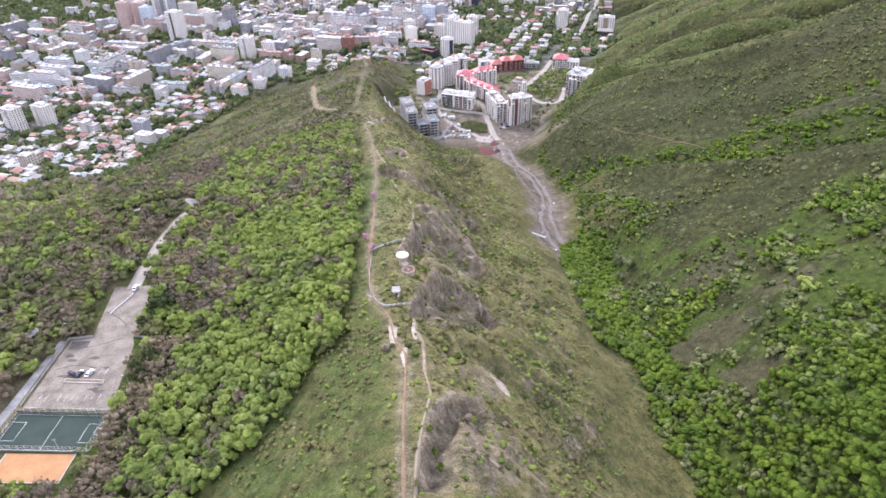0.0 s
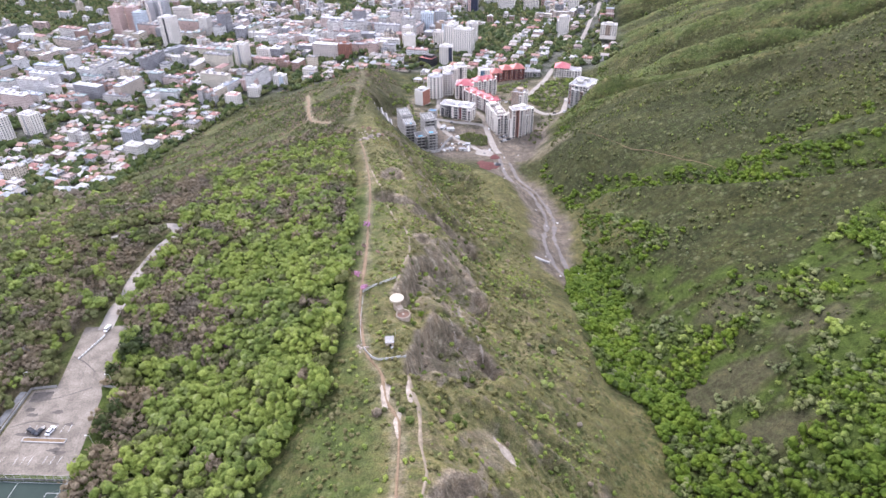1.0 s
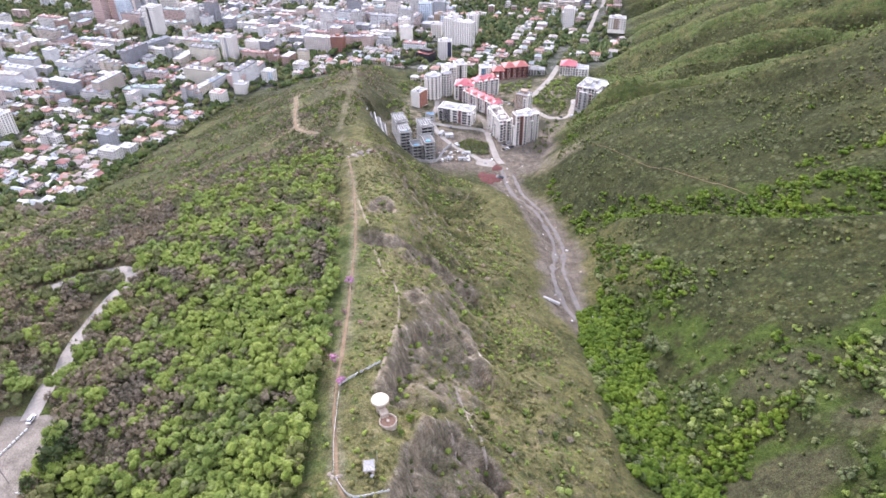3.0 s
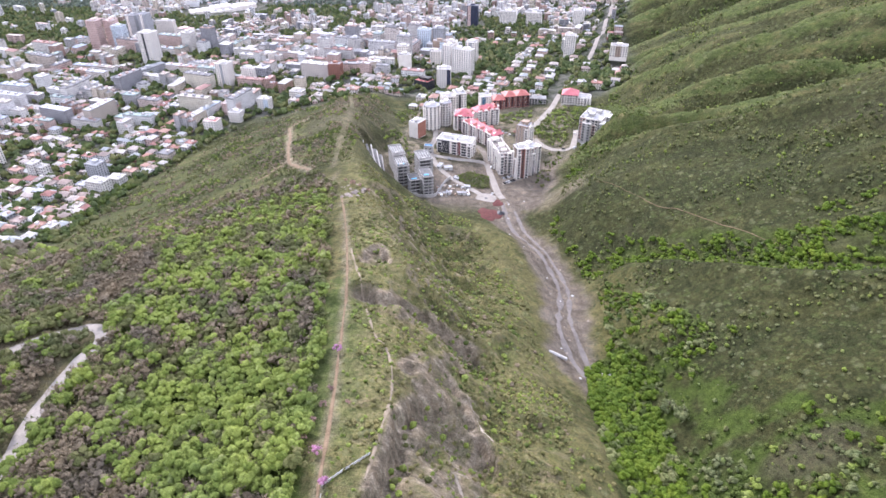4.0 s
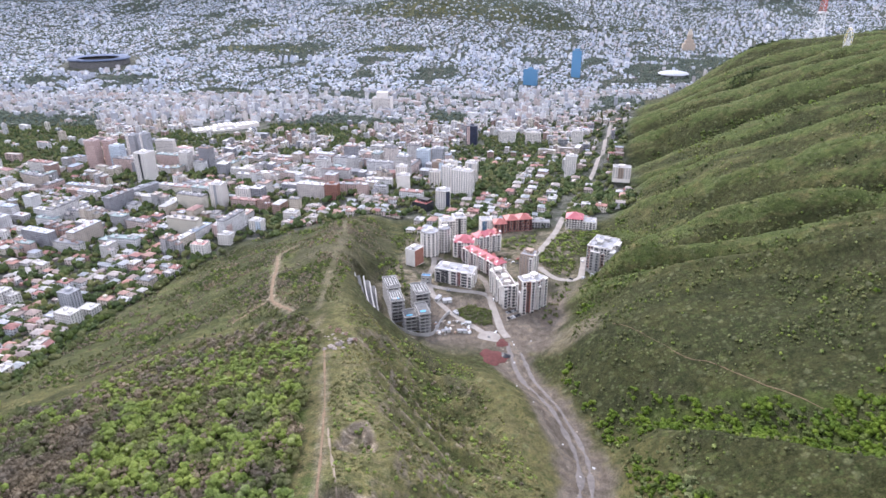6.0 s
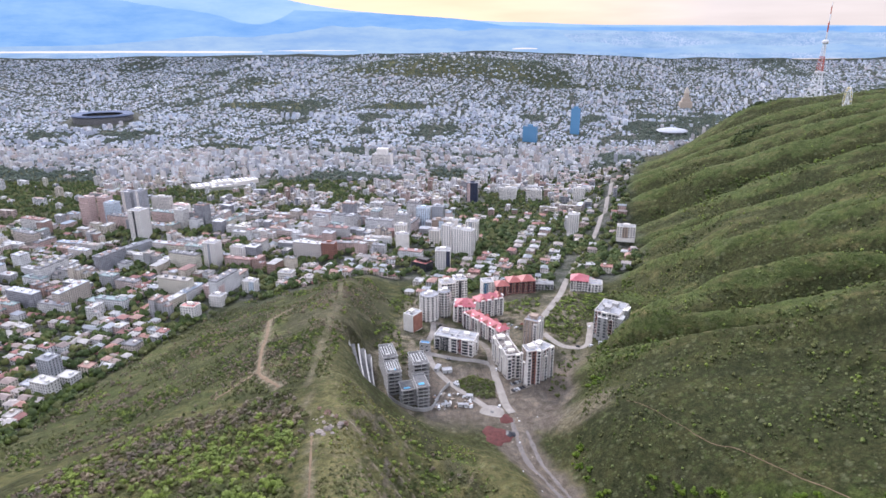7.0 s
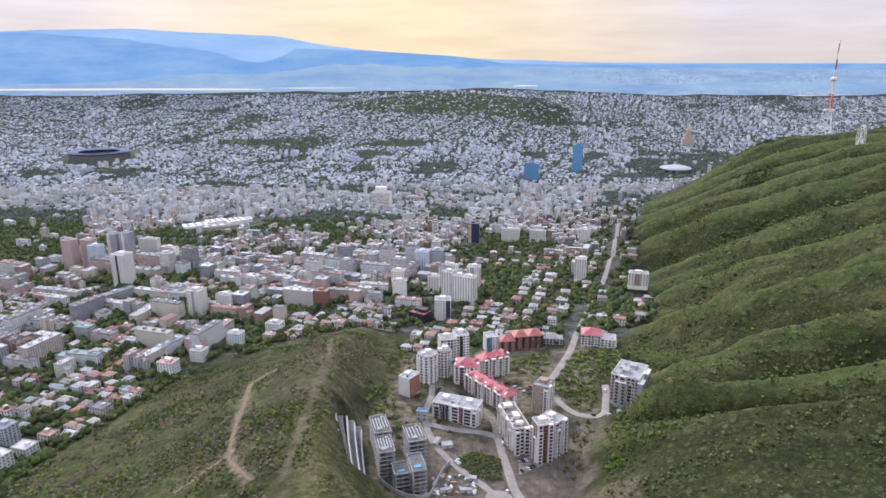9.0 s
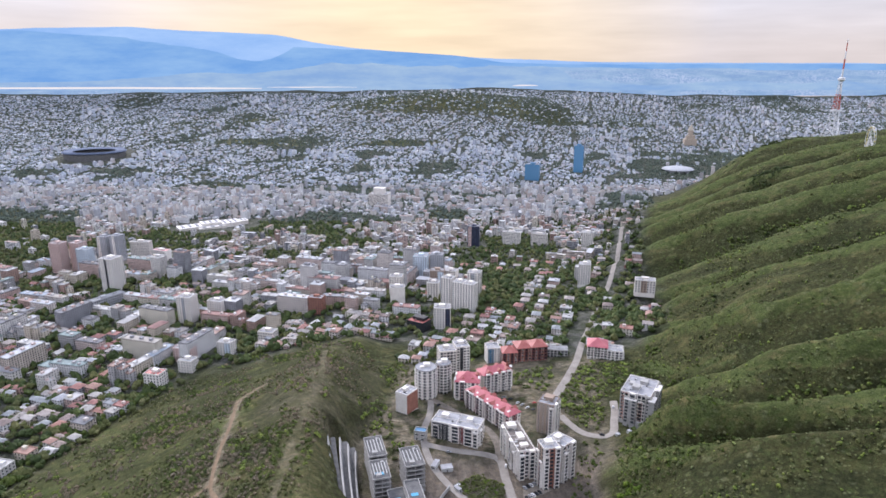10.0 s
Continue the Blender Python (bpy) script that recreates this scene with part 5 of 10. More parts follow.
# clumps of taller bushes on the hillside, in loose drifts
kx, ky, kr = scatter(HILL, 4.6, 127)
drift = rough(kx + 0.5 * ky, 0.6 * ky, 38, 193)
keep = (drift + kr.uniform(-0.18, 0.18, len(kx)) + 0.25 * step(720, 620, ky) > 0.42) & (near_line(TRACK_LINE, kx, ky) > 5) & (near_line(TRAIL_LINE, kx, ky) > 4)
kx, ky = kx[keep], ky[keep]
what = kr.uniform(0, 1, len(kx)) + 0.5 * rough(kx, ky, 30, 194)
for lo, hi, mat, label in ((-9, 0.34, M_DARK, "dark green bushes in drifts on the hillside"), (0.34, 0.58, M_GREEN, "fresh green bushes in drifts on the hillside"), (0.58, 9, M_TWIG, "brown leafless bushes in drifts on the hillside")):
    m = (what >= lo) & (what < hi)
    gather("thicket", THICKET, kx[m], ky[m], kr, 0.45, 0.95, mat, label, "bushes")

# bushes in the hollows between the spurs of the long slope
vx, vy, vr = scatter([(215, 760), (300, 700), (480, 640), (760, 700), (960, 1100), (1000, 1700), (760, 1900), (560, 1640), (400, 1300)], 9.0, 137)
sunk = height(vx, vy) - (height(vx, vy + 26) + height(vx, vy - 26)) / 2
keep = (sunk + vr.normal(0, 1.5, len(vx)) < -3.0) & (urban(vx, vy) < 0.3)
vx, vy = vx[keep], vy[keep]
what = vr.uniform(0, 1, len(vx)) + 0.6 * rough(vx, vy, 60, 195)
HOLLOW_BUSH = [dome(340 + q, 0.55) for q in range(5)]
for lo, hi, mat, label in ((-9, 0.50, M_EVERGREEN, "dark thicket in the hollows of the long slope"), (0.50, 0.75, M_DARK, "green thicket in the hollows of the long slope"), (0.75, 9, M_OLIVE, "olive thicket in the hollows of the long slope")):
    m = (what >= lo) & (what < hi)
    gather("thicket", HOLLOW_BUSH, vx[m], vy[m], vr, 0.5, 1.3, mat, label, "bushes")

# fresh green thickets along the dell on the right
DELL = [(92, 405), (80, 330), (80, 262), (102, 246), (98, 197), (106, 158), (110, 110), (200, 110), (176, 150), (150, 190), (128, 215), (118, 262), (112, 300), (120, 380), (118, 420)]
gx, gy, gr = scatter(DELL, 3.5, 37)
keep = gr.uniform(0, 1, len(gx)) < 0.95 + 0.35 * rough(gx, gy, 25, 95)
gx, gy = gx[keep], gy[keep]
BIGBUSH = [crown(90 + s, 2.7, 3.3, -0.3, 6, 0.45, 24, 0.13) for s in range(6)]
what = gr.uniform(0, 1, len(gx)) + 0.2 * rough(gx, gy, 40, 96)
gather("thicket", BIGBUSH, gx[what < 0.58], gy[what < 0.58], gr, 0.85, 1.75, M_BRIGHT, "bright green thicket in the dell", "bushes")
m = (what >= 0.58) & (what < 0.93)
gather("thicket", BIGBUSH, gx[m], gy[m], gr, 0.6, 1.3, M_DARK, "dark green bushes in the dell", "bushes")
m = what >= 0.93
gather("thicket", BIGBUSH, gx[m], gy[m], gr, 0.6, 1.25, M_PALE, "silvery grey-green bushes in the dell", "bushes")

# the bushy near spur
SPUR_WOOD = [(112, 262), (122, 218), (150, 190), (172, 150), (196, 110), (350, 110), (350, 340), (262, 345), (224, 330), (196, 318), (150, 330), (122, 320)]
ox, oy, orr = scatter(SPUR_WOOD, 3.5, 47)
near_part = step(232, 196, oy - 0.25 * (ox - 150))
clump = rough(ox, oy, 26, 97) + 0.4 * wave(oy + 0.35 * ox, ox * 0.3, 30, 141)
open_ground = np.zeros(len(ox))
for cx, cy, rx, ry in GLADES:
    open_ground = np.maximum(open_ground, step(1.25, 0.8, np.hypot((ox - cx) / rx, (oy - cy) / ry) + 0.15 * clump))
keep = orr.uniform(0, 1, len(ox)) < np.clip(0.12 + 0.95 * clump + 0.70 * near_part + 0.55 * step(205, 250, ox) - 1.3 * open_ground, 0.04, 0.97)
ox, oy, clump = ox[keep], oy[keep], clump[keep]
what = orr.uniform(0, 1, len(ox)) + 0.55 * rough(ox, oy, 34, 98)
for lo, hi, mat, low, high, label in ((-9, 0.42, M_BRIGHT, 0.55, 1.5, "bright green bushes on the near spur"), (0.42, 0.60, M_GREEN, 0.5, 1.25, "green bushes on the near spur"), (0.60, 0.85, M_DARK, 0.5, 1.3, "dark green bushes on the near spur"), (0.85, 9, M_PALE, 0.45, 1.2, "silvery grey-green bushes on the near spur")):
    m = (what >= lo) & (what < hi)
    gather("thicket", BIGBUSH, ox[m], oy[m], orr, low, high, mat, label, "bushes")

# bright brush along the dell behind the near spur
dx_, dy_, dr_ = scatter(DELL_BRUSH, 3.6, 147)
keep = dr_.uniform(0, 1, len(dx_)) < np.clip(0.34 + 1.0 * rough(dx_, dy_, 22, 148), 0.03, 0.9)
dx_, dy_ = dx_[keep], dy_[keep]
what = dr_.uniform(0, 1, len(dx_))
gather("thicket", BIGBUSH, dx_[what < 0.75], dy_[what < 0.75], dr_, 0.5, 1.4, M_BRIGHT, "bright green brush along the dell behind the spur", "bushes")
gather("thicket", BIGBUSH, dx_[what >= 0.75], dy_[what >= 0.75], dr_, 0.5, 1.2, M_DARK, "dark green brush along the dell behind the spur", "bushes")

# bushes along the foot of the bank beside the wash
FOOT = [(100, 380), (106, 420), (114, 460), (116, 490), (124, 492), (134, 455), (146, 425), (156, 400), (150, 374), (130, 366)]
kx, ky, kr = scatter(FOOT, 3.9, 48)
keep = kr.uniform(0, 1, len(kx)) < np.clip(0.55 + 0.7 * rough(kx, ky, 24, 49), 0.05, 0.95)
kx, ky = kx[keep], ky[keep]
what = kr.uniform(0, 1, len(kx))
for lo, hi, mat, label in ((-1, 0.52, M_BRIGHT, "bright green bushes at the foot of the bank"), (0.52, 0.70, M_PALE, "silvery bushes at the foot of the bank"), (0.70, 2, M_DARK, "dark green bushes at the foot of the bank")):
    m = (what >= lo) & (what < hi)
    gather("thicket", BIGBUSH, kx[m], ky[m], kr, 0.5, 1.25, mat, label, "bushes")

# scattered bushes and tufts over the right-hand slopes, thick along the dells between the spurs
SLOPES = [(110, 260), (120, 420), (112, 520), (100, 600), (130, 690), (190, 900), (300, 1080), (420, 1400), (560, 1750), (1150, 2100), (1150, 1700), (900, 1000), (520, 420), (330, 200)]
LOW_CLUMP = [crown(115 + q, 1.7, 2.2, -0.1, 1, 0.9, 5, 0.22) for q in range(6)]
SMALL_LOW = [dome(260 + q, 0.30) for q in range(6)]
FAR_LOW = [dome(220 + q, 0.42) for q in range(5)]
for lo_y, hi_y, gap, shapes, seed in ((200, 720, 3.3, SMALL_LOW, 57), (720, 1150, 3.9, SMALL_LOW, 59), (1150, 2200, 5.2, FAR_LOW, 58)):
    sx, sy, sr = scatter(SLOPES, gap, seed, 0.5)
    fold = -spur(sx, sy) / 14.0
    lie = ground_z(sx, sy) - (ground_z(sx + 14, sy + 10) + ground_z(sx - 14, sy - 10) + ground_z(sx - 10, sy + 14) + ground_z(sx + 10, sy - 14)) / 4
    fold = fold - 0.35 * np.clip(lie, -2, 2)
    thin = np.clip(1.1 - (sy - 800) / 1500.0, 0.32, 1) * 0.85
    keep = (sy >= lo_y) & (sy < hi_y) & (sr.uniform(0, 1, len(sx)) < thin * (0.10 + 0.6 * step(0.25, 0.8, fold) + 0.75 * step(-0.05, 0.55, rough(sx + 0.35 * sy, sy * 1.7, 44, 98))))
    sx, sy, fold = sx[keep], sy[keep], fold[keep]
    what = sr.uniform(0, 1, len(sx))
    deep = (fold > 0.55) & (what < 0.75)
    if lo_y < 720:
        deep &= (what < 0.42)
        gather("dell_bushes", BIGBUSH, sx[deep], sy[deep], sr, 0.5, 1.35, M_BRIGHT, "fresh green bushes along the dells", "bushes")
    else:
        lit = deep & (what < 0.6) & (rough(sx, sy, 120, 97) > 0.25)
        gather("dell_bushes", shapes, sx[lit], sy[lit], sr, 0.8, 1.9, M_GREEN, "fresh green bushes along the far dells", "bushes")
        gather("dell_bushes", shapes, sx[deep & ~lit], sy[deep & ~lit], sr, 0.8, 2.2, M_DARK, "dark green bushes along the dells", "bushes")
    for lo, hi, mat, label, wide in ((-1, 0.42, M_OLIVE, "olive scrub over the grassy slopes", 1.0), (0.42, 0.62, M_PALE, "pale grey-green tufts over the slopes", 0.75), (0.62, 0.86, M_DARK, "dark green bushes over the slopes", 0.7), (0.86, 2, M_GREEN, "green bushes over the slopes", 0.9)):
        m = ~deep & (what >= lo) & (what < hi)
        gather("slope_scrub", shapes, sx[m], sy[m], sr, 0.4 * wide, 1.55 * wide, mat, label, "bushes")

# tufts on the grassy crest and its flanks
CREST = [(-88, 100), (-50, 180), (-34, 250), (-40, 400), (-60, 500), (-62, 620), (-10, 640), (30, 600), (60, 470), (64, 400), (76, 300), (72, 180), (90, 100)]
tx, ty, tr = scatter(CREST, 2.5, 67, 0.5)
keep = (tr.uniform(0, 1, len(tx)) < 0.50 + 0.55 * rough(tx, ty, 18, 99)) & (near_line(PATH_LINE, tx, ty) > 2.0)
for rows, deep in SCARPS:
    side, along = scarp_side(rows, tx, ty)
    keep &= ~((along > 0.4) & (side > -2.0) & (side < 9))
tx, ty = tx[keep], ty[keep]
TUFT = [crown(110 + s, 0.95, 0.9, -0.1, 2, 0.65, 5, 0.26) for s in range(4)]
what = tr.uniform(0, 1, len(tx)) + 0.3 * rough(tx, ty, 40, 90)
m = what < 0.42
gather("tussocks", TUFT, tx[m], ty[m], tr, 0.6, 1.7, M_TUFT, "rough olive-green tussocks on the crest", "grass")
m = (what >= 0.42) & (what < 0.62)
gather("tussocks", TUFT, tx[m], ty[m], tr, 0.5, 1.3, M_TUFT, "dry straw-coloured tussocks on the crest", "grass")
m = what >= 0.62
gather("tussocks", TUFT, tx[m], ty[m], tr, 0.5, 1.4, M_GREEN, "green tussocks on the crest", "grass")

# bushes in the hollows of the ridge's flank
fx_, fy_, fr_ = scatter([(-30, 180), (-16, 330), (-40, 460), (-50, 600), (-20, 640), (20, 600), (56, 480), (62, 400), (74, 300), (70, 180), (20, 120)], 3.6, 87, 0.5)
lie = ground_z(fx_, fy_) - (ground_z(fx_ + 7, fy_) + ground_z(fx_ - 7, fy_) + ground_z(fx_, fy_ + 7) + ground_z(fx_, fy_ - 7)) / 4
keep = fr_.uniform(0, 1, len(fx_)) < np.clip(0.18 - 0.45 * lie + 0.3 * rough(fx_, fy_, 30, 88), 0.02, 0.85)
fx_, fy_ = fx_[keep], fy_[keep]
what = fr_.uniform(0, 1, len(fx_))
for lo, hi, mat, label in ((-1, 0.4, M_GREEN, "green bushes in the hollows of the flank"), (0.4, 0.7, M_OLIVE, "olive bushes in the hollows of the flank"), (0.7, 0.85, M_DARK, "dark bushes in the hollows of the flank"), (0.85, 2, M_TWIG, "brown dry bushes on the flank")):
    m = (what >= lo) & (what < hi)
    gather("flank_bushes", LOW_CLUMP, fx_[m], fy_[m], fr_, 0.35, 1.0, mat, label, "bushes")


def small_tree(x, y, me, label, group, size=1.0, trunk=None):
    t = thing("tree", pose(x, y, gz(x, y), 0, 0, (x * 37 + y * 11) % 360), label, "tree", group)
    grow = Matrix.Diagonal((size, size, size, 1))
    part("trunk", trunk or STEM_ME[0], t, at=grow)
    part("crown", me, t, at=grow)
    return t


ROSY = [fast_mesh("crown", *crown(130 + s, 2.3, 4.4, 0.7, 9, 0.36, 50, 0.11), M_PINK) for s in range(2)]
FADED = [fast_mesh("crown", *crown(140 + s, 2.0, 3.6, 0.5, 8, 0.36, 50, 0.12), M_ROSE) for s in range(2)]
for n, (x, y, s) in enumerate([(-33, 250, 0.85), (-38, 264, 0.8), (-90, 259, 1.0), (-40, 326, 0.85), (-96, 243, 0.7)]):
    small_tree(x, y, ROSY[n % 2], "small tree in violet-pink blossom beside the path", "blossoming trees", s)
for n, (x, y, s) in enumerate([(-42, 281, 0.8), (-40, 290, 0.7), (-44, 272, 0.8), (-39, 300, 0.6), (18, 372, 0.8), (26, 362, 0.7), (-31, 290, 0.6), (-62, 560, 1.0), (-56, 556, 0.9), (-50, 552, 0.8), (-68, 566, 0.8)]):
    small_tree(x, y, FADED[n % 2], "small tree with faded pinkish-brown blossom", "fading blossom trees", s)
ROUND_ME = [fast_mesh("crown", *crown(150 + s, 1.9, 3.2, 0.0, 10, 0.44, 36, 0.11), M_BRIGHT) for s in range(3)]
for n, (x, y, s) in enumerate([(-9, 236, 0.9), (20, 270, 1.0), (22, 264, 0.7), (-4, 124, 0.8), (-5, 128, 0.6), (-2, 119, 0.6), (160, 388, 1.7), (213, 415, 1.5), (220, 412, 1.2), (292, 560, 1.3), (-56, 186, 1.0), (-60, 190, 0.8), (-52, 178, 0.8)]):
    small_tree(x, y, ROUND_ME[n % 3], "round fresh green bush standing alone", "lone green bushes", s)
SILVER_ME = [fast_mesh("crown", *crown(155 + s, 2.6, 4.6, 0.2, 16, 0.36, 90, 0.10), M_PALE) for s in range(2)]
for n, (x, y, s) in enumerate([(121, 357, 1.5), (124, 347, 1.7), (116, 338, 1.1), (106, 313, 1.9), (112, 322, 1.3), (113, 419, 1.0), (152, 238, 1.2), (160, 246, 1.0), (166, 238, 1.2), (171, 250, 1.0), (150, 214, 1.1), (156, 206, 0.9)]):
    small_tree(x, y, SILVER_ME[n % 2], "silvery grey-green tree among the bushes of the dell", "silvery trees", s)
CONE_ME = fast_mesh("crown", *crown(160, 1.7, 8.5, 0.3, 18, 0.42, 40, 0.12), M_EVERGREEN)
for x, y, s in [(-172, 609, 0.6), (-176, 600, 0.55), (-160, 612, 0.5), (-183, 596, 0.6), (-150, 682, 0.7), (-146, 690, 0.6), (-214, 640, 0.5), (-190, 590, 0.5), (-166, 616, 0.45)]:
    small_tree(x, y, CONE_ME, "small dark evergreen tree on the hillside", "dark evergreens", s)
px_, py_, pr_ = scatter([(570, 1540), (600, 1530), (700, 1610), (790, 1660), (770, 1690), (650, 1630)], 9, 77)
gather("pine_stand", [crown(170 + s, 3.2, 9, 0.0, 3, 0.7, 4, 0.2) for s in range(2)], px_, py_, pr_, 0.7, 1.3, M_EVERGREEN, "stand of dark pines on the far slope", "trees")
tvx, tvy, tvr = scatter([(760, 1990), (900, 2030), (1080, 2090), (1300, 2150), (1300, 2040), (1100, 1990), (900, 1960)], 9, 78)
gather("pine_stand", [crown(180 + s, 3.4, 8, 0.0, 2, 0.8, 3, 0.2) for s in range(2)], tvx, tvy, tvr, 0.6, 1.2, M_EVERGREEN, "dark trees along the top of the hill", "trees")

# ---- the city ----
def quads_on(w, d, h, floors, bay, wide, tall, sides="fblr", out=0.08, z0=0.0):
    """Window panes just proud of a box's faces: quads."""
    vs = []
    fh = h / floors
    for side in sides:
        length = w if side in "fb" else d
        n = max(int(length / bay), 1)
        for k in range(n):
            c = (k + 0.5) / n * length - length / 2
            for f in range(floors):
                zb = z0 + f * fh + fh * 0.28
                a, b, lo, hi = c - wide / 2, c + wide / 2, zb, zb + tall
                if side == "f":
                    q = [(a, -d / 2 - out, lo), (b, -d / 2 - out, lo), (b, -d / 2 - out, hi), (a, -d / 2 - out, hi)]
                elif side == "b":
                    q = [(b, d / 2 + out, lo), (a, d / 2 + out, lo), (a, d / 2 + out, hi), (b, d / 2 + out, hi)]
                elif side == "l":
                    q = [(-w / 2 - out, b, lo), (-w / 2 - out, a, lo), (-w / 2 - out, a, hi), (-w / 2 - out, b, hi)]
                else:
                    q = [(w / 2 + out, a, lo), (w / 2 + out, b, lo), (w / 2 + out, b, hi), (w / 2 + out, a, hi)]
                vs += q
    v = np.array(vs, float)
    return v, np.arange(len(v)).reshape(-1, 4)


def flat_top(w, d, h):
    """A flat roof sunk behind a low parapet, in one piece."""
    a, b, t = w / 2 + 0.1, d / 2 + 0.1, 0.45
    ring = lambda p, q, z: [(-p, -q, z), (p, -q, z), (p, q, z), (-p, q, z)]
    v = np.array(ring(a, b, h - 0.4) + ring(a, b, h + 0.8) + ring(a - t, b - t, h + 0.8) + ring(a - t, b - t, h + 0.05))
    f = [(4 * k + n, 4 * k + (n + 1) % 4, 4 * k + 4 + (n + 1) % 4, 4 * k + 4 + n) for k in range(3) for n in range(4)] + [(12, 13, 14, 15)]
    return v, np.array(f)


def hipped(w, d, h, rise, over=0.5, gable=False):
    a, b = w / 2 + over, d / 2 + over
    r = a if gable else max(a - b, 0.4)
    v = np.array([(-a, -b, h), (a, -b, h), (a, b, h), (-a, b, h), (-r, 0, h + rise), (r, 0, h + rise), (-a, -b, h - 0.3), (a, -b, h - 0.3), (a, b, h - 0.3), (-a, b, h - 0.3)])
    f = np.array([(0, 1, 5, 4), (2, 3, 4, 5), (1, 2, 5, 5), (3, 0, 4, 4), (6, 7, 1, 0), (7, 8, 2, 1), (8, 9, 3, 2), (9, 6, 0, 3)])
    return v, f


def tidy(v, f):
    """Splits quads into triangles and drops the empty ones."""
    t = np.concatenate([f[:, [0, 1, 2]], f[:, [0, 2, 3]]])
    return v, t[(t[:, 0] != t[:, 1]) & (t[:, 1] != t[:, 2]) & (t[:, 0] != t[:, 2])]


def town_house(w, d, h, floors, roof, extra=(), bays=3.4, more=()):
    """Wall, roof and window arrays of one building type."""
    wall = tidy(*boxes([(0, 0, -5, w, d, h + 5), *[(x, y, z - 0.0, a, b, c) for x, y, z, a, b, c in more]]))
    if roof == "flat":
        top = tidy(*flat_top(w, d, h))
    else:
        top = tidy(*hipped(w, d, h, min(w, d) * 0.24, 0.5, roof == "gable"))
    fh = h / floors
    win = tidy(*quads_on(w, d, h, floors, bays, bays * 0.46, fh * 0.5))
    return dict(wall=wall, roof=top, window=win, head=tidy(*boxes(list(extra))) if len(extra) else None, size=(w, d, h))


def compound(volumes, clutter=()):
    """A building of several joined volumes: rows of x, y, width, depth, height, floors."""
    parts = {"wall": [], "roof": [], "window": [], "head": []}
    for x, y, w, d, h, floors in volumes:
        one = town_house(w, d, h, floors, "flat", [(-w * 0.2, d * 0.15, h, 3.2, 3.0, 2.4), (w * 0.28, -d * 0.2, h, 1.6, 1.6, 1.4)])
        for k in parts:
            v, f = one[k]
            parts[k].append((v + (x, y, 0), f))
    out = {}
    for k, some in parts.items():
        n, fs = 0, []
        for v, f in some:
            fs.append(f + n)
            n += len(v)
        out[k] = (np.concatenate([v for v, _ in some]), np.concatenate(fs))
    x, y, w, d, h, floors = volumes[0]
    out["size"] = (w, d, h)
    return out


def head(x, y, h, a=4.0, b=4.0, c=2.6):
    return (x, y, h, a, b, c)


TOWN = {
    "slab": [town_house(46, 12, 16, 5, "flat", [head(-12, 0, 16), head(8, 1, 16), head(17, -1, 16, 3, 3, 2)]), town_house(38, 13, 15, 5, "flat", [head(-8, 0, 15), head(9, 0, 15)]), town_house(52, 14, 27, 9, "flat", [head(-15, 0, 27), head(0, 0, 27), head(15, 0, 27)])],
    "mid": [compound([(-5, 0, 12, 15, 22, 7), (6.5, 1.5, 11, 12, 17.5, 5)]), compound([(0, 3, 22, 11, 19, 6), (-6, -6.5, 10, 8.2, 13, 4)]), compound([(-7, 0, 9, 17, 26, 8), (2, 2, 9.2, 13, 22, 7), (9.5, 4, 6, 10, 16, 5)]), town_house(24, 15, 19, 6, "flat", [head(-4, 2, 19), head(6, -2, 19, 5, 3, 2)]), town_house(20, 17, 24, 8, "flat", [head(0, 3, 24, 6, 5, 3)]), town_house(26, 14, 16, 5, "hip"), town_house(18, 15, 13, 4, "flat", [head(3, 1, 13)])],
    "tower": [town_house(20, 18, 40, 13, "flat", [head(0, 0, 40, 8, 7, 4)]), town_house(18, 18, 33, 11, "flat", [head(2, 0, 33, 7, 6, 3.4)]), town_house(24, 17, 46, 15, "flat", [head(-3, 0, 46, 9, 6, 4), head(7, 2, 46, 4, 4, 3)])],
    "house": [town_house(12, 10, 6.4, 2, "hip"), town_house(15, 9, 6.2, 2, "gable"), town_house(10, 9, 7.4, 2, "hip"), town_house(13, 11, 9.0, 3, "flat", [head(2, 2, 9, 3, 3, 2.2)]), town_house(11, 8, 4.2, 1, "gable")],
    "villa": [town_house(14, 12, 9.2, 3, "hip"), town_house(16, 12, 10, 3, "flat", [head(-3, 2, 10)]), town_house(13, 10, 6.6, 2, "gable")],
}
TOWN_LABELS = {
    "slab": ("long plastered apartment slab with a flat grey roof", "apartment building", "apartment slabs below the hill"),
    "mid": ("mid-rise plastered apartment house with rows of windows", "apartment building", "mid-rise houses of the city"),
    "tower": ("tall pale apartment tower with a stair head on top", "apartment tower", "apartment towers of the city"),
    "house": ("small plastered town house with a low roof", "house", "small houses at the foot of the hill"),
    "villa": ("plastered villa among garden trees", "house", "villas among gardens"),
}
GRID = -18.0
gc, gs = math.cos(radians(GRID)), math.sin(radians(GRID))
KEEP_OUT = [(-62, 680), (-75, 790), (-62, 905), (-40, 935), (-20, 985), (20, 990), (40, 1016), (150, 1016), (150, 955), (168, 1012), (232, 1005), (232, 900), (222, 800), (160, 690)]
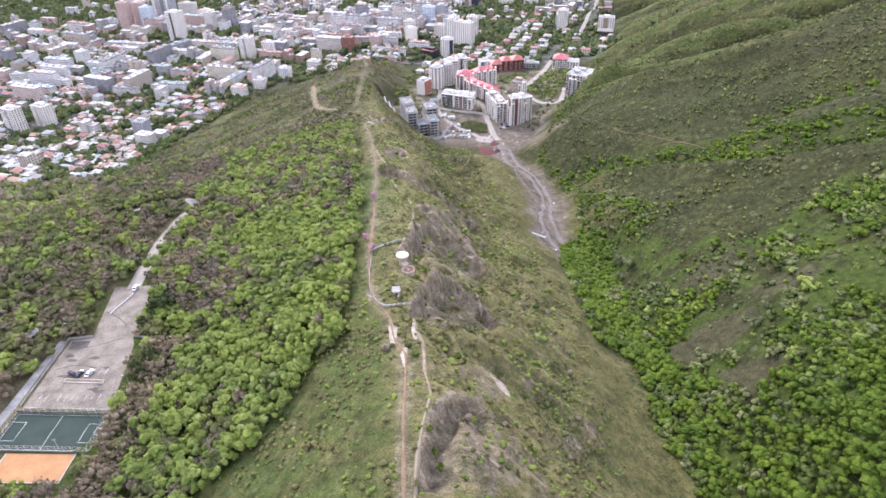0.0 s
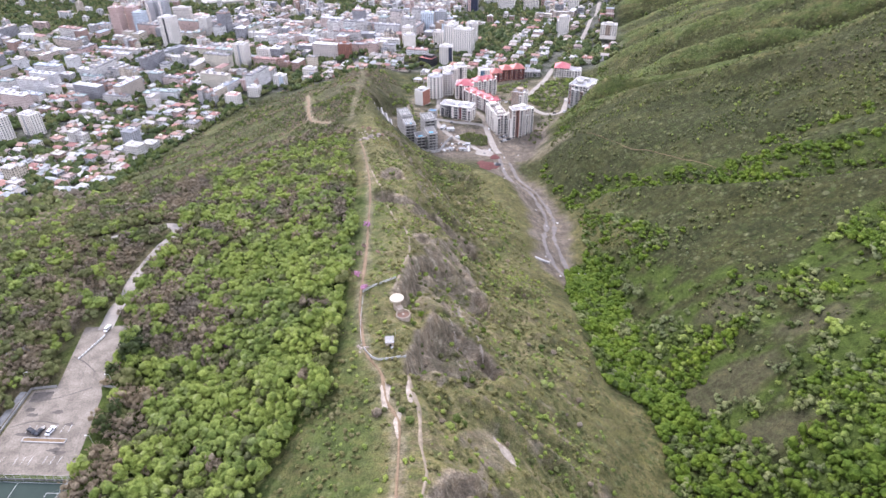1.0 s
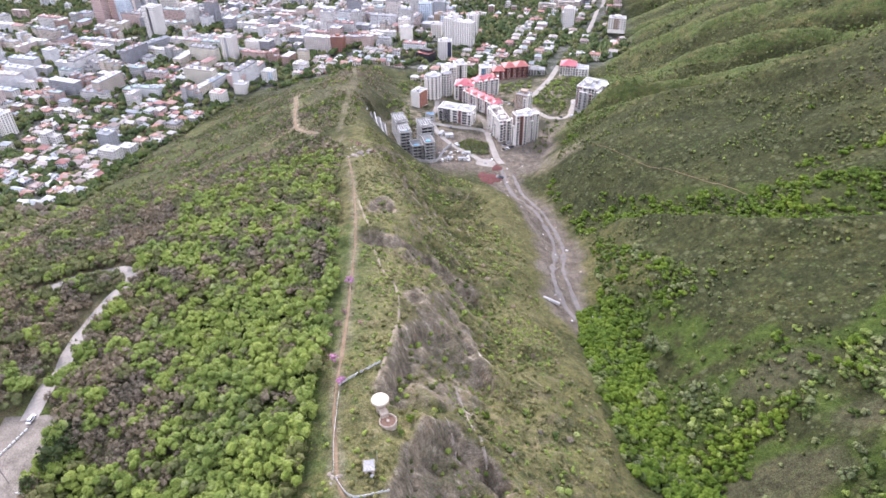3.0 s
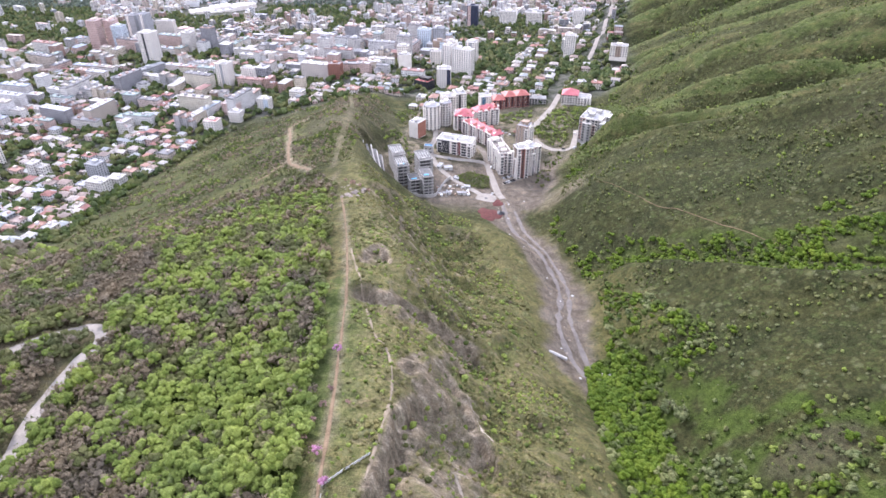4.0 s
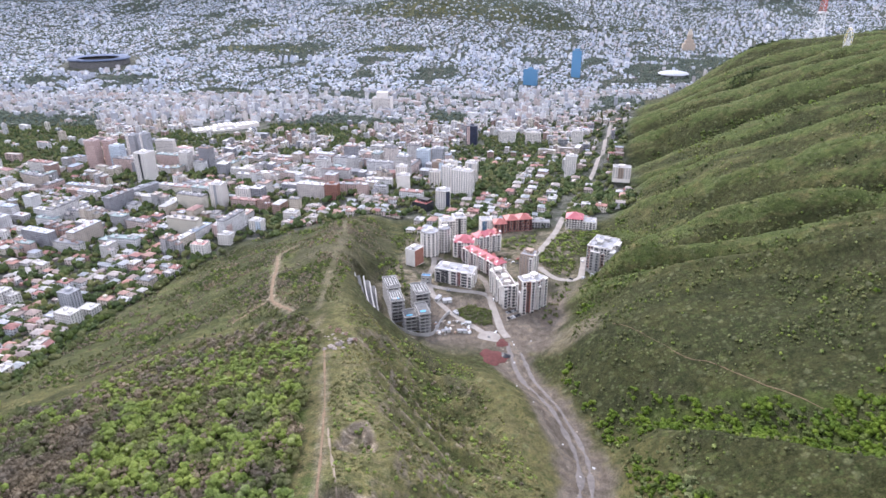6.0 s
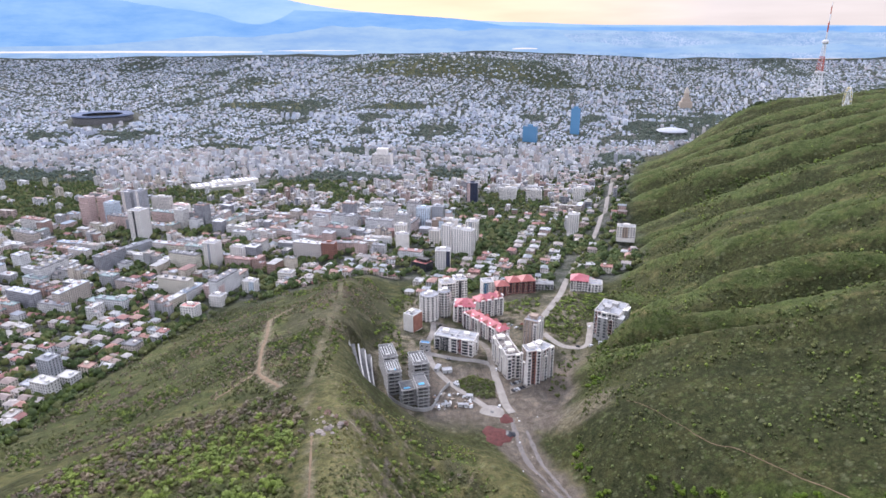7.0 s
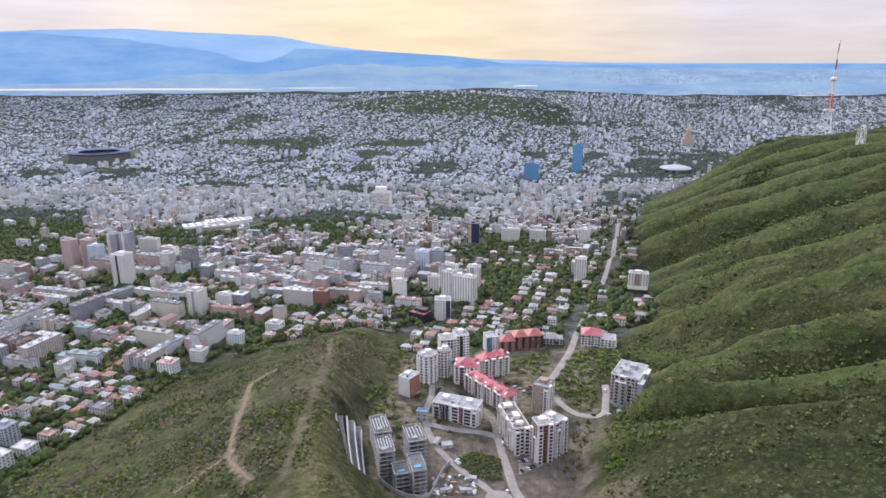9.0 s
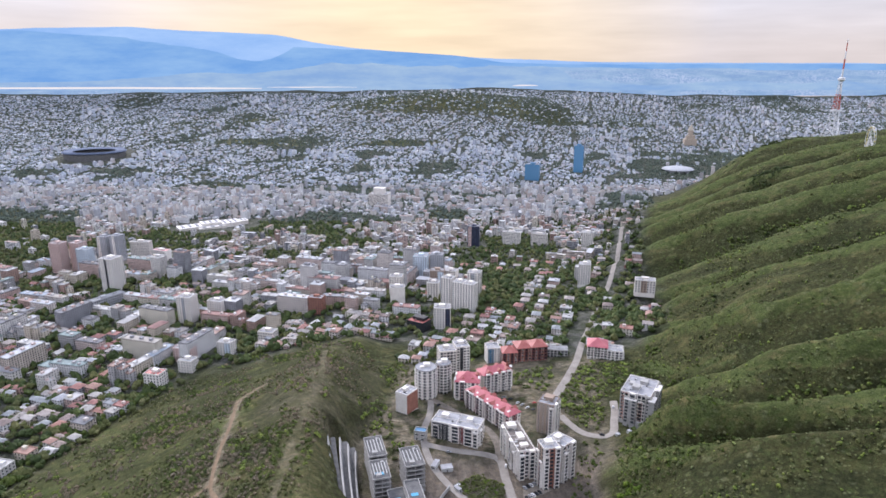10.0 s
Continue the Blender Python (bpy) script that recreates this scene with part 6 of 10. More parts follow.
SITES = [(-614, 912, 36), (-428, 860, 15), (-306, 1045, 34), (-268, 1094, 18), (-222, 1126, 16), (-552, 1232, 26), (-530, 1262, 26), (-506, 1296, 26), (-8, 1115, 42), (25, 1195, 52), (-52, 1225, 24), (-170, 1205, 30), (-358, 1202, 28), (303, 1182, 34), (250, 1320, 22), (-545, 1345, 34), (-676, 1462, 34), (-643, 1452, 26), (-620, 1530, 40), (-590, 1994, 110), (90, 1700, 30), (597, 2955, 40), (386, 2817, 45), (-1556, 3270, 175)]
STREET_LINE = [(420, 1700), (330, 1420), (262, 1250), (222, 1140), (201, 1082), (181, 1030), (163, 977)]
cr = np.random.RandomState(101)


def lay_town():
    """Rows of kind, type, x, y, turn, and places for garden trees."""
    rows, green = [], []
    v, line = 430.0, 0
    while v < 2100:
        deep = 25 if v < 2150 else 26 if v < 3300 else 25
        line += 1
        v += deep + (11 if line % 3 == 0 else 3)
        u, spot = -4800.0, 0
        while u < 4800:
            wide = 27 if v < 2150 else 28 if v < 3300 else 24
            spot += 1
            u += wide + (10 if spot % 5 == 0 else 1)
            x, y = gc * u - gs * v, gs * u + gc * v
            if y < 560 or y > 1500 or abs(x) > 0.72 * (y - 230) + 200:
                continue
            rows.append((x, y))
    p = np.array(rows)
    ok = (urban(p[:, 0], p[:, 1]) > 0.75) & ~((p[:, 0] > -200) & (p[:, 0] < 300) & (p[:, 1] < 1000)) & ~inside(KEEP_OUT, p[:, 0], p[:, 1]) & (near_line(STREET_LINE, p[:, 0], p[:, 1]) > 13)
    park = np.zeros(len(p), bool)
    for poly in PARKS:
        park |= inside(poly, p[:, 0], p[:, 1])
    near_site = np.zeros(len(p), bool)
    for x, y, r in SITES:
        near_site |= np.hypot(p[:, 0] - x, p[:, 1] - y) < r + 8
    edge = np.interp(p[:, 1], np.arange(-400, 5200, 4.0), SMOOTH[1][0])
    tone = rough(p[:, 0], p[:, 1], 260, 111)
    out = []
    for (x, y), fine, pk, ns, ex, tn in zip(p, ok, park, near_site, edge, tone):
        if not fine:
            continue
        if ns:
            for k in range(5 if y < 1400 else 0):
                green.append((x + cr.uniform(-14, 14), y + cr.uniform(-13, 13), cr.uniform(0.6, 1.0)))
            continue
        if pk:
            for k in range(9):
                green.append((x + cr.uniform(-14, 14), y + cr.uniform(-13, 13), cr.uniform(1.0, 1.5)))
            if cr.uniform() < 0.93:
                continue
        d = cr.uniform()
        low = (y < 1000 and x > ex - 260) or (y < 800) or (x > -200 and y < 1170)
        garden = (40 < x < 420 and 1040 < y < 1750)
        if garden:
            kind = "villa" if d < 0.62 else "house" if d < 0.74 else "mid" if d < 0.80 else "tower" if d < 0.82 and y > 1300 else ""
        elif low:
            kind = "house" if d < 0.64 else "villa" if d < 0.84 else "mid" if d < 0.93 else "slab" if d < 0.97 and y > 880 else ""
        elif y < 1500 and x < -200:
            kind = ("house" if d < 0.20 else "slab" if d < 0.44 else "mid" if d < 0.66 else "villa" if d < 0.86 else "") if y < 1250 else ("house" if d < 0.16 else "slab" if d < 0.48 else "mid" if d < 0.76 else "tower" if d < 0.785 else "villa" if d < 0.88 else "")
        elif y < 2300:
            kind = "mid" if d < 0.48 + 0.1 * tn else "slab" if d < 0.66 else "tower" if d < 0.74 + 0.1 * tn else "house" if d < 0.87 else ""
        elif y < 3300:
            kind = "mid" if d < 0.34 else "slab" if d < 0.44 else "tower" if d < 0.48 + 0.06 * tn else "villa" if d < 0.68 else "house" if d < 0.80 else ""
        else:
            kind = "villa" if d < 0.52 else "mid" if d < 0.66 else "slab" if d < 0.68 + (0.10 if x > 700 else 0) else ""
        turn = GRID + (90 if cr.uniform() < 0.3 else 0) + cr.normal(0, 3)
        places = [(0, 0)]
        if kind in ("house",):
            places = [(-7, -6), (7, 6.5), (7, -6.5), (-7, 7)][: 3 + (cr.uniform() < 0.6)]
        if kind == "villa" and not garden:
            places = [(-7.5, -3), (7.5, 4)]
        if kind == "slab" and cr.uniform() < 0.55:
            turn = GRID + cr.normal(0, 2)
        for a, b in places if kind else ():
            out.append((kind, cr.randint(len(TOWN[kind])), x + gc * a - gs * b + cr.normal(0, 1.5), y + gs * a + gc * b + cr.normal(0, 1.5), turn))
        if kind and kind != "tower" and cr.uniform() < (0.14 if y < 3300 else 0.05):
            kind = ""
            out = out[: len(out) - len(places)]
        trees = 12 if garden else 9.0 if y < 1500 else 1.8 if y < 2300 else 1.3 if y < 3300 else 0.8
        if not kind:
            trees += 1.5
        for k in range(int(trees + cr.uniform())):
            green.append((x + cr.uniform(-17, 17), y + cr.uniform(-15, 15), cr.uniform(0.55, 1.0)))
    return out, green


TOWN_ROWS, TOWN_GREEN = lay_town()
# garages, sheds and lean-tos in the yards
yard_rows = []
for kind, n, x, y, turn in TOWN_ROWS:
    for k in range(2):
        if cr.uniform() < 0.75:
            a = cr.uniform(0, 6.2832)
            reach = 0.5 * TOWN[kind][n]["size"][0] + cr.uniform(2, 8)
            bx_, by_ = x + reach * math.cos(a), y + reach * math.sin(a)
            if urban(np.array(bx_), np.array(by_)) > 0.7 and not inside(KEEP_OUT, np.array([bx_]), np.array([by_]))[0] and near_line(STREET_LINE, np.array([bx_]), np.array([by_]))[0] > 9:
                yard_rows.append((bx_, by_, gz(bx_, by_) - 1, cr.uniform(3, 9), cr.uniform(3, 6), cr.uniform(3.2, 5.0), turn + 90 * (cr.uniform() < 0.5)))
tagged(new("yard_sheds", box_mesh("yard_sheds", yard_rows, M_MANYHOUSE)), "garages, sheds and lean-tos in the yards", "sheds", kind="stuff")
TOWN_ROWS.sort(key=lambda q: math.hypot(q[2], q[3] - 325))
TOWN_ME = {(k, n): [fast_mesh(title, *one[title], mat) for title, mat in (("wall", M_CITYWALL), ("roof", M_HOUSEROOF if k in ("house", "villa") else M_CITYROOF), ("window", M_GLASS))] for k, some in TOWN.items() for n, one in enumerate(some)}
HEAD_ME = {(k, n): fast_mesh("stair_head", *one["head"], M_CITYWALL) for k, some in TOWN.items() for n, one in enumerate(some) if one["head"] is not None}
made_count = {k: 0 for k in TOWN}
far_town = []
for kind, n, x, y, turn in TOWN_ROWS:
    if made_count[kind] < (80 if kind == "house" else 46) and y < 1750:
        made_count[kind] += 1
        label, category, group = TOWN_LABELS[kind]
        t = thing("house" if kind in ("house", "villa") else "apartment_building", pose(x, y, gz(x, y), 0, 0, turn), label, category, group)
        wall_me, roof_me, win_me = TOWN_ME[kind, n]
        part("wall", wall_me, t)
        part("roof", roof_me, t)
        part("glazing", win_me, t, "dark window panes", kind="stuff")
        if (kind, n) in HEAD_ME:
            part("stair_head", HEAD_ME[kind, n], t, "stair heads on the flat roof", kind="stuff")
    else:
        far_town.append((kind, n, x, y, turn))


def join_town(rows, title, mat, name, label, most_y):
    vs, fs, n = [], [], 0
    for kind, k, x, y, turn in rows:
        if y > most_y:
            continue
        v, f = TOWN[kind][k][title]
        c, s = math.cos(radians(turn)), math.sin(radians(turn))
        vs.append(np.stack([v[:, 0] * c - v[:, 1] * s + x, v[:, 0] * s + v[:, 1] * c + y, v[:, 2] + ground_cache[x, y]], 1))
        fs.append(f + n)
        n += len(v)
    return tagged(new(name, fast_mesh(name, np.concatenate(vs), np.concatenate(fs), mat)), label, "buildings", kind="stuff")


fx, fy = np.array([q[2] for q in far_town]), np.array([q[3] for q in far_town])
ground_cache = {(x, y): z for x, y, z in zip(fx, fy, ground_z(fx, fy))}
LOW_RISE = ("house", "villa")
join_town(far_town, "wall", M_MANYWALL, "city_walls", "pale plastered walls of the spread-out city", 9000)
join_town([q for q in far_town if q[0] in LOW_RISE], "roof", M_MANYHOUSE, "city_roofs", "rusty red and grey roofs of small houses", 9000)
join_town([q for q in far_town if q[0] not in LOW_RISE], "roof", M_MANYROOF, "city_roofs", "grey and white flat roofs of the city", 9000)
join_town([q for q in far_town if TOWN[q[0]][q[1]]["head"] is not None], "head", M_MANYWALL, "city_walls", "stair heads on the flat roofs", 9000)
join_town(far_town, "window", M_GLASS, "city_windows", "dark window panes of the city", 9000)


def far_city(y0, y1, gap, share, glazed, seed, rise=1.0):
    """Close rows of blocks and houses too far to tell their parts, in uneven sizes, with trees between."""
    r = np.random.RandomState(seed)
    # past 2600 m the palette with haze painted in
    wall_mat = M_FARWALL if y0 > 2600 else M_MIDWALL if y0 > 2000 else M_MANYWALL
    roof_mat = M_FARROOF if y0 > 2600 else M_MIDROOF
    u, v = np.meshgrid(np.arange(-4800, 4800, gap), np.arange(y0 * 0.55, y1 * 1.25 + 600, gap))
    u = u + 9 * np.floor(u / (gap * 5)) * 0.0 + r.uniform(-0.28, 0.28, u.shape) * gap
    v = v + r.uniform(-0.28, 0.28, v.shape) * gap
    x, y = (gc * u - gs * v).ravel(), (gs * u + gc * v).ravel()
    k = (y >= y0) & (y < y1) & (np.abs(x) < 0.72 * (y - 230) + 200)
    x, y = x[k], y[k]
    k = (urban(x, y) > 0.72) & (near_line(STREET_LINE, x, y) > 12)
    for sx_, sy_, sr_ in SITES:
        k &= np.hypot(x - sx_, y - sy_) > sr_ + 6
    x, y = x[k], y[k]
    bend = 70 * rough(x, y, 420, 171)
    avenue = (np.abs(((x * gc + y * gs + bend) / 170.0) % 1.0 - 0.5) < 0.045) | (np.abs(((-x * gs + y * gc + bend) / 230.0) % 1.0 - 0.5) < 0.03)
    park = rough(x, y, 330, 151) > 0.62
    for poly in PARKS:
        park |= inside(poly, x, y)
    tone = rough(x, y, 300, 111)
    empty = (r.uniform(0, 1, len(x)) < np.where(park, np.where(y > 3700, 0.72, 0.95), 0.20)) | avenue
    trees = [(a, b) for a, b in zip(x[empty & ~avenue], y[empty & ~avenue])]
    for n in range(2):
        more = (r.uniform(0, 1, len(x)) < np.where(park, 1.0, 0.75 if gap < 17 else 0.52)) & ~avenue
        trees += [(a + r.uniform(-0.6, 0.6) * gap, b + r.uniform(-0.6, 0.6) * gap) for a, b in zip(x[more], y[more])]
    lined = avenue & (r.uniform(0, 1, len(x)) < 0.75)
    trees += [(a + r.uniform(-0.3, 0.3) * gap, b + r.uniform(-0.3, 0.3) * gap) for a, b in zip(x[lined], y[lined])]
    x, y, tone = x[~empty], y[~empty], tone[~empty]
    d = r.uniform(0, 1, len(x)) - 0.22 * tone
    w, deep = gap * r.uniform(0.45, 1.0, len(x)), gap * r.uniform(0.42, 0.85, len(x))
    high = np.where(d < share[0], r.uniform(3.0, 7.5, len(x)), np.where(d < share[1], r.uniform(9, 19, len(x)), r.uniform(22, 38, len(x))))
    high = high * rise
    slab = (d > share[0]) & (d < share[1]) & (r.uniform(0, 1, len(x)) < 0.16)
    w, high = np.where(slab, gap * r.uniform(1.5, 2.3, len(x)), w), np.where(slab, rise * r.uniform(12, 22, len(x)), high)
    turn = radians(GRID) + r.normal(0, 0.10, len(x)) + 1.5708 * (r.uniform(0, 1, len(x)) < 0.35)
    z = ground_z(x, y)
    low = d < share[0]
    c, s = np.cos(turn), np.sin(turn)

    def corner(a, b, h):
        return np.stack([x + c * a * w / 2 - s * b * deep / 2, y + s * a * w / 2 + c * b * deep / 2, z + h], 1)

    ring = ((-1, -1), (1, -1), (1, 1), (-1, 1))
    block = np.stack([corner(a, b, -6 + 0 * z) for a, b in ring] + [corner(a, b, high) for a, b in ring], 1)
    n = len(x)
    walls = np.array([(0, 1, 5, 4), (1, 2, 6, 5), (2, 3, 7, 6), (3, 0, 4, 7)])
    tagged(new("city_walls", fast_mesh("city_walls", block.reshape(-1, 3), (walls[None] + 8 * np.arange(n)[:, None, None]).reshape(-1, 4), wall_mat)), "plastered walls of the far close-built city", "buildings", kind="stuff")
    eave = np.stack([corner(a * 1.06, b * 1.06, high + 0.02) for a, b in ring] + [corner(-0.35, 0, high + 0.22 * np.minimum(w, deep)), corner(0.35, 0, high + 0.22 * np.minimum(w, deep))], 1)
    pitched = np.array([(0, 1, 5), (0, 5, 4), (1, 2, 5), (2, 3, 4), (2, 4, 5), (3, 0, 4)])
    hip = low & (r.uniform(0, 1, n) < 0.75)
    m = np.where(hip)[0]
    tagged(new("city_roofs", fast_mesh("city_roofs", eave[m].reshape(-1, 3), (pitched[None] + 6 * np.arange(len(m))[:, None, None]).reshape(-1, 3), roof_mat if y0 > 2000 else M_MANYHOUSE)), "grey and rusty pitched roofs of the far city", "buildings", kind="stuff")
    m = np.where(~hip)[0]
    flat = np.stack([corner(a, b, high - 0.7) for a, b in ring], 1)[m]
    rim = block[m][:, 4:]
    tops = [flat.reshape(-1, 3)]
    heads = [(x[i] + r.uniform(-0.2, 0.2) * w[i], y[i] + r.uniform(-0.2, 0.2) * deep[i], z[i] + high[i] - 0.7, r.uniform(0.2, 0.5) * w[i], r.uniform(0.25, 0.5) * deep[i], r.uniform(2.2, 4.5), math.degrees(turn[i])) for i in m if high[i] > 9 and r.uniform() < 0.75]
    tagged(new("city_roofs", fast_mesh("city_roofs", np.concatenate(tops), np.arange(4 * len(m)).reshape(-1, 4), roof_mat if y0 > 2000 else M_MANYROOF)), "grey flat roofs of the far city", "buildings", kind="stuff")
    tagged(new("city_walls", box_mesh("city_walls", heads, wall_mat)), "stair heads and top floors on the far roofs", "buildings", kind="stuff")
    if glazed:
        qs = []
        for i in np.where(high > 9)[0]:
            floors = int(high[i] / 3.1)
            for a0, b0, a1, b1 in ((-0.9, -1, 0.9, -1), (-1, 0.85, -1, -0.85), (1, -0.85, 1, 0.85)):
                push = 1.0 + 0.16 / (deep[i] if b0 == b1 else w[i]) * 2
                for f in range(floors):
                    lo = f * high[i] / floors + 1.0
                    for p, q in ((0.04, 0.44), (0.56, 0.96)) if r.uniform() < 0.5 else ((0.08, 0.92),):
                        ends = []
                        for t in (p, q):
                            a, b = a0 + (a1 - a0) * t, b0 + (b1 - b0) * t
                            a, b = (a * push, b) if a0 == a1 else (a, b * push)
                            ends.append((x[i] + c[i] * a * w[i] / 2 - s[i] * b * deep[i] / 2, y[i] + s[i] * a * w[i] / 2 + c[i] * b * deep[i] / 2))
                        (ax, ay), (bx, by) = ends
                        qs += [(ax, ay, z[i] + lo), (bx, by, z[i] + lo), (bx, by, z[i] + lo + 1.35), (ax, ay, z[i] + lo + 1.35)]
        qs = np.array(qs)
        tagged(new("city_windows", fast_mesh("city_windows", qs, np.arange(len(qs)).reshape(-1, 4), M_GLASS)), "dark window bands of the far blocks", "windows", kind="stuff")
    return trees


far_green = far_city(1500, 2050, 16.0, (0.50, 0.968), True, 201, 0.9)
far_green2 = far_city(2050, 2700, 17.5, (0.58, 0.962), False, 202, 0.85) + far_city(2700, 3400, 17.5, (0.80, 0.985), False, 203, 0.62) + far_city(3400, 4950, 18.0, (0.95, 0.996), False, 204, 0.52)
tg = np.array(TOWN_GREEN)
CLUMP = [crown(190 + s, 4.8, 8.5, 0.0, 2, 0.75, 3, 0.2) for s in range(4)]


gr2 = np.random.RandomState(9)
tg2, tg3 = np.array(far_green), np.array(far_green2)
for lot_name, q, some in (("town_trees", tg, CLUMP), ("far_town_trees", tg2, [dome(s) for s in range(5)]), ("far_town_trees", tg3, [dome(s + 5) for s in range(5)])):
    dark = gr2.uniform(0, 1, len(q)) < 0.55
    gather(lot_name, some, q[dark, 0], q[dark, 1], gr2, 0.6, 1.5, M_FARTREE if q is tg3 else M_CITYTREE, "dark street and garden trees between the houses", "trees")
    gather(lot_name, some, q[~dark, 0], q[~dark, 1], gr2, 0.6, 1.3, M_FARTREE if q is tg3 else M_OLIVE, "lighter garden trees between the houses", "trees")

# dark trees and bushes where the gardens meet the hill
rim_y = np.arange(622, 1010, 3.2)
rim_x = np.interp(rim_y, np.arange(-400, 5200, 4.0), SMOOTH[1][0])
for shift, mat, label in ((-4, M_CITYTREE, "dark trees at the foot of the hill"), (6, M_DARK, "green trees at the foot of the hill"), (15, M_CITYTREE, "dark bushes at the foot of the hill"), (24, M_OLIVE, "olive bushes at the foot of the hill")):
    m = gr2.uniform(0, 1, len(rim_y)) < (0.8, 0.75, 0.6, 0.4)[(-4, 6, 15, 24).index(shift)]
    gather("hill_foot_trees", CLUMP, rim_x[m] + shift + gr2.normal(0, 5, m.sum()), rim_y[m] + gr2.normal(0, 2, m.sum()), gr2, 0.45, 1.1, mat, label, "trees")

# ---- the crest: tanks, hut, fences, car park, pitch ----
def lot_z(y):
    return 182.0 - 0.012 * (y - 160)


def sheet(name, poly, mat, label, category, lift, kind="structure", on_lot=True):
    """A thin paved area with an edge."""
    bm = bmesh.new()
    top = [bm.verts.new((x, y, (lot_z(y) if on_lot else gz(x, y)) + lift)) for x, y in poly]
    low = [bm.verts.new((x, y, (lot_z(y) if on_lot else gz(x, y)) - 0.5)) for x, y in poly]
    f = bm.faces.new(top)
    if f.normal.z < 0:
        f.normal_flip()
    for i in range(len(poly)):
        j = (i + 1) % len(poly)
        bm.faces.new((top[i], low[i], low[j], top[j]))
    bmesh.ops.recalc_face_normals(bm, faces=bm.faces)
    me = bpy.data.meshes.new(name)
    bm.to_mesh(me)
    bm.free()
    me.materials.append(mat)
    return tagged(new(name, me), label, category, kind=kind)


M_PITCH = surface("green_court_paint", (0.014, 0.030, 0.023), (0.023, 0.042, 0.033), 6, 0.8, 0.05, 0.15)
M_CLAY = surface("orange_clay", (0.33, 0.178, 0.078), (0.43, 0.245, 0.118), 5, 0.95, 0.1, 0.15)
M_LINE = surface("white_line_paint", (0.46, 0.46, 0.44), (0.62, 0.62, 0.60), 2, 0.8, 0, 0.15)
M_STONE = surface("beige_stone", (0.36, 0.29, 0.22), (0.52, 0.44, 0.35), 1.6, 0.9, 0.4, 0.3)
M_TANKTOP = surface("cream_tank_roof", (0.42, 0.365, 0.28), (0.54, 0.48, 0.385), 2.5, 0.8, 0.1, 0.12)
M_RUST = surface("rusty_sheet", (0.20, 0.11, 0.07), (0.32, 0.20, 0.14), 1.2, 0.85, 0.2, 0.3)
M_TYRE = surface("tyre_rubber", (0.02, 0.02, 0.02), (0.035, 0.035, 0.035), 0.3, 0.9, 0, 0.2)
sheet("car_park", [(-170, 178.6), (-134, 176.8), (-140, 216), (-142.5, 221), (-147, 261), (-167, 260), (-161, 221), (-170, 219.5)], M_ASPHALT, "cracked beige-grey asphalt car park", "car park", 0.10)
sheet("pavement", [(-178, 160), (-174.5, 160), (-173, 180), (-172.5, 219), (-175, 219), (-177, 180)], M_OLDCONC, "narrow grey footway beside the car park", "pavement", 0.08)


def sports_pitch():
    t = thing("sports_pitch", pose(-152, 166, lot_z(166) + 0.06, 0, 0, -3), "green hard court with white lines inside a mesh fence", "sports court")
    part("surface", box_mesh("surface", [(0, 0, -0.3, 38, 18, 0.34)], M_PITCH), t)
    rows = [(0, 0, 0.045, 0.14, 17, 0.01)]
    for s in (-1, 1):
        rows += [(s * 18.2, 0, 0.045, 0.14, 17, 0.01), (s * 12.6, 0, 0.045, 0.14, 9, 0.01), (s * 15.4, 4.5, 0.045, 5.6, 0.14, 0.01), (s * 15.4, -4.5, 0.045, 5.6, 0.14, 0.01), (0, s * 8.5, 0.045, 36.4, 0.14, 0.01)]
    line_me = {}
    for r in rows:
        key = r[3:6]
        if key not in line_me:
            line_me[key] = box_mesh("line", [(0, 0, 0, *key)], M_LINE)
        part("line", line_me[key], t, at=pose(r[0], r[1], r[2]))
    post_me = box_mesh("fence_post", [(0, 0, 0, 0.10, 0.10, 3.4)], M_METAL)
    for x in np.linspace(-19, 19, 14):
        for y in (-9.2, 9.2):
            part("fence_post", post_me, t, at=pose(x, y, 0))
    for y in np.linspace(-6.2, 6.2, 5):
        for x in (-19.2, 19.2):
            part("fence_post", post_me, t, at=pose(x, y, 0))
    for z in (0.35, 1.3, 2.3, 3.3):
        for s in (-1, 1):
            part("rail", box_mesh("rail", [(0, s * 9.2, z, 38.4, 0.05, 0.05)], M_METAL), t)
            part("rail", box_mesh("rail", [(s * 19.2, 0, z, 0.05, 18.4, 0.05)], M_METAL), t)
    part("kick_board", box_mesh("kick_board", [(0, 9.35, 0, 38.6, 0.12, 1.1)], M_DARKCONC), t)
    part("kick_board", box_mesh("kick_board", [(0, -9.35, 0, 38.6, 0.12, 0.9)], M_DARKCONC), t)
    for s in (-1, 1):
        g = part("goal", rod_mesh("goal", [((s * 18.0, -1.5, 0), (s * 18.0, -1.5, 2)), ((s * 18.0, 1.5, 0), (s * 18.0, 1.5, 2)), ((s * 18.0, -1.5, 2), (s * 18.0, 1.5, 2)), ((s * 18.9, -1.5, 0), (s * 18.0, -1.5, 2)), ((s * 18.9, 1.5, 0), (s * 18.0, 1.5, 2))], 0.07, M_LINE), t)
    part("lamp_mast", rod_mesh("lamp_mast", [((8, -8.6, 0), (8, -8.6, 6.5)), ((7.2, -8.6, 6.4), (8.8, -8.6, 6.4))], 0.09, M_METAL), t)


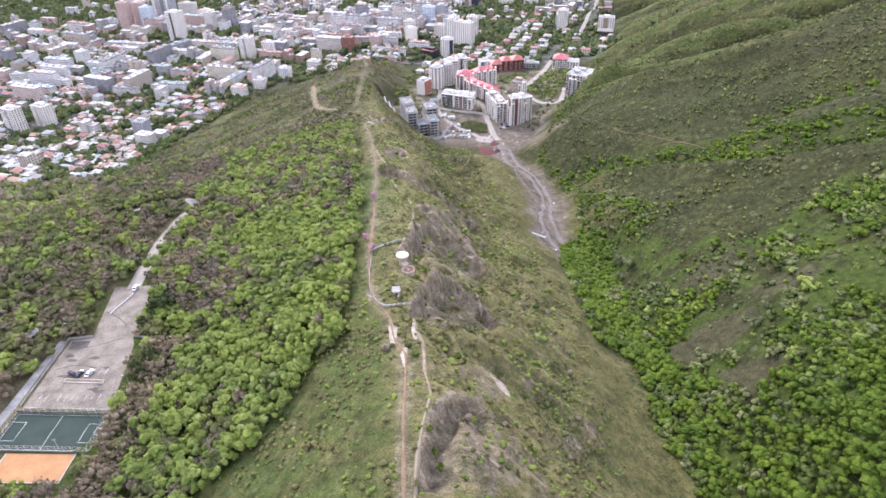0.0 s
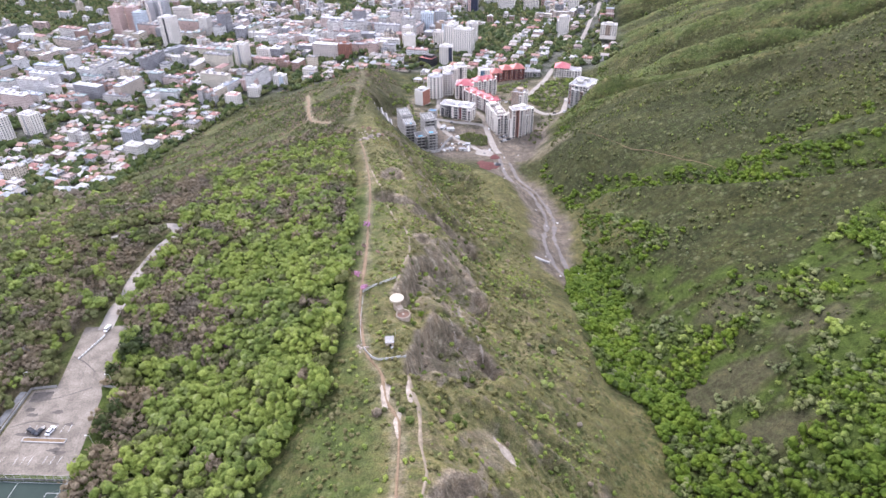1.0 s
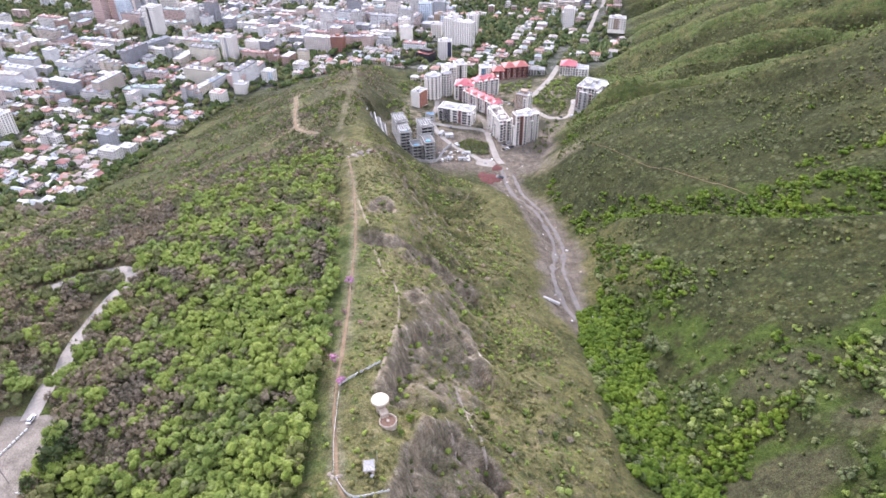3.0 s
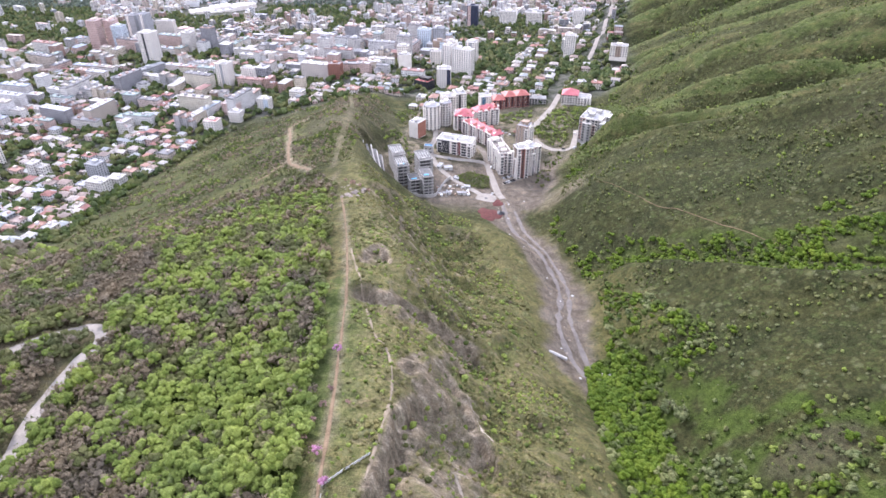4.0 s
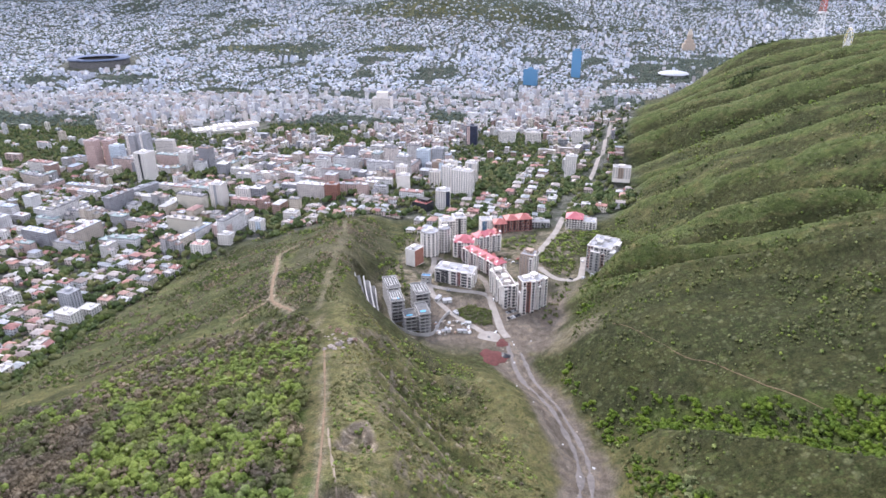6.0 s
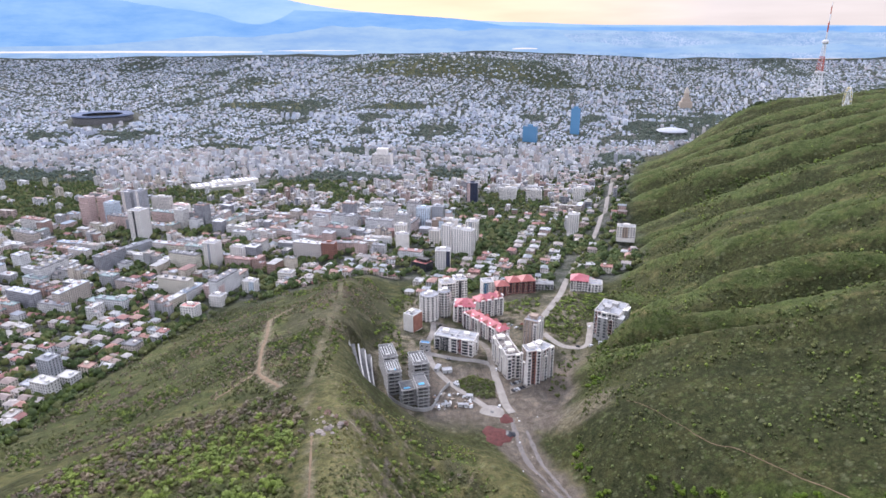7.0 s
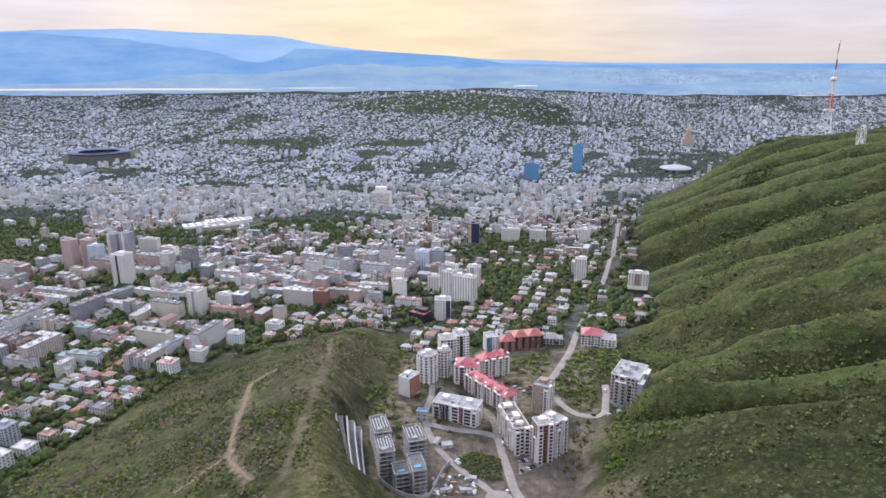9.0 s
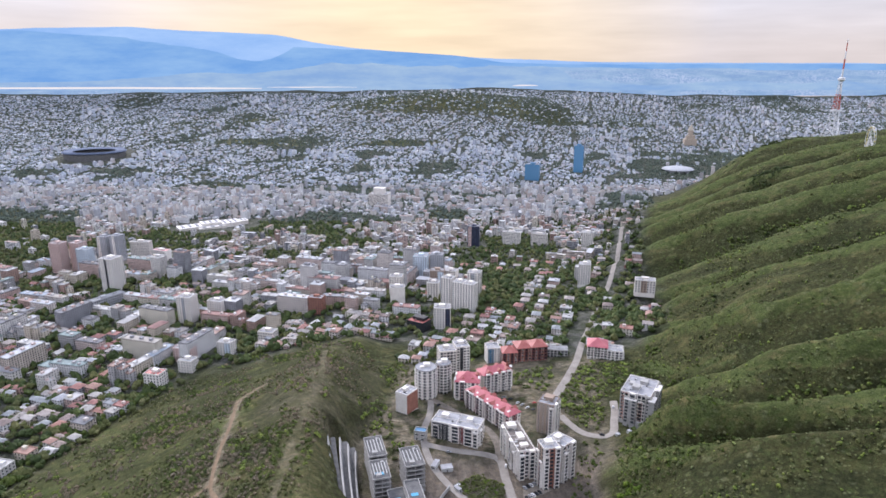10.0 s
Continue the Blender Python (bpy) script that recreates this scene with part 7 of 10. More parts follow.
def clay_pitch():
    t = thing("clay_court", pose(-151, 149.6, lot_z(150) + 0.05, 0, 0, -2), "bare orange clay court with a green margin", "sports court")
    part("surface", box_mesh("surface", [(0, 0, -0.3, 26, 12.4, 0.34)], M_CLAY), t)
    part("kerb", box_mesh("kerb", [(0, -6.4, -0.3, 26.6, 0.3, 0.5), (13.2, 0, -0.3, 0.3, 12.4, 0.5), (-13.2, 0, -0.3, 0.3, 12.4, 0.5)], M_CONCRETE), t)


sports_pitch()
clay_pitch()


def tank_tower():
    t = thing("water_tower", pose(-18.5, 238.5, gz(-18.5, 238.5) - 0.4), "round pale concrete water tank with an overhanging cream top", "water tower")
    part("drum", lathe_mesh("drum", [(0.02, -1), (1.9, -1), (1.9, 0.6), (1.65, 0.7), (1.65, 4.6), (2.1, 5.6), (2.1, 6.0)], M_STONE), t)
    part("top", lathe_mesh("top", [(2.1, 5.9), (2.95, 5.95), (3.0, 6.45), (2.8, 6.65), (1.4, 6.85), (0.02, 6.9)], M_TANKTOP), t, "cream domed slab")
    part("ladder", rod_mesh("ladder", [((1.75, 0.3, 0), (1.75, 0.3, 6)), ((1.75, -0.3, 0), (1.75, -0.3, 6))] + [((1.75, -0.3, z), (1.75, 0.3, z)) for z in np.arange(0.5, 6, 0.5)], 0.05, M_RUST), t)
    b = thing("water_basin", pose(-15.8, 233.2, gz(-15.8, 233.2) - 0.6), "low round stone basin with a rusty brown floor", "water tank")
    part("wall", lathe_mesh("wall", [(3.0, -1), (3.0, 2.5), (2.7, 2.6), (2.55, 2.5), (2.5, 1.9)], M_STONE), b)
    part("floor", lathe_mesh("floor", [(2.55, 1.9), (1.2, 2.05), (0.5, 2.15), (0.02, 2.2)], M_RUST), b, "rusty brown cover")
    part("hatch", lathe_mesh("hatch", [(0.5, 2.1), (0.5, 2.5), (0.02, 2.55)], M_TANKTOP), b)
    part("pipe", rod_mesh("pipe", [((-1.0, 1.8, 1.2), (-2.0, 3.6, 1.2)), ((3.15, 0, 0), (3.15, 0, 4.2))], 0.12, M_RUST), b)
    n = thing("stone_neck", pose(-17.3, 235.8, gz(-17.3, 235.8) - 0.4, 0, 0, 26), "short beige stone block between tank and basin", "masonry")
    part("block", box_mesh("block", [(0, 0, -1, 2.4, 2.6, 4.2), (0, 0, 3.2, 2.7, 2.9, 0.25)], M_STONE), n)


def hut():
    t = thing("hut", pose(-20, 212.6, gz(-20, 212.6), 0, 0, 6), "small grey block hut with a dark doorway", "hut")
    part("wall", box_mesh("wall", [(-1.35, 0, -0.8, 0.25, 3.4, 3.2), (1.35, 0, -0.8, 0.25, 3.4, 3.2), (0, 1.6, -0.8, 2.5, 0.25, 3.2), (-0.9, -1.6, -0.8, 0.7, 0.25, 3.2), (0.95, -1.6, -0.8, 0.6, 0.25, 3.2), (0, -1.6, 1.7, 1.3, 0.25, 0.7)], M_STONE), t)
    part("roof", box_mesh("roof", [(0, 0, 2.4, 3.4, 4.0, 0.22)], M_OLDCONC), t, "grey slab roof")
    part("door", box_mesh("door", [(0.0, -1.45, -0.3, 1.1, 0.06, 2.0)], M_BLACK), t, "dark door")
    part("white_tub", box_mesh("white_tub", [(0.75, -2.3, -0.3, 0.9, 0.8, 1.0)], M_LINE), t)
    pole = thing("pole", pose(-17.9, 216, gz(-17.9, 216)), "thin grey steel pole beside the hut", "pole")
    part("shaft", rod_mesh("shaft", [((0, 0, -0.4), (0, 0, 6.0))], 0.07, M_METAL), pole)


tank_tower()
hut()


def fence(name, rows, label, high=1.1, gap=1.7, slab=True):
    c = curve_through(rows, gap)
    t = thing(name, pose(c[0][0], c[0][1], gz(*c[0])), label, "fence")
    base = Vector((c[0][0], c[0][1], gz(*c[0])))
    post_me = box_mesh("post", [(0, 0, -0.4, 0.16, 0.16, high + 0.55)], M_CONCRETE)
    for n, (a, b) in enumerate(zip(c[:-1], c[1:])):
        za, zb = gz(*a), gz(*b)
        part("post", post_me, t, at=pose(a[0] - base.x, a[1] - base.y, za - base.z))
        mid, length, turn = (a + b) / 2, float(np.linalg.norm(b - a)), math.degrees(math.atan2(b[1] - a[1], b[0] - a[0]))
        me = box_mesh("panel", [(0, 0, 0.05, length - 0.14, 0.10, high - 0.1)] if slab else [(0, 0, high - 0.25, length, 0.06, 0.08), (0, 0, high * 0.45, length, 0.06, 0.08)], M_LINE if slab else M_METAL)
        part("panel", me, t, at=pose(mid[0] - base.x, mid[1] - base.y, (za + zb) / 2 - base.z, 0, 0, turn))


fence("fence", [(-29.5, 209.0), (-26.5, 204.5), (-23.2, 202.3), (-18, 203.5), (-13.5, 205.5)], "low pale concrete panel fence round the hilltop plot")
fence("fence", [(-34, 249.5), (-28, 256), (-20.5, 264.5)], "low pale concrete panel fence across the crest")
fence("fence", [(-30.5, 212), (-32.5, 224), (-33.2, 237), (-33.6, 247)], "thin grey rail fence beside the footpath", 1.0, 3.0, False)


def rock(name, x, y, size, mat, label, seed, flat=0.5):
    r = np.random.RandomState(seed)
    v = ICO_V * size * r.uniform(0.6, 1.25, (12, 1)) * (1, 1, flat)
    me = fast_mesh(name, v, ICO_F, mat)
    t = new(name, me)
    t.matrix_world = pose(x, y, gz(x, y), 0, 0, seed * 40 % 360)
    return tagged(t, label, "rock")


rk = np.random.RandomState(3)
M_OUTCROP = surface("pinkish_outcrop", (0.20, 0.165, 0.14), (0.40, 0.345, 0.30), 1.8, 0.95, 0.7, 0.45)
for n, (x, y, size, flat) in enumerate(((-64, 542, 3.6, 0.7), (-59, 545, 3.2, 1.0), (-53.5, 551, 2.8, 0.9), (-61, 538, 2.0, 0.7), (-68, 540, 2.2, 0.6), (-56, 540, 1.6, 0.7))):
    rock("rock", x, y, size, M_OUTCROP, "weathered pinkish-grey outcrop on the shoulder of the ridge", 80 + n, flat)
for n in range(9):
    rock("rock", -30.2 + rk.normal(0, 1.1), 209.5 + rk.normal(0, 1.3), rk.uniform(0.5, 1.1), M_CHALK, "pale broken rock in a heap by the path", n, 0.7)
for n in range(16):
    rock("rock", -58 + rk.normal(0, 6.0), 552 + rk.normal(0, 4.0), rk.uniform(0.7, 1.8), M_CHALK, "pale weathered rock on the shoulder", 20 + n, 0.6)


def chalk(rows, width):
    ribbon("bare_rock", rows, width, M_CHALK, "pale eroded rock streak in the grass", "rock", 0.28, 0.9, 1.2, 5)


chalk([(-20, 190), (-19.6, 183), (-19, 175)], 2.6)
chalk([(-14.2, 175), (-15, 169), (-13.8, 161)], 2.3)
chalk([(-12, 191), (-11.3, 185), (-10.8, 179)], 1.5)
chalk([(17.6, 180.5), (20, 176), (22.5, 172), (25.5, 168.5)], 2.2)
chalk([(14.5, 329), (17, 321), (20, 312), (24.5, 302)], 1.9)
chalk([(8, 280), (11, 269), (12.4, 257), (16, 245), (18, 236)], 1.6)
chalk([(3, 246), (6, 240), (9, 233)], 1.2)

# worn bay markings, patches and cracks on the car park
M_PATCH = surface("asphalt_patch", (0.075, 0.066, 0.058), (0.135, 0.118, 0.102), 2.5, 0.95, 0.2, 0.35)
bay_me = box_mesh("bay_line", [(0, 0, 0, 0.11, 4.6, 0.012)], M_LINE)
marks = thing("bay_markings", pose(-152, 190, lot_z(190) + 0.105), "faded white parking bay lines on the asphalt", "road marking")
for row_y, x0, n in ((-6.5, -14, 10), (8.5, -12, 9)):
    for k in range(n):
        if (k * 7 + int(row_y)) % 4:
            part("bay_line", bay_me, marks, at=pose(x0 + 2.7 * k, row_y, -0.012 * row_y, 0, 0, -4))
pk = np.random.RandomState(44)
for n in range(11):
    x, y = pk.uniform(-166, -140), pk.uniform(184, 254)
    if not inside([(-168, 181), (-137, 180), (-143, 219), (-148, 258), (-163, 258), (-160, 222), (-168, 217)], np.array([x]), np.array([y]))[0]:
        continue
    angles = np.sort(pk.uniform(0, 6.2832, 9))
    ring_ = [(x + pk.uniform(0.7, 2.4) * math.cos(a) * 1.6, y + pk.uniform(0.5, 1.6) * math.sin(a)) for a in angles]
    sheet("asphalt_patch", ring_, M_PATCH, "dark ragged repair patch in the asphalt", "road patch", 0.108)
for a, b, c in (((-166, 213), (-156, 216), (-146, 221)), ((-163, 240), (-156, 236), (-149, 230)), ((-159, 256), (-156, 240), (-153, 226)), ((-169, 200), (-160, 203), (-150, 201))):
    ln = curve_through([a, b, c], 1.5)
    wid = 0.16 + 0.2 * pk.uniform(0, 1, len(ln))
    sheet("crack", [(p[0], p[1] + w_) for p, w_ in zip(ln, wid)] + [(p[0], p[1] - w_) for p, w_ in zip(ln[::-1], wid[::-1])], M_PATCH, "dark weedy crack across the asphalt", "road crack", 0.112)


# beside the car park: sheds among the trees, lamp posts, evergreens
def shed(x, y, w, d, h, turn, label):
    t = thing("shed", pose(x, y, gz(x, y), 0, 0, turn), label, "shed", "sheds among the trees")
    part("wall", box_mesh("wall", [(0, 0, -0.6, w, d, h + 0.6)], M_STONE), t)
    v, f = hipped(w, d, h, 0.9, 0.5, True)
    part("roof", fast_mesh("roof", *tidy(v, f), M_OLDCONC), t, "grey sheet roof")
    door = part("door", box_mesh("door", [(0, -d / 2 - 0.03, 0, 1.0, 0.08, 2.0)], M_BLACK), t)
    part("handle", box_mesh("handle", [(0.36, -d / 2 - 0.10, 0.95, 0.06, 0.08, 0.2)], M_METAL), door)
    for s in (-1, 1):
        win = part("window", box_mesh("window", [(s * w * 0.3, -d / 2 - 0.03, 1.0, 0.9, 0.1, 0.9)], M_LINE), t)
        part("pane", box_mesh("pane", [(s * w * 0.3, -d / 2 - 0.06, 1.08, 0.74, 0.1, 0.74)], M_GLASS), win)


shed(-188, 241, 9, 5, 3.0, 38, "long low stone shed under a grey roof in the wood")
shed(-189, 222, 6, 4, 2.6, 52, "small stone shed with a grey roof in the wood")
for x, y in ((-181.3, 197.5), (-174.4, 224), (-138, 222), (-131.5, 190)):
    t = thing("street_lamp", pose(x, y, gz(x, y), 0, 0, 90 if x < -150 else -90), "thin grey steel lamp post beside the car park", "street lamp", "lamp posts of the car park")
    part("post", rod_mesh("post", [((0, 0, -0.3), (0, 0, 6.2))], 0.09, M_METAL), t)
    part("arm", rod_mesh("arm", [((0, 0, 6.1), (0, -1.3, 6.5))], 0.06, M_METAL), t)
    part("lamp_head", box_mesh("lamp_head", [(0, -1.5, 6.42, 0.3, 0.7, 0.16)], M_LINE), t)
BIG_EVERGREEN = [fast_mesh("crown", *crown(190 + s, 4.4, 11.5, 0.6, 16, 0.36, 120, 0.13), M_EVERGREEN) for s in range(2)]
for n, (x, y, s) in enumerate([(-135.5, 237, 1.0), (-139.0, 227, 0.7), (-133, 243, 0.75), (-128.5, 205, 0.8), (-130, 198, 0.7), (-138, 250, 0.8)]):
    small_tree(x, y, BIG_EVERGREEN[n % 2], "tall dark evergreen at the edge of the car park", "evergreens by the car park", s)
sheet("asphalt_patch", [(-168.5, 213), (-160.5, 214.5), (-160.8, 219), (-168.8, 218.4)], M_PATCH, "dark bare corner of the car park", "road patch", 0.115)

# ---- the new quarter below the ridge ----
def split_mesh(name, parts_of):
    """One mesh from boxes in several materials."""
    vs, fs, idx, mats, n = [], [], [], [], 0
    for k, (rows, mat) in enumerate(parts_of):
        v, f = boxes(rows)
        vs.append(v)
        fs.append(f + n)
        idx += [k] * len(f)
        mats.append(mat)
        n += len(v)
    me = fast_mesh(name, np.concatenate(vs), np.concatenate(fs), mats[0])
    for m in mats[1:]:
        me.materials.append(m)
    me.polygons.foreach_set("material_index", np.array(idx, np.int32))
    return me


def window_mesh(w, h, frame_mat):
    """A framed window, set 15 cm into its reveal: sits on the wall's face, looking to -y."""
    a, t, o, i = w / 2, 0.14, -0.14, -0.03
    ring = lambda x, lo, hi, y: [(-x, y, lo), (x, y, lo), (x, y, hi), (-x, y, hi)]
    v = ring(a, 0, h, 0.1) + ring(a, 0, h, o) + ring(a - t, t, h - t, o) + ring(a - t, t, h - t, i)
    f = [(4 * k + n, 4 * k + (n + 1) % 4, 4 * k + 4 + (n + 1) % 4, 4 * k + 4 + n) for k in range(3) for n in range(4)] + [(12, 13, 14, 15)]
    me = mesh_of("window", v, f, [frame_mat, M_GLASS])
    me.polygons[12].material_index = 1
    return me


WIN = {(k, f): window_mesh({"n": 1.7, "w": 2.6, "g": 2.9}[k], {"n": 1.75, "w": 2.0, "g": 2.4}[k], m) for k in "nwg" for f, m in (("white", M_WHITE), ("dark", M_BLACK))}
BALC = {}


def balcony_mesh(w, mat, tall=3.0):
    key = (round(w, 1), mat.name, round(tall, 1))
    if key not in BALC:
        BALC[key] = split_mesh("balcony", [([(0, -0.75, -0.16, w, 1.5, 0.22), (0, -1.45, 0.06, w, 0.10, 0.62), (-w / 2 + 0.09, -0.72, 0.06, 0.18, 1.4, tall - 0.22), (w / 2 - 0.09, -0.72, 0.06, 0.18, 1.4, tall - 0.22)], mat), ([(0, -1.45, 0.95, w - 0.3, 0.05, 0.06)], M_BLACK)])
    return BALC[key]


def side_frame(side, w, d):
    """The pose of a face: x along it, looking outward to -y."""
    return {"f": pose(0, -d / 2, 0), "b": pose(0, d / 2, 0, 0, 0, 180), "l": pose(-w / 2, 0, 0, 0, 0, -90), "r": pose(w / 2, 0, 0, 0, 0, 90)}[side], (w if side in "fb" else d)


def block(name, label, x, y, w, d, h, yaw, floors, wall, z=None, sides=None, roof="flat", roof_mat=None, accents=(), bay=3.5, frame_kind="white", balc_mat=None, top=(), category="apartment building", group="", base_h=0.0, rim=None):
    """An apartment block: walls, roof, parapet, cladding strips, each window and balcony."""
    z = gz(x, y) if z is None else z
    t = thing(name, pose(x, y, z, 0, 0, yaw), label, category, group)
    part("wall", box_mesh("wall", [(0, 0, -6, w, d, h + 6)], wall), t)
    if roof == "flat":
        part("roof", box_mesh("roof", [(0, 0, h, w - 0.7, d - 0.7, 0.12)], roof_mat or M_GREYROOF), t, "grey felt roof")
        for r in ((0, -d / 2 + 0.15, w + 0.16, 0.36), (0, d / 2 - 0.15, w + 0.16, 0.36)):
            part("parapet", box_mesh("parapet", [(r[0], r[1], h - 0.25, r[2], r[3], 1.15)], rim or wall), t)
        for r in (-w / 2 + 0.15, w / 2 - 0.15):
            part("parapet", box_mesh("parapet", [(r, 0, h - 0.25, 0.36, d - 0.5, 1.15)], rim or wall), t)
    else:
        v, f = hipped(w, d, h, min(w, d) * 0.30, 0.8, roof == "gable")
        part("roof", fast_mesh("roof", *tidy(v, f), roof_mat), t)
    if roof == "flat" and min(w, d) > 9:
        rr = np.random.RandomState(int(abs(x * 7 + y)) % 9973)
        for n in range(int(2 + w * d / 110)):
            ux, uy, uw, ud, uh = rr.uniform(-0.42, 0.42) * w, rr.uniform(-0.42, 0.42) * d, rr.uniform(0.8, 2.6), rr.uniform(0.8, 2.2), rr.uniform(0.5, 1.5)
            part("roof_unit", box_mesh("roof_unit", [(ux, uy, h + 0.1, uw, ud, uh), (ux, uy, h + 0.1 + uh, uw + 0.15, ud + 0.15, 0.1)], (M_CONCRETE, M_METAL, M_DARKCONC, M_GREYROOF)[n % 4]), t)
        for sx, sy, sw, sd in ((rr.uniform(-0.2, 0.2) * w, 0, 0.22, d - 0.8), (0, rr.uniform(-0.2, 0.2) * d, w - 0.8, 0.22)):
            part("roof_upstand", box_mesh("roof_upstand", [(sx, sy, h + 0.1, sw, sd, 0.55)], rim or wall), t)
    for bx, by, bw, bd, bh in top:
        part("stair_head", box_mesh("stair_head", [(bx, by, h, bw, bd, bh), (bx, by, h + bh, bw + 0.4, bd + 0.4, 0.2)], wall), t)
    for side, a, b, mat in accents:
        m, length = side_frame(side, w, d)
        part("cladding", box_mesh("cladding", [((a + b) / 2 * length - length / 2, -0.06, 0.2, (b - a) * length, 0.26, h - 0.4)], mat), t, at=m)
    fh = (h - base_h) / floors
    for side, style in (sides or {"f": "n", "b": "n", "l": "n", "r": "n"}).items():
        m, length = side_frame(side, w, d)
        n = max(int(length / bay), 1)
        for k in range(n):
            c = (k + 0.5) / n * length - length / 2
            s = style[k % len(style)]
            if s == "-":
                continue
            for f in range(floors):
                zb = base_h + f * fh
                big = s in "wB"
                out = -0.22 if any(q[0] == side and q[1] * length <= c + length / 2 <= q[2] * length for q in accents) else -0.04
                deep_set = s in "bB" and f > 0
                part("window", WIN["g" if deep_set else "w" if big else "n", "dark" if deep_set else frame_kind], t, at=m @ pose(c, out, zb + (0.1 if deep_set else 0.35 if big else 0.95)))
                if deep_set:
                    part("balcony", balcony_mesh(min(bay * 0.94, 3.3), balc_mat or wall, fh), t, at=m @ pose(c, 0.02, zb))
    return t


def add_bays(t, w, d, h, floors, rows):
    """Framed bays that stand out from a block's faces: rows of side, place along it, width, depth, share of the height, wall."""
    fh = h / floors
    for side, place, bw, bd, share, mat in rows:
        m, length = side_frame(side, w, d)
        n = max(int(floors * share), 1)
        at = m @ pose((place - 0.5) * length, 0, 0)
        bay_ob = part("bay", box_mesh("bay", [(0, -bd / 2 + 0.1, -1, bw, bd + 0.2, n * fh + 1.8)], mat), t, at=at)
        frame_rows = [(0, -bd / 2 + 0.1, f * fh + fh - 0.16, bw + 0.3, bd + 0.4, 0.3) for f in range(n)] + [(e * (bw / 2), -bd / 2, 0, 0.3, bd + 0.35, n * fh) for e in (-1, 1)] + [(0, -bd / 2 + 0.1, n * fh + 0.5, bw + 0.3, bd + 0.4, 0.5)]
        part("bay_frame", box_mesh("bay_frame", frame_rows, M_WHITE), bay_ob)
        pane = box_mesh("pane", [(0, -bd - 0.02, 0.35, bw - 1.1, 0.12, fh - 0.95)], M_GLASS)
        for f in range(n):
            part("pane", pane, bay_ob, at=pose(0, 0, f * fh))


M_ROOFEARTH = surface("brown_roof_felt", (0.14, 0.12, 0.105), (0.24, 0.21, 0.185), 4, 0.9, 0.1, 0.3)
QUARTER = "new blocks of the hillside quarter"
five_storey = block("apartment_building", "white five-storey block with black and maroon panels", 24.5, 811, 42, 19, 16, -21, 5, M_WHITE, 60.8, {"f": "n", "b": "n", "l": "n", "r": "w"}, accents=[("f", 0.02, 0.36, M_BLACK), ("f", 0.60, 0.69, M_MAROON)], top=[(-12, 2, 6, 5, 2.6), (10, 3, 5, 4, 2.2)], group=QUARTER)
block("apartment_building", "narrow block with one white and one brick wall", -21.5, 857, 17, 13, 19.5, 55, 6, M_WHITE, 61, {"r": "n", "b": "n"}, accents=[("f", 0.02, 0.98, M_BRICK)], top=[(0, 2, 6, 4, 2.4)], group=QUARTER)


def round_tower(x, y, r, h, label, floors, turn):
    z = gz(x, y)
    t = thing("apartment_tower", pose(x, y, z, 0, 0, turn), label, "apartment tower", QUARTER)
    part("wall", lathe_mesh("wall", [(r - 1.1, -5), (r - 1.1, h)], M_WHITE, 12), t)
    part("roof", lathe_mesh("roof", [(r - 0.9, h), (r - 0.9, h + 0.9), (r - 1.3, h + 0.9), (r - 1.3, h + 0.2), (0.02, h + 0.25)], M_GREYROOF, 12), t)
    part("stair_head", box_mesh("stair_head", [(1, 2, h, 6, 5, 3.2), (-4, -1, h, 4, 3, 1.8)], M_WHITE), t)
    fh = h / floors
    ring = lathe_mesh("balcony", [(r - 1.15, -0.1), (r, -0.1), (r, 1.0), (r - 0.14, 1.0), (r - 0.14, 0.08), (r - 1.15, 0.08)], M_WHITE, 12)
    for f in range(1, floors):
        part("balcony", ring, t, at=pose(0, 0, f * fh))
    apothem = (r - 1.1) * math.cos(math.pi / 12)
    for f in range(floors):
        for k in range(12):
            a = 15 + 30 * k
            m = pose(0, 0, 0, 0, 0, a + 90) @ pose(0, -apothem - 0.02, f * fh + 0.5)
            part("window", WIN["w", "dark"], t, at=m)


round_tower(-4, 889, 11.5, 31, "white twelve-sided tower ringed by curved balconies", 10, 8)
round_tower(13, 901, 8.5, 31, "slender white tower with curved balconies", 10, 0)
block("apartment_building", "pale grey stepped block behind the round towers", 17, 960, 18, 17, 27, 12, 8, M_CREAM, 48, {"f": "bwb", "l": "n", "r": "n", "b": "n"}, top=[(0, 2, 6, 5, 3)], group=QUARTER)
block("apartment_building", "white block with dark balconies behind the towers", 33, 967, 15, 18, 29, 14, 9, M_WHITE, 48, {"f": "wbw", "l": "n", "r": "n", "b": "n"}, top=[(0, 2, 6, 5, 3)], balc_mat=M_DARKCONC, group=QUARTER)
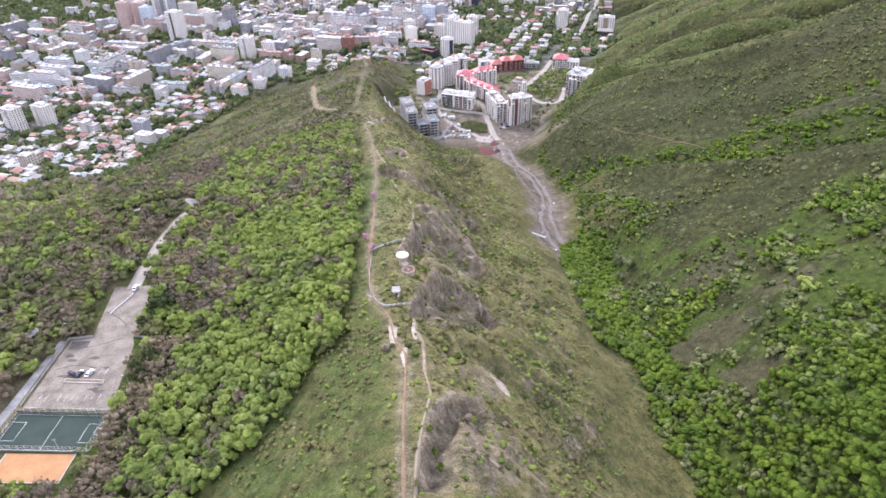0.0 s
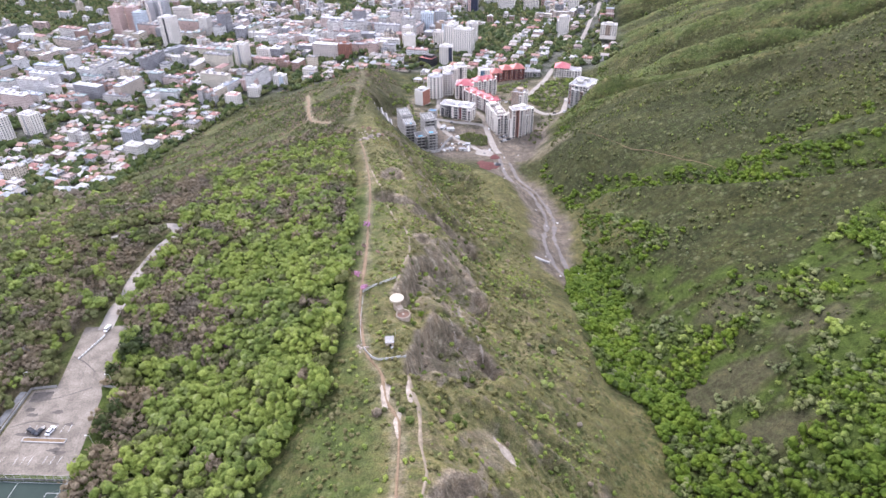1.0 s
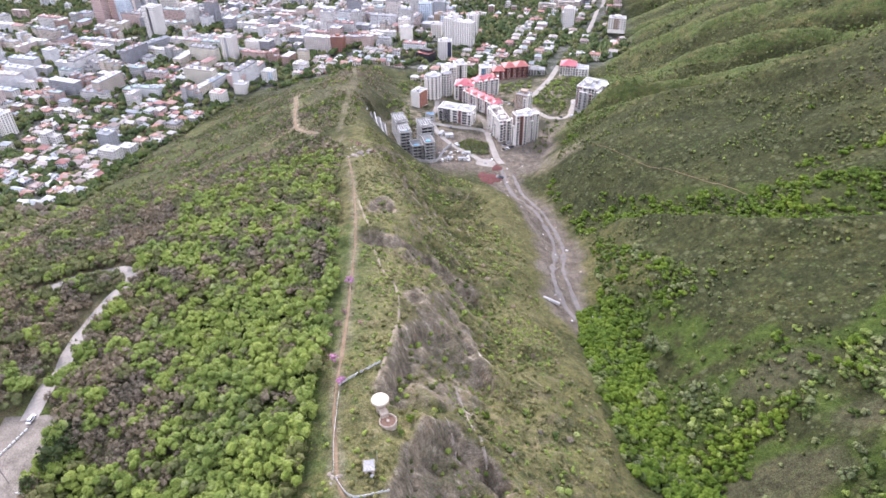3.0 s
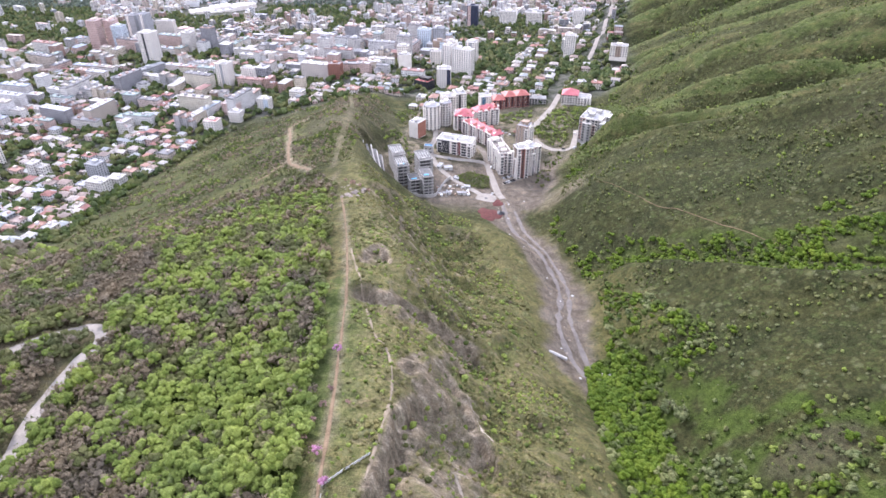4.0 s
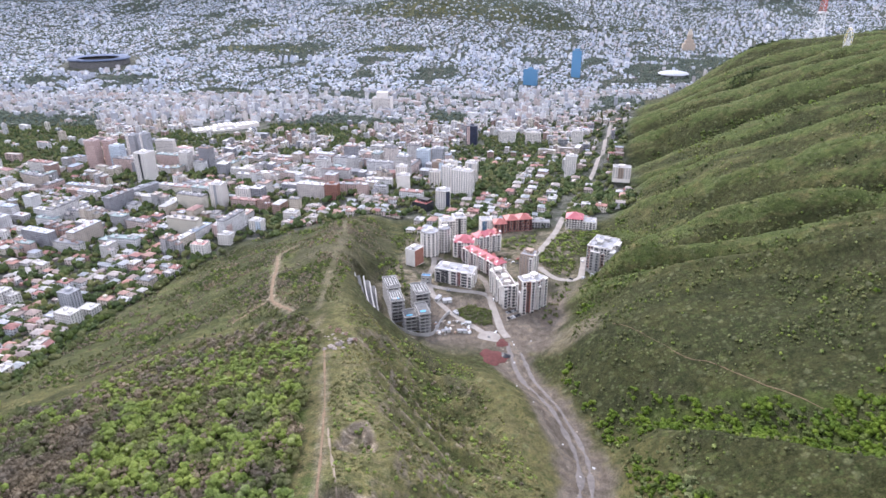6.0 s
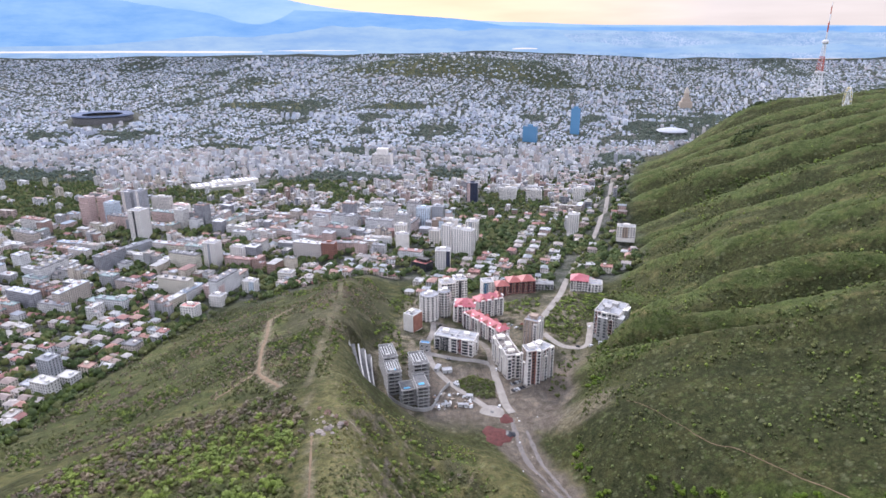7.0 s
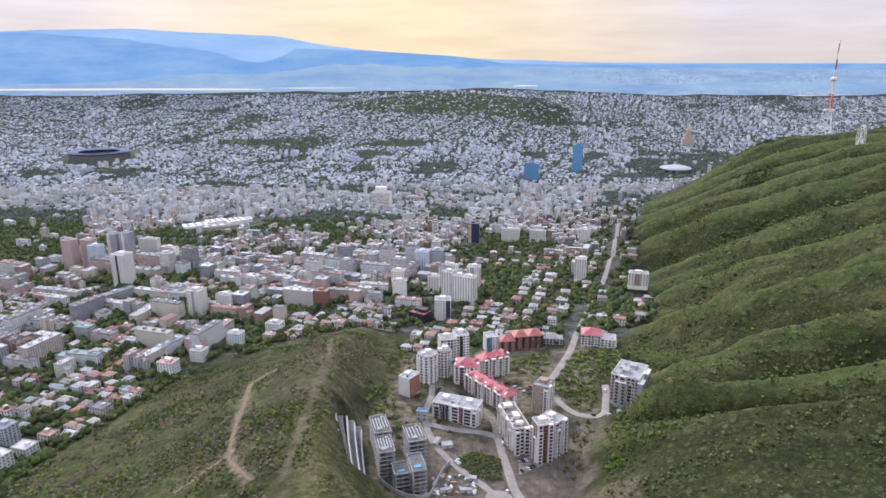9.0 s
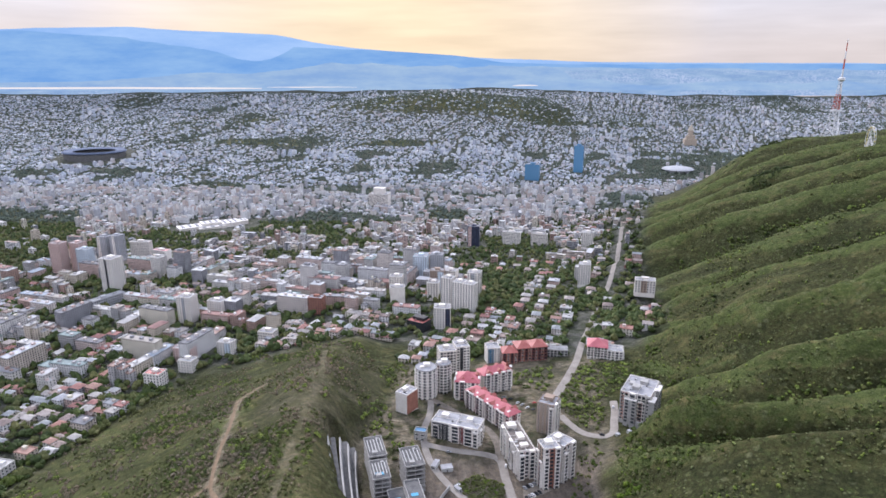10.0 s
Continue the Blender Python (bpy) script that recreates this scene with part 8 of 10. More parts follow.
# the crimson-roofed house: three wings that meet
corner_wing = block("apartment_building", "white corner wing under a crimson sheet roof", 37, 889, 23, 21, 19, -8, 6, M_WHITE, 58, {"f": "bn", "l": "bnb", "r": "n", "b": "n"}, "hip", M_PINKROOF, accents=[("l", 0.4, 0.55, M_MAROON)], balc_mat=M_WHITE, group=QUARTER)
long_wing = block("apartment_building", "long white wing with maroon bays under a crimson roof", 57, 846, 60, 14, 17.5, -54, 6, M_WHITE, 58.5, {"f": "bwb", "b": "n", "r": "n"}, "hip", M_PINKROOF, accents=[("f", 0.0, 0.05, M_MAROON), ("f", 0.20, 0.27, M_MAROON), ("f", 0.44, 0.51, M_MAROON), ("f", 0.66, 0.73, M_MAROON), ("f", 0.93, 1.0, M_MAROON), ("r", 0.3, 0.7, M_MAROON)], balc_mat=M_CREAM, group=QUARTER)
rear_wing = block("apartment_building", "white rear wing under a crimson sheet roof", 64, 906, 31, 16, 21, 22, 7, M_WHITE, 55.5, {"f": "bnb", "b": "n", "r": "bnb"}, "hip", M_PINKROOF, accents=[("r", 0.4, 0.6, M_MAROON)], group=QUARTER)
add_bays(long_wing, 60, 14, 17.5, 6, [("f", p_, 4.6, 1.5, 1.0, M_WHITE if n_ % 2 else M_MAROON) for n_, p_ in enumerate((0.08, 0.16, 0.32, 0.40, 0.56, 0.62, 0.78, 0.86))])
add_bays(corner_wing, 23, 21, 19, 6, [("l", 0.25, 4.6, 1.5, 1.0, M_WHITE), ("l", 0.75, 4.6, 1.5, 1.0, M_WHITE), ("f", 0.3, 4.6, 1.5, 1.0, M_MAROON)])
add_bays(rear_wing, 31, 16, 21, 7, [("f", p_, 4.4, 1.5, 1.0, M_WHITE if n_ % 2 else M_CREAM) for n_, p_ in enumerate((0.15, 0.42, 0.68, 0.9))])
DORMER = mesh_of("dormer", [(-3, -2.5, 0), (3, -2.5, 0), (3, 5, 0), (-3, 5, 0), (-3, -2.5, 1.4), (3, -2.5, 1.4), (0, -2.5, 3.6), (0, 5, 3.6), (-3, 5, 1.4), (3, 5, 1.4)], [(0, 1, 5, 6, 4), (4, 6, 7, 8), (6, 5, 9, 7), (0, 4, 8, 3), (1, 2, 9, 5), (3, 8, 7, 9, 2)], M_REDROOF)
SKYLIGHT = box_mesh("skylight", [(0, 0, 0, 2.2, 3.0, 0.5)], M_WHITE)
CHIMNEY = box_mesh("chimney", [(0, 0, 0, 1.2, 0.9, 2.4), (0, 0, 2.4, 1.5, 1.2, 0.25)], M_BRICK)
for wing, spots in ((long_wing, (-22, -8, 6, 20)), (rear_wing, (-9, 3, 11)), (corner_wing, (-4, 5))):
    top_z = {0: 17.5, 1: 21, 2: 19}[(long_wing, rear_wing, corner_wing).index(wing)]
    for n, sx_ in enumerate(spots):
        part("dormer", DORMER, wing, "crimson gabled dormer", pose(sx_, -5.0, top_z))
        part("dormer", DORMER, wing, "crimson gabled dormer", pose(sx_ + 3, 5.0, top_z, 0, 0, 180))
        part("skylight", SKYLIGHT, wing, "white flat skylight", pose(sx_ + 6, -3.2, top_z + 1.9, 24))
        part("chimney", CHIMNEY, wing, at=pose(sx_ + 5, 1.5, top_z + 2.0))
court_block = block("apartment_building", "unrendered courtyard block with white balcony frames", 71.5, 775, 13.5, 42, 23.5, 12, 7, M_CREAM, 60, {"f": "BB", "l": "BwBB", "r": "b", "b": "n"}, roof_mat=M_ROOFEARTH, frame_kind="dark", balc_mat=M_WHITE, rim=M_WHITE, top=[(-1, 14, 7, 6, 3), (1, -2, 5, 8, 2.4), (0, -14, 6, 4, 2)], accents=[("f", 0.30, 0.45, M_MAROON), ("l", 0.0, 0.08, M_MAROON), ("l", 0.46, 0.54, M_BROWNWALL), ("l", 0.92, 1.0, M_WHITE)], group=QUARTER)
tower_a = block("apartment_tower", "white and brick tower block with framed balconies", 91, 747, 13, 13, 34.5, 14, 11, M_WHITE, 60, {"f": "BwB", "l": "n", "r": "w", "b": "n"}, accents=[("f", 0.26, 0.76, M_BRICK), ("l", 0.15, 0.85, M_BROWNWALL), ("r", 0.3, 0.7, M_BRICK)], top=[(0, 1, 6, 5, 2.6)], rim=M_WHITE, frame_kind="dark", group=QUARTER)
tower_b = block("apartment_tower", "white tower wing with orange-brown panels", 101.5, 757, 14, 17, 32, 42, 10, M_WHITE, 60, {"f": "wBw", "r": "BwB", "b": "n"}, accents=[("f", 0.22, 0.72, M_BRICK), ("r", 0.36, 0.62, M_BRICK)], top=[(0, 2, 6, 5, 2.6)], frame_kind="dark", group=QUARTER)
tower_c = block("apartment_tower", "tall beige-brown tower with white balcony corner", 104.5, 825, 15, 17, 29, -27, 10, M_BROWNWALL, 58.5, {"f": "n", "l": "w", "r": "BB", "b": "n"}, accents=[("l", 0.02, 0.98, M_WHITE)], balc_mat=M_WHITE, top=[(0, 2, 8, 7, 3.2)], group=QUARTER)
add_bays(five_storey, 42, 19, 16, 5, [("f", 0.52, 6.5, 1.0, 1.0, M_WHITE), ("f", 0.80, 7.0, 1.2, 1.0, M_WHITE), ("f", 0.95, 4.0, 1.6, 0.8, M_WHITE), ("r", 0.3, 4.5, 1.5, 0.8, M_WHITE), ("f", 0.10, 5.0, 0.8, 0.8, M_BLACK)])
add_bays(court_block, 13.5, 42, 23.5, 7, [("l", 0.14, 4.4, 1.8, 1.0, M_WHITE), ("l", 0.30, 4.0, 1.4, 0.86, M_CREAM), ("l", 0.62, 4.4, 1.8, 1.0, M_WHITE), ("l", 0.78, 4.0, 1.4, 0.72, M_BROWNWALL), ("f", 0.20, 4.0, 2.2, 0.86, M_WHITE), ("f", 0.80, 4.0, 2.2, 1.0, M_CREAM)])
add_bays(tower_a, 13, 13, 34.5, 11, [("f", 0.16, 3.6, 1.8, 0.82, M_WHITE), ("f", 0.84, 3.6, 1.8, 1.0, M_WHITE), ("l", 0.25, 3.6, 1.6, 0.9, M_WHITE), ("l", 0.75, 3.6, 1.6, 0.64, M_BRICK)])
add_bays(tower_b, 14, 17, 32, 10, [("f", 0.2, 3.8, 1.8, 0.8, M_WHITE), ("f", 0.78, 4.2, 2.2, 1.0, M_WHITE), ("r", 0.25, 4.0, 2.0, 0.7, M_WHITE), ("r", 0.75, 4.0, 2.0, 0.5, M_WHITE)])
add_bays(tower_c, 15, 17, 29, 10, [("r", 0.25, 4.0, 1.6, 1.0, M_WHITE), ("r", 0.72, 4.0, 1.6, 0.9, M_WHITE), ("f", 0.86, 3.4, 1.4, 0.9, M_WHITE)])
corner = block("apartment_building", "grey unfinished eight-storey block with white rims and brick infill", 189, 839, 34, 26, 27, 59, 8, M_CONCRETE, 66, {"f": "BwB", "l": "wBB", "r": "BwB", "b": "n"}, accents=[("f", 0.12, 0.34, M_MAROON), ("l", 0.05, 0.30, M_BRICK)], frame_kind="white", balc_mat=M_WHITE, top=[(-6, 2, 7, 6, 3.2), (7, -2, 6, 6, 3.0), (0, 7, 5, 4, 2.2)], group=QUARTER, rim=M_WHITE)
add_bays(corner, 34, 26, 27, 8, [("f", 0.46, 5.0, 1.8, 1.0, M_MAROON), ("f", 0.90, 4.4, 1.8, 0.9, M_CONCRETE), ("l", 0.42, 5.0, 1.8, 1.0, M_CONCRETE), ("l", 0.70, 4.0, 1.5, 0.8, M_BRICK), ("r", 0.2, 4.5, 1.6, 0.9, M_CONCRETE)])
for wx_, wy_, ww_, wd_, wh_ in ((-14, -14.5, 10, 5, 24), (6, -14.5, 12, 5, 26), (18.5, 4, 5, 12, 25), (-18.5, 3, 5, 10, 22)):
    part("bay_tower", box_mesh("bay_tower", [(wx_, wy_, -5, ww_, wd_, wh_ + 5)], M_CONCRETE), corner)
    part("bay_rim", box_mesh("bay_rim", [(wx_, wy_, wh_, ww_ + 0.5, wd_ + 0.5, 0.5)], M_WHITE), corner)
    face, length = ("f", ww_) if abs(wy_) > 10 else ("l" if wx_ < 0 else "r", wd_)
    m, _ = side_frame(face, ww_, wd_)
    for f_ in range(7):
        for c_ in np.linspace(-length / 2 + 2, length / 2 - 2, max(int(length / 3.4), 2)):
            part("window", WIN["w", "dark"], corner, at=pose(wx_, wy_, 0) @ m @ pose(c_, -0.03, f_ * 3.3 + 0.5))
cb = thing("balcony_platform", pose(199, 826, 68, 0, 0, 59), "raw concrete foundation platform beside the corner block", "platform")
part("slab", box_mesh("slab", [(4, -3, -8, 40, 30, 8.5)], M_CONCRETE), cb)
block("apartment_building", "white and pale blue end house of the red-roofed row", 70, 993, 15, 16, 17.5, 8, 6, M_WHITE, 45, {"f": "n", "l": "n", "r": "n", "b": "n"}, accents=[("f", 0.05, 0.5, M_BLUEGLASS)], group=QUARTER)
for x, y, w, d, h, q in ((88, 987, 17, 18, 15, 6), (104, 994, 17, 20, 18, 10), (121, 995, 18, 20, 19, 10)):
    block("apartment_building", "red-brick house of the row under a red roof", x, y, w, d, h, q, 5, M_BRICK, 45.5, {"f": "bw", "l": "n", "r": "n", "b": "n"}, "hip", M_REDROOF, balc_mat=M_MAROON, group=QUARTER)
block("unfinished_building", "low unfinished grey concrete shell", 146, 1002, 24, 12, 9, -8, 3, M_CONCRETE, 46, {"f": "w", "b": "w", "l": "w", "r": "w"}, frame_kind="dark", group=QUARTER)
block("apartment_building", "white stepped house under a faded pink roof", 190, 992, 22, 22, 15, -14, 5, M_WHITE, 50.5, {"f": "bwb", "l": "n", "r": "n", "b": "n"}, "hip", M_PINKROOF, group=QUARTER)
block("apartment_building", "white lower house with terraces", 208, 984, 17, 18, 11.5, -14, 4, M_WHITE, 51, {"f": "bw", "l": "n", "r": "bw", "b": "n"}, group=QUARTER)
block("shed", "small grey and brick site office with a blue roof", -7.5, 806, 10, 7, 8, -14, 2, M_CONCRETE, 62.5, {"f": "w", "r": "n"}, roof_mat=M_BLUEGLASS, category="shed", group="")


def shell(x, y, w, d, h, yaw, z, floors, label, pergola=True, pool=False):
    """An unfinished concrete frame: slabs, columns, a black core for the shade inside, roof beams."""
    t = thing("unfinished_building", pose(x, y, z, 0, 0, yaw), label, "building site", "unfinished terrace blocks")
    fh = h / floors
    slab = box_mesh("floor_slab", [(0, 0, 0, w + 1.0, d + 1.0, 0.32)], M_OLDCONC)
    col = box_mesh("column", [(0, 0, 0, 0.6, 0.6, fh - 0.32)], M_CONCRETE)
    rail = box_mesh("balustrade", [(0, -d / 2 - 0.4, 0, w + 1.0, 0.12, 0.9)], M_CONCRETE)
    for f in range(floors + 1):
        part("floor_slab", slab, t, at=pose(0, 0, f * fh - 0.32))
        if f < floors:
            for cx in np.linspace(-w / 2 + 0.4, w / 2 - 0.4, 3):
                for cy in np.linspace(-d / 2 + 0.4, d / 2 - 0.4, 3):
                    part("column", col, t, at=pose(cx, cy, f * fh))
            # black core stands in for the shade between the slabs
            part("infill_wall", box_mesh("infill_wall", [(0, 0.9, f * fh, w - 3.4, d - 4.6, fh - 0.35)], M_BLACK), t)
            if f:
                part("balustrade", rail, t, at=pose(0, 0, f * fh))
    part("parapet", box_mesh("parapet", [(0, -d / 2 - 0.3, h, w + 1, 0.4, 1.1), (0, d / 2 + 0.3, h, w + 1, 0.4, 1.1), (-w / 2 - 0.3, 0, h, 0.4, d + 0.2, 1.1), (w / 2 + 0.3, 0, h, 0.4, d + 0.2, 1.1)], M_CONCRETE), t)
    part("roof", box_mesh("roof", [(0, 0, h, w, d, 0.10)], M_DARKCONC), t)
    if pergola:
        beam = box_mesh("roof_beam", [(0, 0, 0, 0.55, d * 0.62, 0.35)], M_LINE)
        for bx in np.linspace(-w / 2 + 1.6, w / 2 - 1.6, 5):
            part("roof_beam", beam, t, at=pose(bx, 1.0, h + 0.7))
        part("roof_box", box_mesh("roof_box", [(-1.5, -d * 0.30, h, 4, 3, 1.6)], M_CONCRETE), t)
        part("roof_box", box_mesh("roof_box", [(w * 0.25, d * 0.38, h, 2.4, 2, 1.2)], M_CONCRETE), t)
    if pool:
        part("tarpaulin", box_mesh("tarpaulin", [(-0.6, -d * 0.22, h + 0.2, w * 0.5, d * 0.14, 0.3)], M_TARP), t, "bright blue plastic sheet")
    return t


M_TARP = surface("blue_tarpaulin", (0.05, 0.30, 0.50), (0.12, 0.42, 0.62), 2, 0.5, 0.2, 0.2)
shell(-41, 753, 13, 26, 20, 15, 69, 6, "dark unfinished terrace block with white roof beams")
shell(-35, 724, 12, 22, 21, 14, 68, 6, "dark unfinished terrace block with roof beams and scaffold", True, True)
shell(-12.5, 742, 14, 24, 22, 15, 65.5, 6, "grey unfinished terrace block with a slatted roof")
shell(-9.5, 704, 10, 22, 20, 14, 66.5, 6, "grey unfinished terrace block with a blue sheet", False, True)
shell(-21.5, 705, 11, 15, 14, 14, 67, 4, "low unfinished terrace block with an orange floor", False, True)
TIERS = [((-78, 757), (-57.5, 674), 106, 106), ((-70, 767), (-53.5, 680), 95, 97), ((-65, 774), (-49.5, 687), 85, 88), ((-60, 780), (-47, 694), 75, 78)]
for k, (a, b, z0, z1) in enumerate(TIERS):
    a, b = np.array(a, float), np.array(b, float)
    w_ob = thing("retaining_wall", pose(0, 0, 0), "stepped raw concrete retaining wall cut into the hill", "wall", "retaining walls above the site")
    c = curve_through([a, (a + b) / 2 + (-0.9, 0.0), b], 4.0)
    for n, (p, q) in enumerate(zip(c[:-1], c[1:])):
        mid, length, turn = (p + q) / 2, float(np.linalg.norm(q - p)) + 0.1, math.degrees(math.atan2(q[1] - p[1], q[0] - p[0]))
        side_ = np.array([-(q - p)[1], (q - p)[0]]) / np.linalg.norm(q - p)
        hill_z = gz(*(mid - 5.0 * side_))
        up = min(z0 + (z1 - z0) * (n + 0.5) / (len(c) - 1), hill_z + 1.5) if k == 0 else z0 + (z1 - z0) * (n + 0.5) / (len(c) - 1)
        up = up - 9.0 * max(0.0, 1 - (n + 0.5) / 4.0)
        low = 66 if k == 3 else min(TIERS[k + 1][2] - 0.8, up - 2.0)
        foot = (2.0, 1.5, 1.5, 1.3)[k]
        a_, h_ = length / 2, up - 58
        prism = [(sx_, sy_, sz_) for sx_ in (-a_, a_) for sy_, sz_ in ((-0.6, 0), (-0.6, h_), (0.5, h_), (foot, low - 58), (foot, 0))]
        part("wall_bay", mesh_of("wall_bay", prism, [(0, 1, 2, 3, 4), (9, 8, 7, 6, 5), (1, 6, 7, 2), (2, 7, 8, 3), (3, 8, 9, 4), (0, 5, 6, 1)], M_CONCRETE), w_ob, at=pose(mid[0], mid[1], 58, 0, 0, turn))
        if k < 3:
            part("ledge", box_mesh("ledge", [(0, foot + 1.9, 0, length, 4.2, low - 57.7)], M_DARKCONC), w_ob, "dark concrete ledge", pose(mid[0], mid[1], 58, 0, 0, turn))
ww = thing("boundary_wall", pose(0, 0, 0), "smooth curved white concrete wall round the site", "wall")
c = curve_through([(-38, 710), (-30, 700), (-20, 692), (-8, 687), (0, 692), (4, 706), (9, 723), (16, 738)], 2.5)
for p, q in zip(c[:-1], c[1:]):
    mid, length, turn = (p + q) / 2, float(np.linalg.norm(q - p)) + 0.1, math.degrees(math.atan2(q[1] - p[1], q[0] - p[0]))
    part("wall_bay", box_mesh("wall_bay", [(0, 0, -4, length, 0.5, 7.5)], M_CONCRETE), ww, at=pose(mid[0], mid[1], gz(*mid), 0, 0, turn))

# scrub on the spur beside the towers
spot_x, spot_y, spot_r = scatter([(130, 706), (146, 690), (214, 688), (236, 756), (206, 800), (176, 796), (150, 772)], 4.0, 187)
gather("spur_scrub", BUSH, spot_x[::2], spot_y[::2], spot_r, 0.5, 1.2, M_DARK, "dark low scrub on the spur by the towers", "bushes")
gather("spur_scrub", BUSH, spot_x[1::2], spot_y[1::2], spot_r, 0.4, 1.0, M_OLIVE, "dull green scrub on the spur by the towers", "bushes")
gather("spur_scrub", BUSH, spot_x[::9] + 1.5, spot_y[::9] + 1, spot_r, 0.5, 1.1, M_BRIGHT, "fresh green scrub on the spur by the towers", "bushes")

# paved yards and the overgrown plot
sheet("pavement", [(70, 722), (93, 737), (90, 752), (72, 742)], M_ASPHALT, "grey paved forecourt with parked cars", "pavement", 0.5, "structure", False)
pad = thing("concrete_pad", pose(51, 691, gz(51, 691)), "round pale concrete turning circle", "pavement")
part("disc", lathe_mesh("disc", [(10.5, -2), (10.5, 0.45), (10.0, 0.5), (2, 0.55), (0.02, 0.55)], M_LANE, 28), pad)
part("manhole", lathe_mesh("manhole", [(1.5, 0.4), (1.5, 0.9), (0.02, 0.95)], M_DARKCONC, 14), pad)
lx, ly, lr = scatter([(19, 744), (39, 758), (56, 746), (58, 716), (42, 714), (28, 728)], 2.6, 87)
gather("plot_bushes", BUSH, lx, ly, lr, 0.6, 1.4, M_OLIVE, "rough green bushes on the fenced plot", "bushes")
gather("plot_bushes", BUSH, lx[::4] + 1, ly[::4] + 1, lr, 0.6, 1.2, M_BRIGHT, "fresh green bushes on the fenced plot", "bushes")
M_REDSOIL = surface("red_spoil", (0.075, 0.024, 0.022), (0.135, 0.045, 0.038), 3, 0.95, 0.5, 0.35)


def mound(name, x, y, rx, ry, h, mat, label, seed):
    n, rings = 26, 7
    r = np.random.RandomState(seed)
    vs = [(0, 0, h)]
    for k in range(1, rings + 1):
        for a in np.linspace(0, 6.2832, n, endpoint=False):
            s = k / rings * (1 + 0.16 * math.sin(3 * a + seed) + 0.08 * math.sin(7 * a))
            px, py = rx * s * math.cos(a), ry * s * math.sin(a)
            vs.append((px, py, max(h * (1 - (k / rings) ** 1.6), 0) + r.normal(0, 0.08 * h) + gz(x + px, y + py) - gz(x, y) - (0.8 if k == rings else 0)))
    fs = [(0, 1 + i, 1 + (i + 1) % n) for i in range(n)]
    fs += [(1 + (k - 1) * n + i, 1 + k * n + i, 1 + k * n + (i + 1) % n, 1 + (k - 1) * n + (i + 1) % n) for k in range(1, rings) for i in range(n)]
    me = mesh_of(name, vs, fs, mat, True)
    ob = new(name, me)
    ob.matrix_world = pose(x, y, gz(x, y))
    return tagged(ob, label, "earth heap")


mound("spoil_heap", 52, 652, 13, 17, 1.6, M_REDSOIL, "spread heap of dark red spoil", 1)
mound("spoil_heap", 62, 655, 5, 6, 2.4, M_BLACK, "small heap of black tar spoil", 2)
mound("spoil_heap", 62, 680, 6, 9, 1.0, M_REDSOIL, "trail of red spoil on the road", 3)

# site clutter
M_SHEET = surface("site_sheet", None, None, 2, 0.7, 0, 0.2, [(0.75, 0.75, 0.74), (0.6, 0.66, 0.70), (0.42, 0.30, 0.22), (0.80, 0.79, 0.76), (0.30, 0.27, 0.24), (0.48, 0.40, 0.32)], "object")
cl = np.random.RandomState(15)
crate_me = [split_mesh("crate", [([(0, 0, -0.3, 1, 1, 1.3), (0, 0, 1.0, 1.12, 1.12, 0.12)], M_SHEET)]), split_mesh("crate", [([(0, 0, -0.3, 1, 1, 0.7), (0.2, 0.1, 0.4, 0.5, 0.9, 0.5)], M_SHEET)])]
for n in range(70):
    x, y = cl.uniform(2, 36), cl.uniform(688, 722)
    if y < 690 + 0.2 * x or near_line([(2, 770), (14, 745), (30, 722), (44, 704)], np.array([x]), np.array([y]))[0] < 4:
        continue
    o = new("material_stack", crate_me[n % 2])
    o.matrix_world = pose(x, y, gz(x, y), 0, 0, cl.uniform(0, 180)) @ Matrix.Diagonal((cl.uniform(1, 3.6), cl.uniform(0.8, 2.6), cl.uniform(0.6, 1.8), 1))
    tagged(o, "stack of building material on the site yard", "building material", "stacks on the site yard")
for x, y, w, d, h, q, m, lab in ((5, 767, 4, 10, 3, -20, M_LINE, "white steel container on the site"), (14, 763, 9, 6, 3.2, 10, M_LINE, "white site cabin beside the yard road"), (22, 737, 3, 6, 2.4, 40, M_LINE, "white van-sized site box"), (33, 716, 6, 4, 2.8, -10, M_LINE, "white timber hut on the site"), (27, 700, 9, 3, 2.6, -4, M_LINE, "long white steel container on the yard"), (12, 699, 8, 3, 2.6, 12, M_SHEET, "battered steel container on the site"), (160, 800, 3, 3, 2, 30, M_LINE, "white tank beside the drive"), (168, 796, 3, 3, 2, 30, M_LINE, "white tank on the slope")):
    t = thing("site_container", pose(x, y, gz(x, y), 0, 0, q), lab, "container")
    part("body", box_mesh("body", [(0, 0, -0.6, w, d, h + 0.6)], m), t)
    part("roof", box_mesh("roof", [(0, 0, h, w + 0.3, d + 0.3, 0.18)], M_GREYROOF), t)
    part("door", box_mesh("door", [(0, -d / 2 - 0.03, 0.1, 1.1, 0.08, 2.0)], M_DARKCONC), t)

# culvert pipes at the foot of the wash
for x, y, q in ((74, 412, -38), (104, 398, -5)):
    t = thing("culvert_pipe", pose(x, y, gz(x, y) + 0.8, 0, 0, q), "large pale concrete culvert pipe lying on gravel", "pipe")
    n = 16
    vs = [(u, r * math.cos(a), r * math.sin(a)) for u in (-6, 6) for r in (1.1, 0.9) for a in np.linspace(0, 6.2832, n, endpoint=False)]
    fs = [(a * n + i, a * n + (i + 1) % n, b * n + (i + 1) % n, b * n + i) for a, b in ((0, 2), (3, 1), (1, 0), (2, 3)) for i in range(n)]
    part("pipe", mesh_of("pipe", vs, fs, M_CONCRETE), t)

